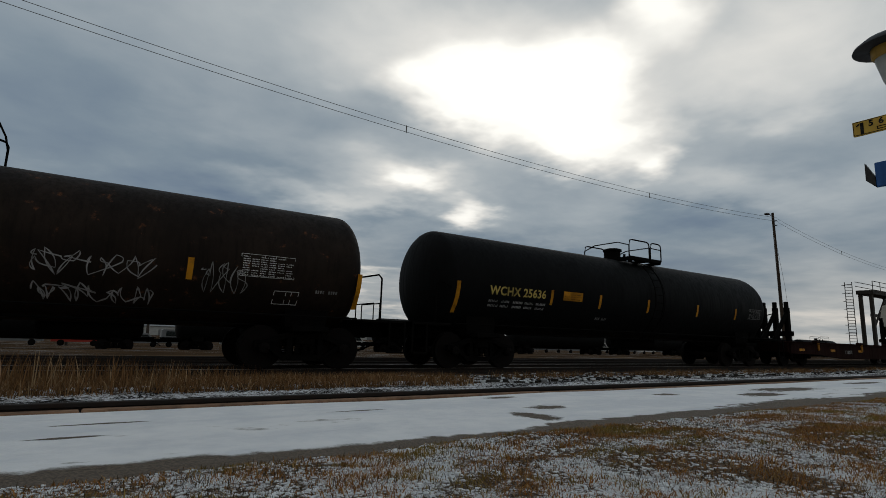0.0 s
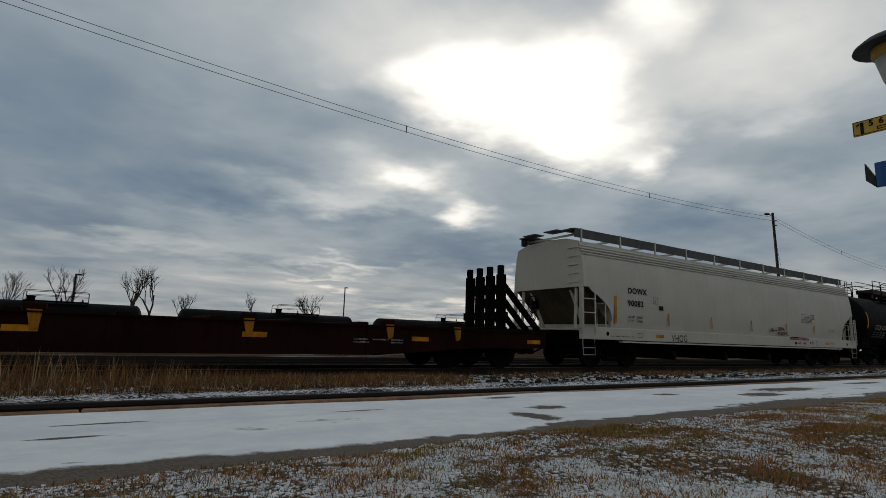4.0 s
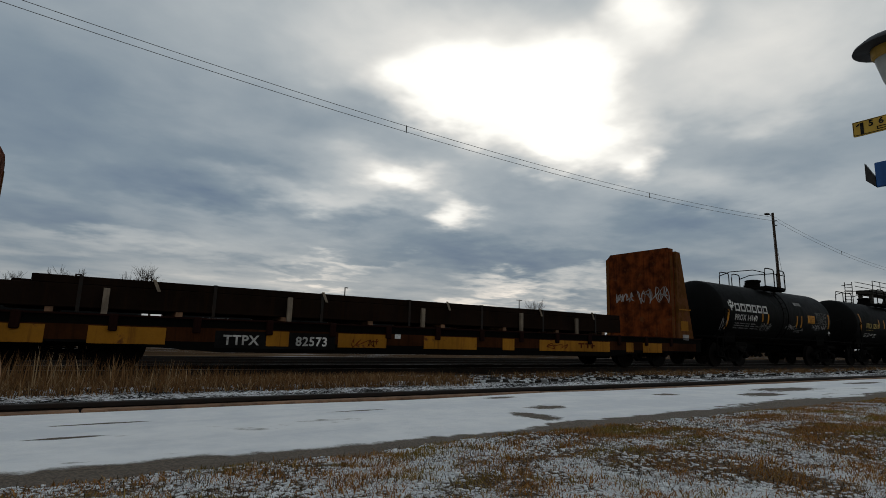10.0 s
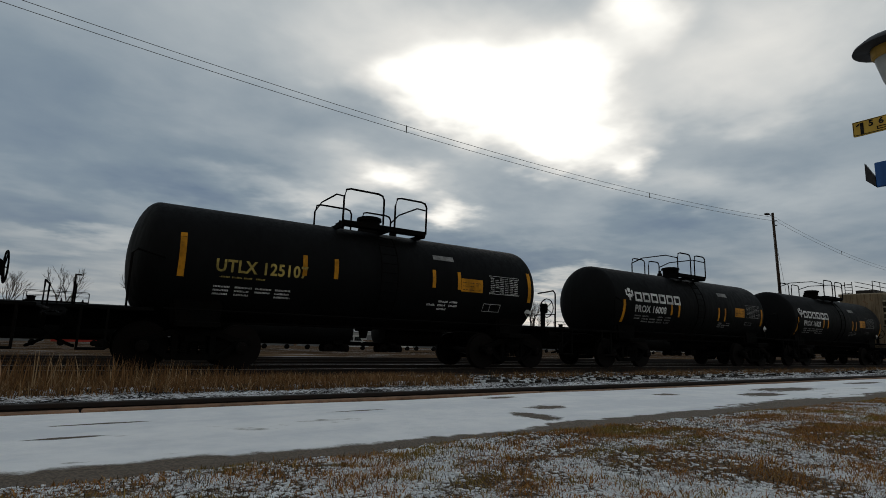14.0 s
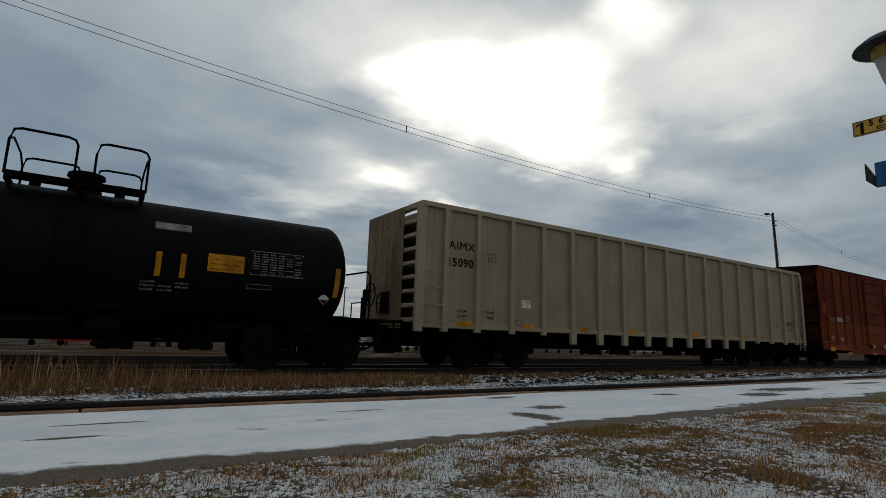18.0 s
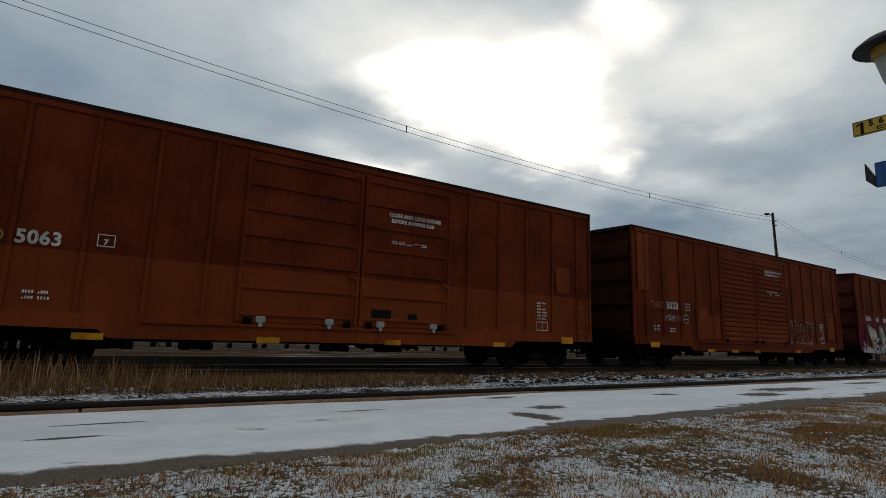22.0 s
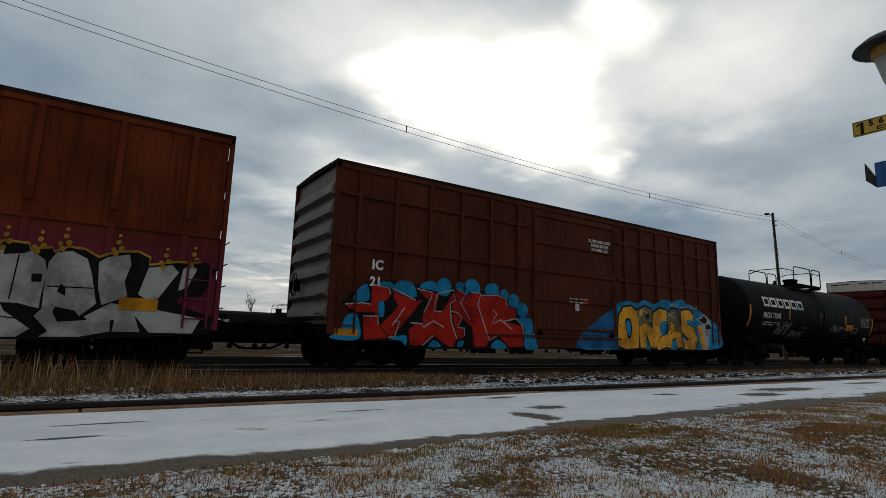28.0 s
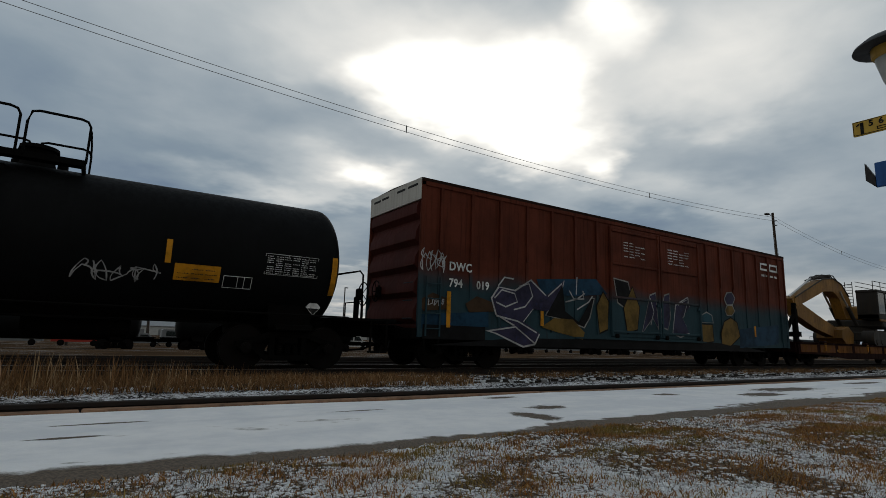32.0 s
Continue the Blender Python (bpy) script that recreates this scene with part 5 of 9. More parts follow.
def bulkhead_flat(name, label, x, length, trucks):
    car = thing(name, label, "flat car", pose(x, TRACK_Y, 0), "cars of the freight train")
    L = length / 2
    for s in (-1, 1):
        y0, y1 = (-1.55, -1.45) if s < 0 else (1.45, 1.55)
        part("side_sill", Geo().prism([(-L, 0.97), (-L, 0.55), (-L + 3, 0.50), (-L + 5, 0.36), (L - 5, 0.36), (L - 3, 0.50), (L, 0.55), (L, 0.97)], y0, y1), UNDER, car)
        part("sill_flange", Geo().box(-L, L, min(y0, y1) - 0.05, max(y0, y1), 0.95, 0.98), FLATRED, car)
        if s < 0:
            part("sill_face", Geo().box(-L + 0.3, L - 0.3, y0 - 0.003, y0 - 0.0005, 0.55, 0.80), SILLRUST, car, "rust-brown sill paint")
            for a, b in [(-9.3, -8.4), (-7.8, -6.6), (-4.78, -4.32), (-3.24, -2.06), (-1.05, 0.53), (1.39, 1.80), (2.72, 5.67), (6.46, 6.81), (7.3, 8.3)]:
                part("yellow_panel", Geo().box(a, b, y0 - 0.012, y0 - 0.003, 0.49, 0.78), YELLOWCAR, car, "yellow painted sill panel")
    part("deck", Geo().box(-L, L, -1.45, 1.45, 0.86, 0.97), TIMBER, car)
    part("centre_sill", Geo().box(-L, L, -0.35, 0.35, 0.4, 0.86), UNDER, car)
    for i in range(14):
        xx = -L + 1.8 + i * (length - 3.6) / 13
        part("stake_pocket", shared("stake_pocket", lambda: Geo().box(-0.07, 0.07, -1.62, -1.56, 0.70, 0.99, 0.015), FLATRED), None, car, "", (xx, 0, 0))
    for e in (-1, 1):
        truck(car, e * trucks, 0)
        coupler(car, e * L, e, 0.6)
        xi = 9.27 if e > 0 else -9.67
        foot, crest = 0.88, 0.25
        bh = part("bulkhead", Geo().long([(-1.45, 0.97), (1.45, 0.97), (1.45, 3.92), (1.26, 4.08), (-1.26, 4.08), (-1.45, 3.92)], min(xi, xi + e * 0.05), max(xi, xi + e * 0.05)), RUSTPLATE, car, "rusted steel bulkhead")
        for k, yy in enumerate((-1.45, -0.5, 0.5, 1.45)):
            prof = [(xi + e * 0.05, 0.6), (xi + e * (foot + 0.05), 0.6), (xi + e * (foot + 0.04), 1.1), (xi + e * (crest + 0.06), 3.90 if abs(yy) > 1 else 3.98), (xi + e * 0.05, 3.92 if abs(yy) > 1 else 4.00)]
            w = 0.09 if abs(yy) > 1 else 0.05
            part("bulkhead_rib", Geo().prism(prof, yy - w, yy + w), RUSTYELLOW, bh, "rust-streaked yellow tapered rib")
        part("bulkhead_top", Geo().box(min(xi + e * 0.052, xi + e * (crest + 0.07)), max(xi + e * 0.052, xi + e * (crest + 0.07)), -1.28, 1.28, 3.97, 4.07, 0.02), RUSTYELLOW, bh)
        for k in range(6):
            zz = 1.2 + 0.5 * k
            xx = xi + e * (foot + 0.05 - (zz - 1.1) * (foot - crest) / 2.8)
            part("end_rung", Geo().tube([(xx + e * 0.05, -1.50, zz), (xx + e * 0.05, -0.85, zz)], 0.014, 5), UNDER, bh)
        for yy in (-1.40, 1.40):
            part("edge_strip", Geo().box(min(xi - e * 0.012, xi - e * 0.002), max(xi - e * 0.012, xi - e * 0.002), yy - 0.05, yy + 0.05, 0.98, 3.78), RUSTYELLOW, bh)
        if e > 0:
            for a, b, c, d, seed in ((0.2, 1.1, 2.25, 2.6, 201), (-1.25, 0.1, 2.15, 2.75, 202)):
                tag = scrawl(bh, -b, -a, c, d, 7, TAGWHITE, flush(0), seed, 0.02, proud=0.004)
                tag.matrix_basis = Matrix.Translation((xi, 0, 0)) @ Matrix.Rotation(-math.pi / 2, 4, "Z")
            brake_wheel(car, xi + 0.86, -1.2, 1.80, 1)
            part("data_panel", Geo().box(xi + 0.28, xi + 0.62, -1.556, -1.542, 0.92, 1.10), SPRAYWHITE, bh, "worn pale stencil plate")
            part("side_pocket", Geo().box(xi + 0.20, xi + 0.62, -1.556, -1.541, 1.22, 1.55, 0.004).box(xi + 0.12, xi + 0.80, -1.565, -1.541, 1.92, 1.96), YELLOWCAR, bh, "yellow pocket plate")
    plate(car, "reflective_strip", -1.85, -1.70, 0.7, 0.8, flush(-1.563), WHITE)
    # the load: long dark steel sections on bearers
    return car


STAKE = paint("grey_stake_wood", (0.22, 0.18, 0.14), 0.3, (0.08, 0.06, 0.045), 0.5, rough=0.9, scale=3)


def steel_load(x0, x1):
    ob = thing("steel_load", "long dark steel plates and beams lying on the bulkhead flat car", "steel load", pose(0, TRACK_Y, 0))
    for i in range(8):
        xx = x0 + 0.8 + i * (x1 - x0 - 1.6) / 7
        part("bearer", Geo().box(xx - 0.06, xx + 0.06, -1.3, 1.3, 0.972, 1.07), TIMBER, ob)
    for i, (a, b, c, d, e) in enumerate([(-1.32, -0.5, 1.071, 1.46, 0.0), (-0.46, 0.42, 1.071, 1.46, 0.25), (0.46, 1.3, 1.071, 1.44, -0.2), (-1.3, -0.1, 1.462, 1.60, 0.5), (0.0, 1.15, 1.464, 1.58, 0.1)]):
        part("steel_beam", Geo().box(x0 + max(e, 0), x1 + min(e, 0), a, b, c, d, 0.012), LOADSTEEL, ob)
    for i in range(7):
        xx = x0 + 1.2 + i * (x1 - x0 - 2.4) / 6
        part("strap", Geo().box(xx - 0.03, xx + 0.03, -1.335, -1.325, 1.0, 1.6).box(xx - 0.03, xx + 0.03, -1.335, 1.32, 1.602, 1.608), RAILRUST, ob)
    for i, xx in enumerate((x0 + 1.6, x0 + 4.9, x0 + 8.2, x0 + 11.4, x0 + 13.6)):
        part("wooden_stake", Geo().box(xx - 0.05, xx + 0.05, -1.42, -1.345, 0.9, 1.42 + 0.05 * (i % 2), 0.008), STAKE, ob, "pale weathered wooden stake")
        part("spacer_block", Geo().prism([(xx + 0.7, 1.63), (xx + 0.76, 1.63), (xx + 0.86, 1.42), (xx + 0.80, 1.42)], -1.345, -1.335), STAKE, ob)
    return ob


# ---- the train ----
CARS = []


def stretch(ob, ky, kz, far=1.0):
    """Scales the bodies, but not the trucks, to fit the camera's view."""
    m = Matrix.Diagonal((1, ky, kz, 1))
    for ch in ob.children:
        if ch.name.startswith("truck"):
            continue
        if ch.data.name not in VIEW_SCALED:
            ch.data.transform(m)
            # far narrows only the side turned away from the camera
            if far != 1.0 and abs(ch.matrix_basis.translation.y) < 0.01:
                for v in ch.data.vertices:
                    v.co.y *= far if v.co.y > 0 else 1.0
            VIEW_SCALED.add(ch.data.name)
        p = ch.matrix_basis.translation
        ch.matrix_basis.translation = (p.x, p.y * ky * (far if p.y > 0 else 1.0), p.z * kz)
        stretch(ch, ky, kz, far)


VIEW_SCALED = set()


def run(ob, x):
    CARS.append((ob, x))
    return ob

def strips(xs, z0=1.78, z1=2.2, w=0.05):
    return [(x, z0, z1, w) for x in xs]


car_brown = run(tank_car("tank_car", "dark brown grimy tank car with white graffiti and data panels", -0.22, 14.1, 1.37, 2.22, 5.55, (-2.4, -0.25), -0.9, BROWNTANK, brake=-1, ends=(0.0, -0.08),
                         stripes=[(6.62, 1.33, 2.11, 0.055), (3.06, 1.71, 2.12, 0.055)]), -0.22)
car_wchx = run(tank_car("tank_car", "long black tank car with yellow reporting marks", 16.9, 16.7, 1.37, 2.29, 6.7, (-0.3, 1.5), 0.05, rails="full", rail_h=0.62,
                        stripes=[(-7.72, 1.41, 2.2, 0.06)] + strips((-4.37, -2.27, 0.15, 3.05, 5.66)), bands=(1.2,)), 16.9)
car_flat = run(stake_flat("flat_car", "empty dark red flat car with black end stanchions", 35.9, 18.9, 7.6), 35.9)
car_hopper = run(hopper("covered_hopper", "pale grey covered hopper with black lettering and pink graffiti", 56.65, 19.7, 7.7), 56.65)
car_utlx = run(tank_car("tank_car", "black tank car with cream reporting marks and white data panels", 73.75, 10.9, 1.36, 2.27, 4.25, (-1.3, 1.4), -0.6, rails="full", brake=-1, ends=(0.0, -0.13),
                        stripes=[(-4.86, 1.88, 2.7, 0.06), (-1.55, 2.0, 2.42, 0.05), (-0.02, 2.0, 2.44, 0.05), (2.12, 1.99, 2.42, 0.05), (4.8, 1.91, 2.7, 0.06)]), 73.75)
car_bulk = run(bulkhead_flat("bulkhead_flat_car", "rusty yellow bulkhead flat car with tapered end walls", 91.6, 21.2, 8.2), 91.6)
load = run(steel_load(-9.2, 6.5), 91.6)
car_p14 = run(tank_car("tank_car", "short black tank car with white lettering and tags", 109.3, 10.35, 1.21, 2.09, 4.05, (-1.0, 0.8), 0.0, ends=(0.15, -0.12),
                       stripes=[(-4.57, 1.41, 2.14, 0.06), (-1.9, 1.78, 2.1, 0.05), (-1.43, 1.7, 2.11, 0.05), (1.17, 1.66, 2.14, 0.05), (1.6, 1.66, 2.17, 0.05), (4.4, 1.69, 2.34, 0.06)]), 109.3)
car_u125 = run(tank_car("tank_car", "short black tank car with yellow reporting marks", 122.1, 10.5, 1.20, 2.10, 4.1, (-1.15, 1.15), 0.0, ends=(0.15, -0.12),
                        stripes=[(-4.5, 1.74, 2.58, 0.06), (-2.05, 1.95, 2.39, 0.05), (-1.32, 1.94, 2.38, 0.05), (1.32, 1.95, 2.39, 0.05), (2.1, 1.95, 2.40, 0.05), (4.56, 1.77, 2.58, 0.06)]), 122.1)
car_p8 = run(tank_car("tank_car", "short black tank car with white lettering", 135.35, 10.35, 1.18, 2.08, 4.05, (-1.05, 0.75), 0.0, ends=(0.15, -0.12),
                      stripes=[(-4.45, 1.42, 2.13, 0.06), (-1.85, 1.75, 2.12, 0.05), (-1.4, 1.7, 2.12, 0.05), (1.2, 1.68, 2.16, 0.05), (1.65, 1.68, 2.16, 0.05), (4.45, 1.6, 2.25, 0.06)]), 135.35)
car_p9 = run(tank_car("tank_car", "short black tank car with white lettering and yellow strips", 147.9, 10.75, 1.18, 2.08, 4.25, (-1.35, 0.8), -0.2, ends=(0.15, -0.12),
                      stripes=[(-4.82, 1.36, 2.12, 0.06), (-2.2, 1.73, 2.12, 0.05), (-1.72, 1.73, 2.13, 0.05), (1.15, 1.71, 2.16, 0.05), (1.58, 1.71, 2.16, 0.05), (4.78, 1.54, 2.17, 0.06)]), 147.9)
car_gon = run(gondola("gondola_car", "cream high-sided gondola with steel posts", 164.60, 19.8, 1.0, 4.0, 7.1), 164.60)
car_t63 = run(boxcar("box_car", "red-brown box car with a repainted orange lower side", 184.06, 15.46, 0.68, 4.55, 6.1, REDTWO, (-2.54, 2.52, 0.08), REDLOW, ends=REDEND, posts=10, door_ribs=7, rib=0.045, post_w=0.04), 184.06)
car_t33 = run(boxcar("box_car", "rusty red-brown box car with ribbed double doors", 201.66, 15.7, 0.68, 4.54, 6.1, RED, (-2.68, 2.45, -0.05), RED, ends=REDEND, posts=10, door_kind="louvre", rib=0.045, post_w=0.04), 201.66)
car_cna = run(boxcar("box_car", "red-brown box car with silver-white graffiti over magenta paint", 219.48, 15.62, 0.68, 4.55, 6.1, REDCNA, (-1.42, 1.55, None), ends=MAROONEND, posts=10, deep=(2.75, 0.075), post_w=0.06, rib=0.030), 219.48)
car_ic = run(boxcar("box_car", "maroon box car with red, blue and yellow graffiti", 237.22, 15.46, 0.68, 4.57, 6.1, MAROON, (-1.76, 1.74, None), ends=PALEEND, posts=13, end_ribs=7, deep=(2.14, 0.07), post_w=0.045, door_ribs=5), 237.22)
car_p7 = run(tank_car("tank_car", "black tank car with bold white lettering and tags", 253.8, 13.6, 1.36, 2.27, 5.42, (-1.35, 1.4), 0.6, rails="full", ends=(0.0, -0.14),
                      stripes=[(-6.25, 1.58, 2.4, 0.06), (-2.93, 1.94, 2.35, 0.05), (0.1, 1.95, 2.36, 0.05), (2.9, 1.95, 2.38, 0.05), (6.23, 1.57, 2.37, 0.06)]), 253.8)
car_dwc = run(boxcar("box_car", "long maroon box car with blue and purple graffiti", 271.36, 18.5, 0.68, 4.57, 7.4, MAROONDWC, (-2.28, 2.65, 0.28), ends=MAROONEND, posts=14, end_ribs=5, deep=(2.85, 0.06), post_w=0.045), 271.36)
car_exc = run(stake_flat("flat_car", "yellow-edged flat car carrying an excavator", 290.9, 19.0, 7.6), 290.9)

# ---- lettering, panels and graffiti on the cars ----
def block_word(parent, x0, x1, z0, z1, n, material, side, w):
    """A maker's name, kept as a row of plain open blocks."""
    cw = (x1 - x0) / n
    for i in range(n):
        a = x0 + i * cw
        frame_mark(parent, a + 0.02, a + cw * 0.88, z0, z1, material, side, w, name="maker_mark")


def fork_mark(parent, x0, x1, z0, z1, side):
    g = Geo()
    cx = (x0 + x1) / 2
    for a, b, c, d in [(x0, x0 + 0.07, z0 + 0.16, z1 - 0.06), (x1 - 0.07, x1, z0 + 0.16, z1 - 0.06), (cx - 0.04, cx + 0.04, z0, z1 - 0.16), (x0 + 0.07, x1 - 0.07, z0 + 0.1, z0 + 0.2), (cx - 0.07, cx + 0.07, z1 - 0.13, z1)]:
        g.add([(a, side(c) - 0.007, c), (b, side(c) - 0.007, c), (b, side(d) - 0.007, d), (a, side(d) - 0.007, d)], [(0, 1, 2, 3)])
    part("maker_mark", g, WHITE, parent)


def data_panel(parent, x0, x1, z0, z1, side, seed, grid=True, material=None):
    mt = material or WHITE
    if grid:
        cuts = [x0 + (x1 - x0) * k for k in (0.42, 0.62, 0.8)]
        frame_mark(parent, x0, x1, z0, z1, mt, side, 0.009, cuts, "data_panel")
    bars(parent, x0 + 0.03, x1 - 0.03, z0 + 0.02, z1 - 0.02, 9, 6, mt, side, "data_print", 0.42, seed)


def placard(parent, x, z, r, side, number=""):
    g = Geo()
    y = side(z) - 0.02
    g.add([(x, y, z + r), (x + r, y, z), (x, y, z - r), (x - r, y, z), (x, y + 0.012, z + r), (x + r, y + 0.012, z), (x, y + 0.012, z - r), (x - r, y + 0.012, z)],
          [(0, 1, 2, 3), (4, 5, 6, 7), (0, 4, 5, 1), (1, 5, 6, 2), (2, 6, 7, 3), (3, 7, 4, 0)])
    p = part("placard", g, WHITE, parent, "white diamond hazard placard")
    k = Geo().add([(x - r * 0.8, y - 0.004, z - r * 0.15), (x, y - 0.004, z - r * 0.92), (x + r * 0.8, y - 0.004, z - r * 0.15)], [(0, 1, 2)])
    if not number:
        part("placard_field", k, BLACKLET, p)
    else:
        lettering(p, number, x, z - r * 0.18, r * 0.42, BLACKLET, flush(y), 0.004, name="placard_number", centre=True)


def orange_board(parent, x0, x1, z0, z1, side, seed=3):
    plate(parent, "warning_board", x0, x1, z0, z1, side, YELLOW, "yellow-orange warning board", 0.006)
    bars(parent, x0 + 0.04, x1 - 0.04, z0 + 0.04, z1 - 0.02, 3, 3, BLACKLET, side, "board_print", 0.22, seed, 0.009)


def small_lines(parent, x0, x1, z0, z1, rows, cols, side, seed, material=None):
    bars(parent, x0, x1, z0, z1, rows, cols, material or DIMWHITE, side, "small_print", 0.5, seed)


def catmull(pts, n=6):
    out, m = [], len(pts)
    for i in range(m):
        p0, p1, p2, p3 = (Vector(pts[(i + k - 1) % m]) for k in range(4))
        for j in range(n):
            t = j / n
            out.append(tuple(0.5 * ((2 * p1) + (p2 - p0) * t + (2 * p0 - 5 * p1 + 4 * p2 - p3) * t * t + (3 * p1 - p0 - 3 * p2 + p3) * t ** 3)))
    return out


def patch(parent, pts, material, proud, name="spray_shape", smooth=True, grow=0.0):
    """A sprayed shape on a flat side: outline points in x and z."""
    if grow:
        cx, cz = sum(p[0] for p in pts) / len(pts), sum(p[1] for p in pts) / len(pts)
        pts = [(x + grow * (x - cx) / (math.hypot(x - cx, z - cz) + 1e-6), z + grow * (z - cz) / (math.hypot(x - cx, z - cz) + 1e-6)) for x, z in pts]
    if smooth:
        pts = catmull(pts)
    me = bpy.data.meshes.new(name)
    me.from_pydata([(x, -1.596 - proud, z) for x, z in pts], [], [tuple(range(len(pts)))])
    me.materials.append(material)
    return part(name, me, None, parent)


def line_mark(parent, pts, material, proud, w=0.014, name="spray_line"):
    """A thin sprayed line with mitred bends."""
    g, m = Geo(), len(pts)
    for i, (x, z) in enumerate(pts):
        (ax, az), (bx, bz) = pts[max(i - 1, 0)], pts[min(i + 1, m - 1)]
        d = math.hypot(bx - ax, bz - az) or 1e-6
        nx, nz = -(bz - az) / d * w, (bx - ax) / d * w
        g.v += [(x - nx, -1.596 - proud, z - nz), (x + nx, -1.596 - proud, z + nz)]
    g.f += [(2 * i, 2 * i + 1, 2 * i + 3, 2 * i + 2) for i in range(m - 1)]
    return part(name, g, material, parent)


# brown tank
s = round_side(1.37, 2.22)
scrawl(car_brown, 0.4, 2.5, 1.62, 2.05, 7, TAGWHITE, s, 11, 0.012)
scrawl(car_brown, 0.6, 2.55, 1.2, 1.52, 9, TAGWHITE, s, 12, 0.014)
scrawl(car_brown, 3.25, 4.1, 1.5, 2.1, 5, DIMWHITE, s, 13, 0.011)
data_panel(car_brown, 3.98, 5.1, 1.86, 2.31, s, 5)
frame_mark(car_brown, 4.73, 5.27, 1.35, 1.62, WHITE, s, 0.012, (4.98, 5.1))
small_lines(car_brown, 5.6, 6.2, 1.62, 1.75, 1, 2, s, 6)
# long black tank
s = round_side(1.37, 2.29)
lettering(car_wchx, "WCHX 25636", -6.68, 1.94, 0.23, YELLET, s, 0.008, 1.02)
small_lines(car_wchx, -6.7, -4.55, 1.62, 1.86, 2, 5, s, 7)
orange_board(car_wchx, -3.91, -3.09, 1.94, 2.2, s)
small_lines(car_wchx, -2.3, -1.7, 1.45, 1.6, 1, 2, s, 8)
data_panel(car_wchx, 6.62, 7.6, 1.86, 2.24, s, 9, material=DIMWHITE)
# flat car number, partly worn away
lettering(car_flat, "118055", -4.03, 0.58, 0.15, DIMWHITE, flush(-1.58), 0.006, 1.25)
small_lines(car_flat, 3.6, 5.0, 0.6, 0.72, 2, 3, flush(-1.58), 10)
# hopper
s = lambda z: -1.60
lettering(car_hopper, "DOWX", -7.68, 2.29, 0.18, BLACKLET, s, 0.008, 1.12)
lettering(car_hopper, "90082", -7.7, 1.9, 0.18, BLACKLET, s, 0.008, 1.2)
lettering(car_hopper, "LD LMT  220500", -7.7, 1.53, 0.07, BLACKLET, s, 0.002)
lettering(car_hopper, "LT WT     65500", -7.7, 1.41, 0.07, BLACKLET, s, 0.002)
frame_mark(car_hopper, -6.38, -6.12, 2.03, 2.24, BLACKLET, s)
lettering(car_hopper, "C", -6.29, 2.07, 0.08, BLACKLET, s, 0.003)
plate(car_hopper, "black_panel", -6.07, -5.83, 1.84, 1.98, s, BLACKLET)
for x in (-5.54, -2.91, -0.08, 2.78, 5.4):
    plate(car_hopper, "reflective_strip", x - 0.03, x + 0.03, 1.35, 1.76, s, YELLOW)
plate(car_hopper, "reflective_strip", -8.35, -8.24, 1.34, 2.16, s, YELLOW)
plate(car_hopper, "reflective_strip", 8.7, 8.76, 1.3, 2.0, s, YELLOW)
s = flush(-1.62)
plate(car_hopper, "reflective_strip", -6.31, -5.89, 0.95, 1.06, s, YELLOW)
frame_mark(car_hopper, -7.27, -7.01, 0.94, 1.07, BLACKLET, s)
small_lines(car_hopper, -8.6, -7.4, 0.94, 0.99, 1, 5, s, 20, BLACKLET)
lettering(car_hopper, "VHOG", -5.45, 0.85, 0.24, BLACKLET, s, 0.0, 0.9, name="spray_tag")
s = flush(-1.602)
bars(car_hopper, 4.21, 5.5, 1.86, 2.24, 7, 5, BLACKLET, s, "small_print", 0.55, 21)
lettering(car_hopper, "OPPA", 2.0, 1.45, 0.14, SPRAYWINE, s, 0.006, 1.1, name="spray_tag")
lettering(car_hopper, "STOPPAS", 1.98, 1.26, 0.14, SPRAYWINE, s, 0.006, 1.1, name="spray_tag")
plate(car_hopper, "spray_arrow", 1.45, 1.93, 1.425, 1.465, s, SPRAYWINE, steps=1)
for dz in (-0.08, 0.08):
    part("spray_arrow", Geo().add([(1.43, -1.609, 1.435), (1.43, -1.609, 1.47), (1.62, -1.609, 1.465 + dz), (1.62, -1.609, 1.425 + dz)], [(0, 1, 2, 3)]), SPRAYWINE, car_hopper)
bars(car_hopper, 6.9, 7.6, 1.5, 1.7, 2, 3, BLACKLET, s, "small_print", 0.3, 24)
plate(car_hopper, "pink_streak", 2.95, 4.75, 1.10, 1.19, flush(-1.621), SPRAYPINK)
line_mark(car_hopper, [(2.95, 1.20), (3.6, 1.21), (4.3, 1.19), (4.75, 1.17)], SPRAYWINE, 0.028, 0.02)
scrawl(car_hopper, 4.75, 5.15, 0.92, 1.1, 3, PINK, flush(-1.62), 23, 0.012)
frame_mark(car_hopper, 5.42, 5.58, 0.9, 1.1, PINK, flush(-1.62), 0.014, name="spray_tag")
scrawl(car_hopper, 6.95, 7.3, 0.95, 1.08, 3, DIMWHITE, flush(-1.62), 29, 0.01)
bars(car_hopper, 3.62, 4.52, 0.94, 1.05, 1, 2, BLACKLET, flush(-1.62), "maker_mark", 0.9, 24)
part("maker_diamond", Geo().add([(3.35, -1.627, 0.98), (3.48, -1.627, 0.90), (3.61, -1.627, 0.98), (3.48, -1.627, 1.06)], [(0, 1, 2, 3)]), BLACKLET, car_hopper)
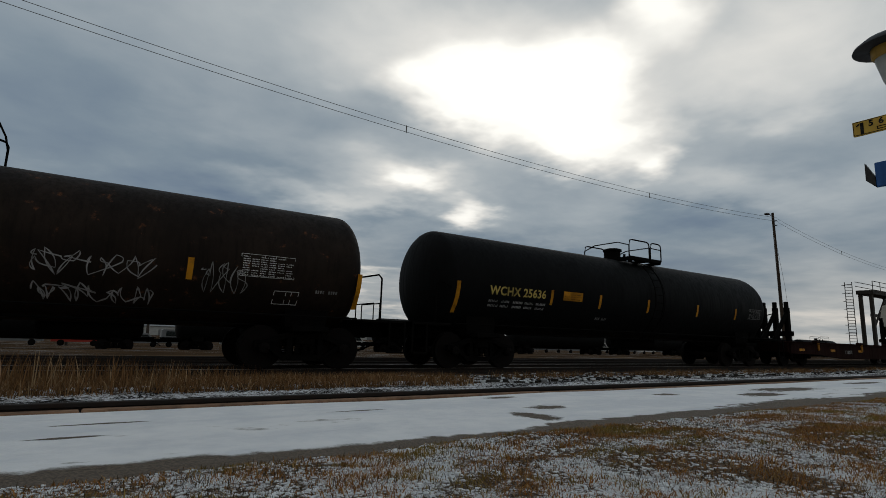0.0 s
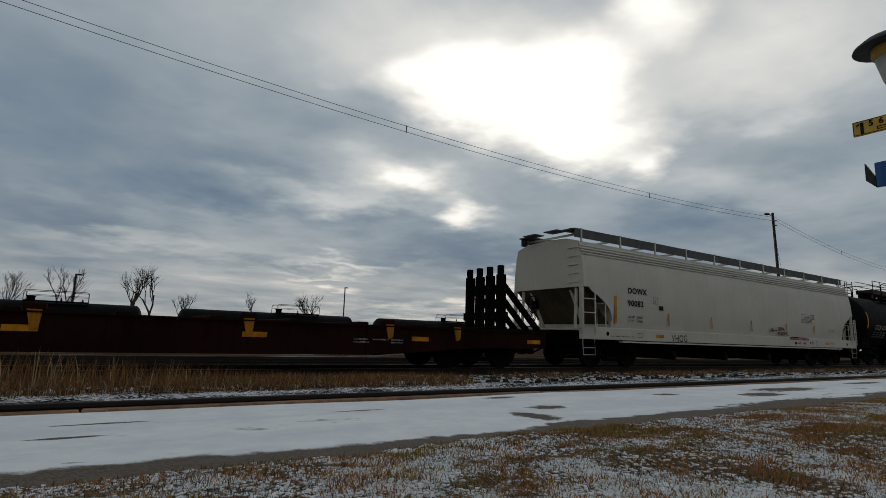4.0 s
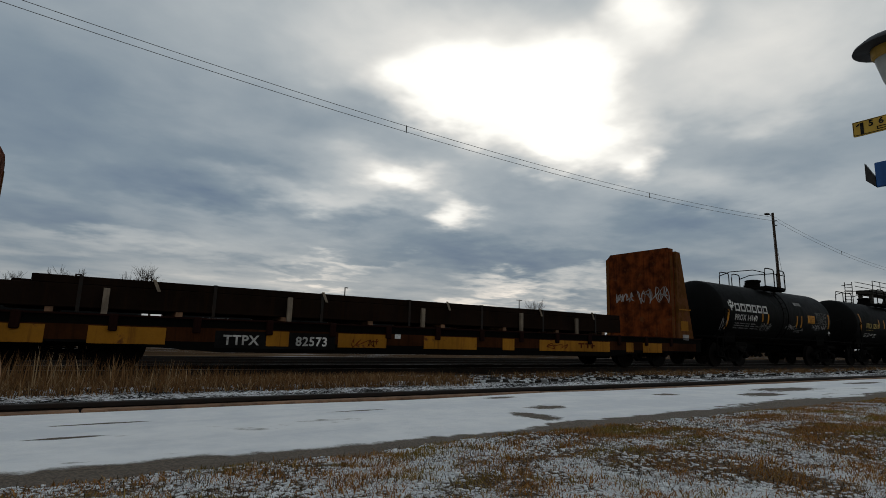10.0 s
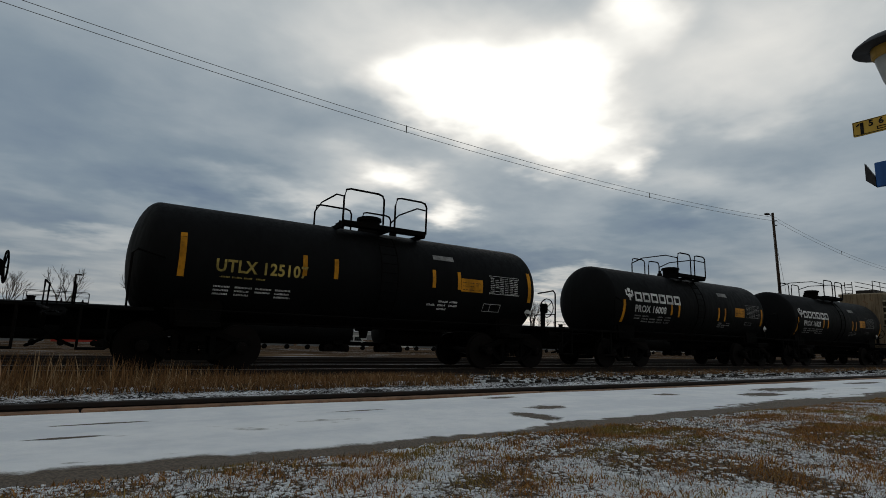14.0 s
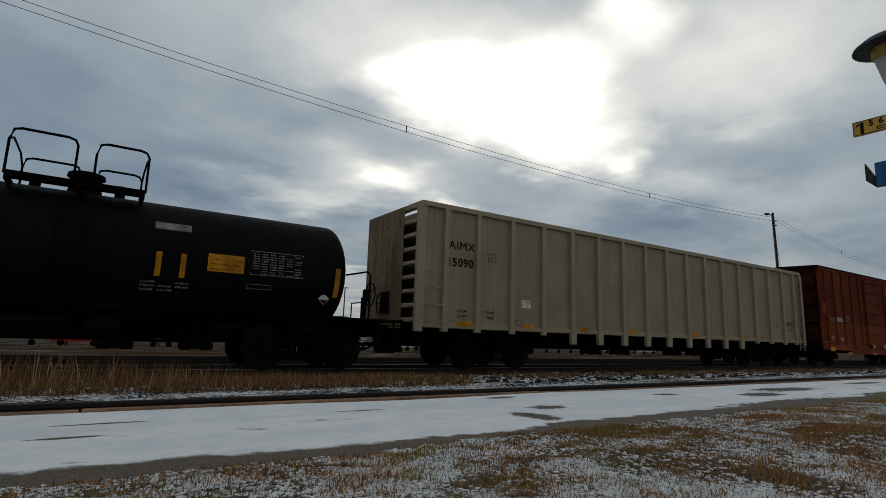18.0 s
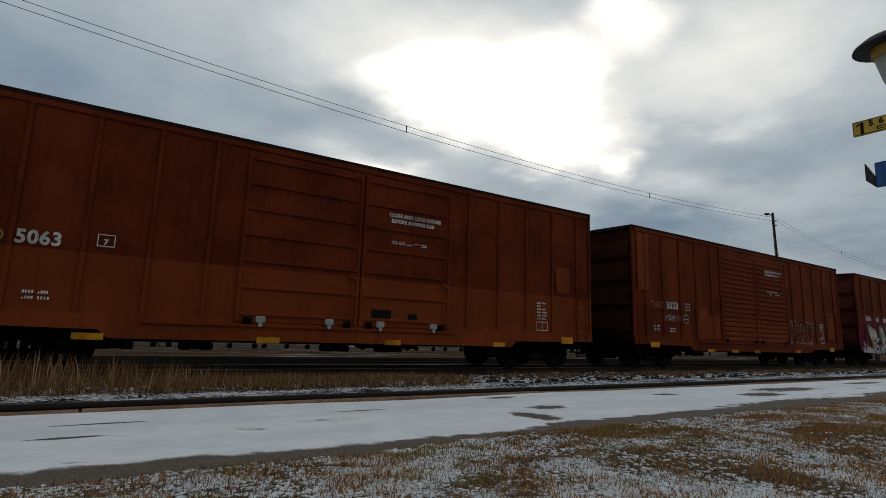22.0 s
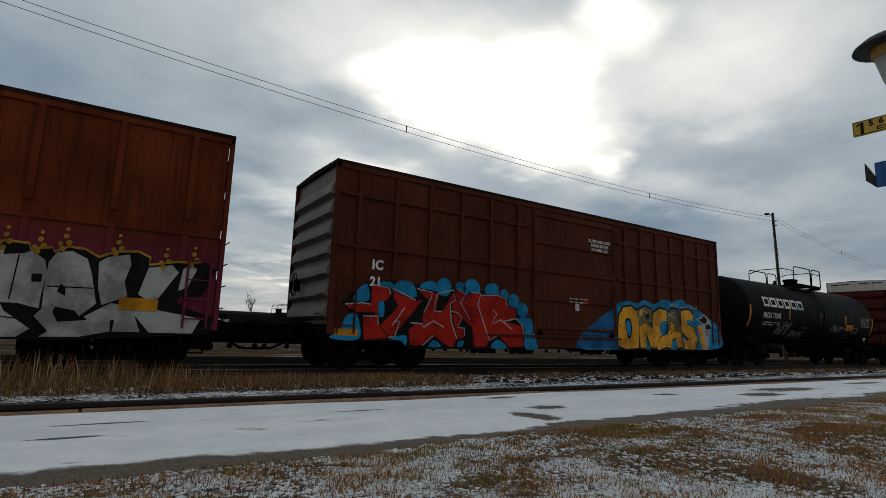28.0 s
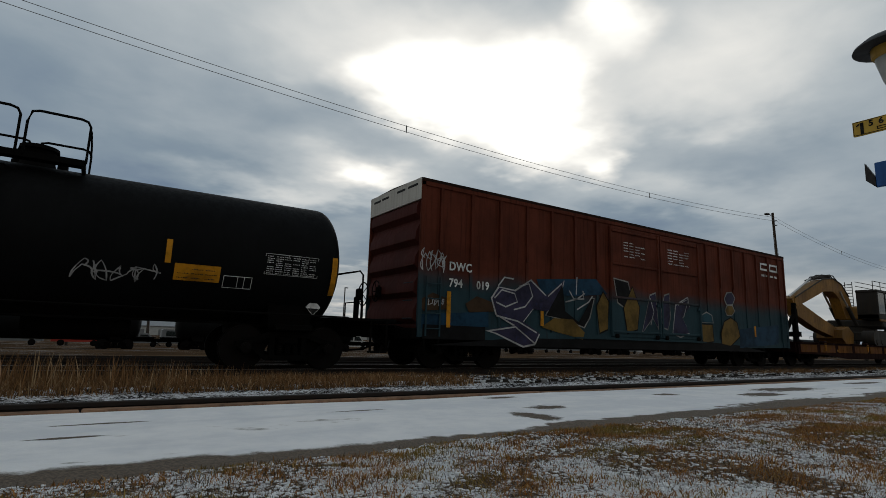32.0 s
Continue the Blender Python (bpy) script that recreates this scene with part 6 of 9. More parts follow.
plate(car_hopper, "reflective_strip", 6.35, 6.8, 0.95, 1.06, flush(-1.62), YELLOW)
# black tank with cream marks
s = round_side(1.36, 2.27)
lettering(car_utlx, "UTLX 631115", -3.85, 1.85, 0.23, CREAMLET, s, 0.008, 0.98)
small_lines(car_utlx, -3.9, -2.2, 1.46, 1.78, 3, 4, s, 25)
plate(car_utlx, "white_panel", 1.84, 2.4, 2.76, 3.02, s, DIMWHITE)
lettering(car_utlx, "SODIUM HYDROXIDE", 3.5, 2.41, 0.09, WHITE, s, 0.003, 0.9)
data_panel(car_utlx, 3.48, 4.6, 1.75, 2.35, s, 26)
orange_board(car_utlx, 1.84, 2.75, 1.27, 1.48, s)
frame_mark(car_utlx, 2.6, 3.18, 1.48, 1.72, WHITE, s, 0.012, (2.86, 3.0))
scrawl(car_utlx, 3.3, 4.1, 1.38, 1.62, 5, TAGWHITE, s, 27, 0.016)
placard(car_utlx, 4.55, 1.3, 0.17, round_side(1.4, 2.27), "1824")
# bulkhead flat
s = flush(-1.565)
plate(car_bulk, "black_panel", -5.75, -3.3, 0.44, 0.76, flush(-1.552), SPRAYBLACK)
lettering(car_bulk, "TTPX", -5.6, 0.51, 0.18, WHITE, s, 0.006, 1.05)
lettering(car_bulk, "82573", -4.18, 0.51, 0.18, WHITE, s, 0.006, 1.05)
scrawl(car_bulk, -3.0, -2.2, 0.5, 0.68, 5, RUSTPLATE, s, 28, 0.012)
scrawl(car_bulk, 3.0, 3.9, 0.55, 0.70, 3, RUSTPLATE, s, 29, 0.014)
for a, b, z0, z1 in ((4.26, 4.52, 0.685, 0.725), (4.36, 4.42, 0.58, 0.685), (4.55, 4.80, 0.685, 0.725), (4.64, 4.70, 0.58, 0.685), (4.83, 4.89, 0.58, 0.725), (4.89, 4.97, 0.635, 0.675)):
    plate(car_bulk, "faded_mark", a, b, z0, z1, s, RUSTPLATE)
# small tanks
for car, o, num, tag in ((car_p14, 0.0, "PROX 14140", True), (car_p8, 0.17, "PROX 16008", False), (car_p9, -0.18, "PROX 16825", False)):
    s = round_side(1.21, 2.09) if tag else round_side(1.18, 2.08)
    fork_mark(car, -4.52 + o, -4.14 + o, 2.12, 2.52, s)
    block_word(car, -4.08 + o, -1.44 + o, 2.11, 2.42, 6, WHITE, s, 0.075)
    lettering(car, num, -4.07 + o, 1.78, 0.22, WHITE, s, 0.010, 0.98)
    small_lines(car, -4.05 + o, -1.95 + o, 1.46, 1.72, 3, 5, s, 30 + int(10 * o))
    plate(car, "white_panel", 1.22 + o, 1.86 + o, 2.60, 2.74, s, DIMWHITE)
    orange_board(car, 2.2 + o, 2.9 + o, 1.88, 2.22, s)
    data_panel(car, 3.03 + o, 4.15 + o, 1.88, 2.37, s, 31, material=DIMWHITE)
    frame_mark(car, 3.0 + o, 3.5 + o, 1.6, 1.7, DIMWHITE, s, 0.012)
    small_lines(car, 1.05 + o, 1.95 + o, 1.45, 1.66, 3, 3, s, 33)
    placard(car, 4.7 + o, 1.5, 0.13, round_side(1.2, 2.08))
    if tag:
        scrawl(car, -4.95, -4.62, 1.35, 1.85, 3, TAGWHITE, s, 34, 0.013)
        scrawl(car, -1.95, -1.0, 1.4, 1.74, 6, DIMWHITE, s, 35, 0.014)
        scrawl(car, 0.15, 1.05, 1.53, 1.78, 5, TAGWHITE, s, 36, 0.014)
        scrawl(car, 2.6, 4.2, 1.62, 1.86, 8, TAGWHITE, s, 37, 0.014)
s = round_side(1.20, 2.10)
lettering(car_u125, "UTLX 125107", -3.88, 1.9, 0.24, YELLET, s, 0.009, 0.92)
small_lines(car_u125, -3.9, -2.25, 1.45, 1.66, 3, 4, s, 40, WHITE)
small_lines(car_u125, -3.8, -2.6, 1.78, 1.84, 1, 5, s, 41, YELLET)
plate(car_u125, "white_panel", 1.36, 2.0, 2.66, 2.78, s, DIMWHITE)
orange_board(car_u125, 2.16, 2.87, 1.92, 2.25, s)
data_panel(car_u125, 3.1, 4.17, 1.92, 2.4, s, 42)
frame_mark(car_u125, 2.97, 3.56, 1.46, 1.66, WHITE, s, 0.012, (3.2,))
small_lines(car_u125, 1.16, 2.17, 1.43, 1.7, 3, 3, s, 43, WHITE)
placard(car_u125, 4.6, 1.5, 0.13, round_side(1.22, 2.10))
# gondola
s = flush(-1.512)
lettering(car_gon, "AIMX", -9.107, 2.92, 0.21, BLACKLET, s, 0.0, 1.12)
lettering(car_gon, "AIMX", -9.093, 2.92, 0.21, BLACKLET, s, 0.0, 1.12, 0.0066)
lettering(car_gon, "15090", -9.15, 2.50, 0.21, BLACKLET, s, 0.011, 1.08)
frame_mark(car_gon, -7.82, -7.56, 2.71, 2.93, BLACKLET, s)
lettering(car_gon, "C", -7.73, 2.76, 0.08, BLACKLET, s, 0.003)
lettering(car_gon, "LD LMT", -8.8, 1.38, 0.07, BLACKLET, s, 0.003)
lettering(car_gon, "LT WT", -8.8, 1.25, 0.07, BLACKLET, s, 0.003)
lettering(car_gon, "212400", -7.9, 1.38, 0.07, BLACKLET, s, 0.003)
lettering(car_gon, "73600", -7.86, 1.25, 0.07, BLACKLET, s, 0.003)
plate(car_gon, "white_panel", -6.63, -6.29, 1.6, 1.81, s, WHITE)
bars(car_gon, -6.61, -6.31, 1.62, 1.8, 5, 2, BLACKLET, s, "data_print", 0.2, 50, 0.008)
frame_mark(car_gon, -6.85, -6.63, 1.11, 1.26, BLACKLET, s)
for a, b in ((-8.84, -8.37), (-6.61, -6.24), (-4.4, -3.98), (-2.16, -1.75), (1.3, 1.75), (4.7, 5.1), (6.1, 6.5), (8.2, 8.7)):
    plate(car_gon, "reflective_strip", a, b, 1.0 + 0.05, 1.0 + 0.17, flush(-1.58), YELLOW)
scrawl(car_gon, 8.4, 9.1, 1.62, 1.86, 5, SPRAYBLACK, s, 51, 0.014)
scrawl(car_gon, 8.6, 9.0, 1.42, 1.55, 2, SPRAYBLACK, s, 52, 0.014)
small_lines(car_gon, 7.2, 7.9, 1.6, 1.75, 2, 2, s, 53, BLACKLET)
# box cars
s = flush(-1.598)


def close_doors(car, x, z, size, mt=None):
    lettering(car, "CLOSE AND LOCK DOORS", x, z, size, mt or WHITE, flush(-1.66), 0.004, 0.95)
    lettering(car, "BEFORE MOVING CAR", x + size * 0.8, z - size * 1.6, size, mt or WHITE, flush(-1.66), 0.004, 0.95)


def dimension_block(car, x, z0, z1, seed):
    bars(car, x, x + 0.4, z0 + 0.3, z1, 6, 2, WHITE, s, "data_print", 0.5, seed)
    frame_mark(car, x, x + 0.42, z0, z0 + 0.24, WHITE, s, 0.02, (x + 0.2,))


lettering(car_t63, "TASD", -6.91, 2.03, 0.21, FADEDLET, s, 0.002, 0.95)
lettering(car_t63, "5063", -6.06, 2.04, 0.22, WHITE, s, 0.010, 0.98)
frame_mark(car_t63, -4.93, -4.66, 2.1, 2.31, WHITE, s, 0.014)
lettering(car_t63, "7", -4.83, 2.14, 0.09, WHITE, s, 0.004)
lettering(car_t63, "LD LMT", -6.8, 1.31, 0.07, WHITE, s, 0.002)
lettering(car_t63, "LT WT", -6.8, 1.19, 0.07, WHITE, s, 0.002)
small_lines(car_t63, -5.87, -5.45, 1.16, 1.35, 2, 2, s, 60, WHITE)
small_lines(car_t63, -7.55, -7.2, 1.05, 1.15, 2, 2, s, 61, WHITE)
for a, b, z in ((-6.99, -6.52, 0.69), (-5.11, -4.65, 0.55), (-2.07, -1.61, 0.55), (0.79, 1.2, 0.56), (3.95, 4.35, 0.57)):
    plate(car_t63, "reflective_strip", a, b, z, z + (0.18 if z > 0.6 else 0.11), flush(-1.60), YELLOW)
plate(car_t63, "reflective_strip", 6.44, 6.91, 0.69, 0.87, flush(-1.60), YELLOW)
close_doors(car_t63, 0.72, 3.44, 0.085)
small_lines(car_t63, 0.8, 1.8, 2.82, 2.9, 2, 5, flush(-1.66), 62, WHITE)
dimension_block(car_t63, 5.48, 1.02, 1.82, 63)
plate(car_t63, "paint_patch", -7.58, -7.13, 2.37, 2.86, s, REDLOW)
plate(car_t63, "paint_patch", 6.25, 6.79, 2.08, 2.79, s, REDLOW)
for x in (-2.04, -0.6, 0.62, 2.05):
    part("door_bracket", Geo().box(x - 0.1, x + 0.1, -1.70, -1.625, 0.93, 1.06, 0.02).box(x - 0.04, x + 0.04, -1.70, -1.625, 0.85, 0.95, 0.01), GALV, car_t63, "pale steel door bracket")
# black patches painted in place of the shade inside door recesses
plate(car_t63, "dark_opening", 0.4, 0.9, 1.06, 1.32, flush(-1.63), SPRAYBLACK)
plate(car_t63, "dark_opening", 1.35, 1.6, 1.06, 1.26, flush(-1.63), SPRAYBLACK)

lettering(car_t33, "TASD", -6.95, 1.93, 0.21, FADEDLET, s, 0.002, 0.95)
lettering(car_t33, "5033", -6.11, 1.93, 0.23, WHITE, s, 0.010, 0.98)
frame_mark(car_t33, -5.02, -4.73, 1.91, 2.15, WHITE, s, 0.014)
lettering(car_t33, "7", -4.92, 1.97, 0.1, WHITE, s, 0.004)
scrawl(car_t33, -6.2, -5.35, 1.5, 1.74, 7, TAGWHITE, s, 64, 0.011)
ring = Geo()
for k in range(24):
    a0, a1 = 2 * math.pi * k / 24, 2 * math.pi * (k + 1) / 24
    ring.add([(-4.98 + r * math.cos(a), -1.604, 1.62 + r * math.sin(a)) for r, a in ((0.14, a0), (0.16, a0), (0.16, a1), (0.14, a1))], [(0, 1, 2, 3)])
part("stencil_ring", ring, WHITE, car_t33)
plate(car_t33, "stencil_box", -5.1, -4.88, 1.61, 1.635, s, WHITE)
lettering(car_t33, "LD LMT", -6.84, 1.31, 0.07, WHITE, s, 0.002)
lettering(car_t33, "LT WT", -6.84, 1.19, 0.07, WHITE, s, 0.002)
small_lines(car_t33, -5.95, -5.6, 1.17, 1.35, 2, 2, s, 65, WHITE)
close_doors(car_t33, 0.6, 3.72, 0.085)
small_lines(car_t33, 0.72, 1.78, 2.84, 3.02, 2, 5, flush(-1.67), 66, WHITE)
dimension_block(car_t33, 5.46, 1.0, 1.9, 67)
for a, b, z in ((-7.03, -6.56, 0.66), (-3.7, -3.25, 0.54), (-2.08, -1.63, 0.54), (-0.41, 0.0, 0.54), (3.06, 3.45, 0.58), (6.35, 6.83, 0.66)):
    plate(car_t33, "reflective_strip", a, b, z, z + (0.17 if z > 0.6 else 0.1), flush(-1.60), YELLOW)
plate(car_t33, "paint_patch", -4.34, -3.6, 1.0, 2.04, s, REDLOW)
plate(car_t33, "paint_patch", -3.56, -2.84, 1.0, 1.78, s, REDLOW)
plate(car_t33, "paint_patch", 6.3, 7.0, 1.2, 2.4, s, REDLOW)
plate(car_t33, "paint_patch", -7.62, -7.0, 2.45, 4.3, s, REDLOW)
plate(car_t33, "worn_door_band", -2.55, 2.35, 1.0, 1.75, flush(-1.622), REDLOW)


def fat_word(parent, word, x0, x1, z0, z1, fill, lean, rag, seed, hat=0.0, edge=None, thin=0.03, fat=0.105, slits=6, out=0.0, snug=False):
    """Swollen sprayed letters: dark outline, body and, above it, a raised back edge."""
    rng = random.Random(seed)
    cw = (x1 - x0) / len(word)
    for i, ch in enumerate(word):
        a, b = (x0 + i * cw, x0 + (i + 1) * cw) if snug else (x0 + (i - 0.10) * cw, x0 + (i + 1.10) * cw)
        dz0, dz1 = rng.uniform(-rag, rag * 0.3) * 0.5, rng.uniform(-rag, rag)
        tilt = lean + rng.uniform(-0.12, 0.12)
        ref, _ = text_data(ch, 1.0, fat if snug else 0.05)
        lo_x, hi_x = min(p[0] for p in ref), max(p[0] for p in ref)
        lo_z, hi_z = min(p[1] for p in ref), max(p[1] for p in ref)

        def place(p, up=0.0, side=0.0):
            u, w = (p[0] - lo_x) / (hi_x - lo_x), (p[1] - lo_z) / (hi_z - lo_z)
            z = z0 + dz0 + (z1 - z0 + dz1 - dz0) * w + up
            u += 0.07 * math.sin(4.0 * w + i) + 0.06 * (0.5 - w) * (u - 0.5) * 4
            return a + (b - a) * u + tilt * (z - z0) + side, z

        layers = [("letter_body", thin, fill, 0.009, 0.0, 0.0), ("letter_outline", fat, edge or SPRAYBLACK, 0.006, 0.0, 0.0)]
        if hat:
            layers += [("letter_shadow", 0.04, SPRAYGREY, 0.004, hat, -hat * 1.6), ("letter_outline", 0.105, SPRAYBLACK, 0.002, hat, -hat * 1.6)]
        for nm, swell, mt, proud, up, side in layers:
            v, f = text_data(ch, 1.0, swell)
            me = bpy.data.meshes.new(nm)
            me.from_pydata([(x, -1.597 - out - proud - 0.0008 * (i % 2), z) for x, z in (place(p, up, side) for p in v)], [], f)
            me.materials.append(mt)
            part(nm, me, None, parent)
        for q in range(slits):
            u, w = rng.uniform(0.15, 0.85), rng.uniform(0.15, 0.9)
            x, z = a + (b - a) * u + tilt * w * (z1 - z0), z0 + (z1 - z0) * w
            patch(parent, [(x, z), (x + 0.02, z), (x + 0.03, z + rng.uniform(0.12, 0.3)), (x + 0.012, z + 0.12)], SPRAYBLACK, 0.013 + 0.001 * q, smooth=False, name="letter_slit")


fat_word(car_t33, "HORKY", 2.72, 4.85, 1.0, 1.8, RED, 0.0, 0.08, 68, edge=SPRAYWHITE, thin=0.05, fat=0.075, slits=0)

# silver letters over magenta
lettering(car_cna, "CNA", -6.86, 2.24, 0.21, WHITE, s, 0.012, 0.95)
lettering(car_cna, "405", -5.6, 2.23, 0.20, WHITE, s, 0.012, 0.95)
lettering(car_cna, "531", -4.59, 2.23, 0.20, WHITE, s, 0.012, 0.95)
frame_mark(car_cna, -3.45, -3.16, 2.26, 2.5, WHITE, s, 0.014)


def silver_letter(form, proud):
    back = [(x - 0.20, z + 0.09) for x, z in form]
    patch(car_cna, back, SPRAYBLACK, proud - 0.0016, "letter_outline", False, 0.05)
    patch(car_cna, back, SPRAYTAN, proud - 0.0012, "letter_shadow", False)
    patch(car_cna, form, SPRAYBLACK, proud - 0.0006, "letter_outline", False, 0.045)
    patch(car_cna, form, SPRAYWHITE, proud, "letter_body", False)


# silver letters with a yellow rim, near half
crest = [(1.37, 1.86), (1.74, 1.97), (1.88, 2.02), (2.35, 2.08), (2.38, 1.95), (2.49, 2.04), (2.68, 2.05), (2.78, 1.98), (2.91, 2.06), (3.10, 2.05), (3.31, 1.98), (3.34, 1.90), (3.73, 1.93), (3.86, 1.89), (4.03, 2.05), (4.28, 2.08), (4.34, 2.00), (4.47, 2.05), (4.78, 2.04), (4.80, 1.95), (5.09, 2.01), (5.13, 1.94), (5.31, 2.05), (5.56, 2.03), (5.76, 1.92), (6.01, 2.04), (6.35, 2.08), (6.55, 1.99), (6.54, 1.86), (6.99, 1.96), (7.25, 1.97), (7.43, 2.00)]
shade = crest + [(7.69, 1.88), (7.48, 1.37), (7.11, 1.34), (7.06, 1.26), (7.16, 1.15), (7.73, 1.00), (7.67, 0.69), (7.09, 0.65), (5.63, 0.54), (4.85, 0.53), (4.09, 0.54), (3.43, 0.54), (2.72, 0.54), (1.95, 0.53), (1.55, 0.54)]
patch(car_cna, shade, SPRAYBLACK, 0.0035, "letter_shadow", False)
line_mark(car_cna, crest, SPRAYGOLD, 0.0045, 0.02, "spray_edge")
patch(car_cna, [(1.38, 1.83), (1.75, 1.93), (2.10, 2.01), (2.34, 1.46), (2.33, 1.41), (1.97, 1.01), (2.23, 0.97), (2.64, 0.86), (2.72, 0.73), (2.66, 0.66), (2.50, 0.57), (2.16, 0.56), (1.97, 0.68), (1.55, 0.58)], SPRAYWHITE, 0.0055, "letter_body", False)
patch(car_cna, [(2.39, 1.94), (2.46, 1.98), (2.59, 1.96), (2.41, 1.65), (2.32, 1.69)], SPRAYWHITE, 0.0059, "letter_body", False)
patch(car_cna, [(2.57, 1.79), (2.81, 1.87), (2.85, 1.98), (2.99, 2.00), (3.10, 1.87), (3.21, 1.53), (3.33, 1.40), (3.61, 1.09), (4.27, 0.84), (4.31, 0.65), (4.24, 0.59), (3.52, 0.57), (3.29, 0.91), (3.11, 0.83), (3.26, 0.73), (3.28, 0.59), (2.74, 0.56), (2.66, 0.89), (2.59, 0.93), (2.55, 1.24), (2.58, 1.51)], SPRAYWHITE, 0.0063, "letter_body", False)
patch(car_cna, [(3.24, 1.75), (3.33, 1.84), (3.58, 1.84), (3.75, 1.74), (3.76, 1.60), (4.17, 1.72), (4.18, 1.90), (4.48, 1.97), (4.47, 1.83), (4.72, 1.87), (4.83, 1.93), (5.02, 1.79), (5.07, 1.59), (5.03, 1.22), (5.03, 1.02), (4.74, 1.09), (4.52, 1.09), (4.58, 0.97), (4.95, 0.70), (4.79, 0.57), (4.36, 0.56), (4.31, 0.83), (3.83, 0.94), (3.60, 1.17), (3.37, 1.43), (3.29, 1.54)], SPRAYWHITE, 0.0067, "letter_body", False)
patch(car_cna, [(3.87, 1.78), (4.03, 2.01), (4.12, 1.95), (4.01, 1.76), (3.93, 1.73)], SPRAYWHITE, 0.0071, "letter_body", False)
patch(car_cna, [(5.07, 1.77), (5.16, 1.93), (5.37, 1.98), (5.60, 1.87), (5.69, 1.63), (5.81, 1.14), (5.59, 0.92), (5.52, 1.01), (5.24, 1.06), (5.22, 0.97), (5.30, 0.82), (6.04, 0.90), (6.06, 0.69), (5.62, 0.59), (5.08, 0.58), (5.19, 0.67), (4.98, 0.90), (5.07, 1.02), (5.06, 1.29)], SPRAYWHITE, 0.0075, "letter_body", False)
patch(car_cna, [(5.77, 1.83), (5.89, 1.93), (6.22, 2.01), (6.26, 1.84), (6.19, 1.54), (6.26, 1.29), (5.89, 1.12), (5.81, 1.39)], SPRAYWHITE, 0.0079, "letter_body", False)
patch(car_cna, [(6.42, 1.33), (6.54, 1.81), (6.92, 1.89), (7.04, 1.77), (6.75, 1.29), (6.58, 1.25)], SPRAYWHITE, 0.0083, "letter_body", False)
patch(car_cna, [(5.66, 0.92), (6.02, 1.16), (6.70, 1.09), (7.50, 0.96), (7.37, 0.69), (6.66, 0.69), (6.40, 0.98), (6.52, 0.69), (6.09, 0.69), (6.11, 0.88), (5.73, 0.85)], SPRAYWHITE, 0.0087, "letter_body", False)
patch(car_cna, [(7.11, 1.84), (7.21, 1.91), (7.35, 1.86), (7.21, 1.51), (7.06, 1.44)], SPRAYWHITE, 0.0091, "letter_body", False)
patch(car_cna, [(1.57, 1.17), (1.70, 1.19), (1.70, 1.09), (1.63, 1.01), (1.57, 1.06)], SPRAYBLACK, 0.0105, "letter_slit", False)
patch(car_cna, [(2.93, 1.32), (3.02, 1.34), (3.11, 1.15), (2.98, 1.07)], SPRAYBLACK, 0.0105, "letter_slit", False)
patch(car_cna, [(4.05, 1.54), (4.44, 1.54), (4.45, 1.30), (4.07, 1.30)], SPRAYBLACK, 0.0105, "letter_slit", False)
patch(car_cna, [(5.24, 1.30), (5.27, 1.43), (5.35, 1.38), (5.36, 1.24)], SPRAYBLACK, 0.0105, "letter_slit", False)
patch(car_cna, [(4.87, 1.56), (5.01, 1.57), (5.01, 1.44), (4.88, 1.43)], SPRAYBLACK, 0.0105, "letter_slit", False)
line_mark(car_cna, [(3.35, 1.89), (3.32, 1.54), (3.61, 1.15), (4.29, 0.84)], SPRAYBLACK, 0.0115, 0.010)
line_mark(car_cna, [(3.67, 1.76), (3.73, 0.93)], SPRAYBLACK, 0.0115, 0.010)
line_mark(car_cna, [(3.75, 1.74), (3.82, 1.10)], SPRAYBLACK, 0.0115, 0.010)
line_mark(car_cna, [(2.66, 1.78), (2.66, 1.04)], SPRAYBLACK, 0.0115, 0.010)
line_mark(car_cna, [(1.67, 1.88), (1.67, 1.43)], SPRAYBLACK, 0.0115, 0.010)
line_mark(car_cna, [(1.79, 1.92), (1.85, 0.85)], SPRAYBLACK, 0.0115, 0.010)
line_mark(car_cna, [(5.09, 1.38), (5.74, 1.39)], SPRAYBLACK, 0.0115, 0.010)
line_mark(car_cna, [(2.79, 1.90), (2.85, 0.89)], SPRAYBLACK, 0.0115, 0.010)
line_mark(car_cna, [(4.67, 1.85), (4.63, 1.14)], SPRAYBLACK, 0.0115, 0.010)
line_mark(car_cna, [(2.03, 0.91), (2.65, 0.78)], SPRAYBLACK, 0.0115, 0.010)
line_mark(car_cna, [(2.78, 0.81), (3.25, 0.79)], SPRAYBLACK, 0.0115, 0.010)
line_mark(car_cna, [(4.48, 0.88), (4.82, 0.85)], SPRAYBLACK, 0.0115, 0.010)
for x, z in [(2.08, 2.24), (2.54, 2.15), (3.40, 2.08), (4.00, 2.20), (4.47, 2.14), (4.92, 2.12), (5.26, 2.21), (6.03, 2.20), (6.80, 2.05), (7.27, 2.12), (1.66, 1.98), (2.45, 1.11)]:
    for dx, dz, rr in ((0, 0, 0.045), (0.05, -0.1, 0.05), (-0.07, -0.13, 0.04), (0.01, 0.12, 0.03), (-0.03, -0.21, 0.05)):
        patch(car_cna, [(x + dx + rr * math.cos(k), z + dz + rr * math.sin(k)) for k in range(6)], SPRAYGOLD, 0.0125, "spray_dot", False)
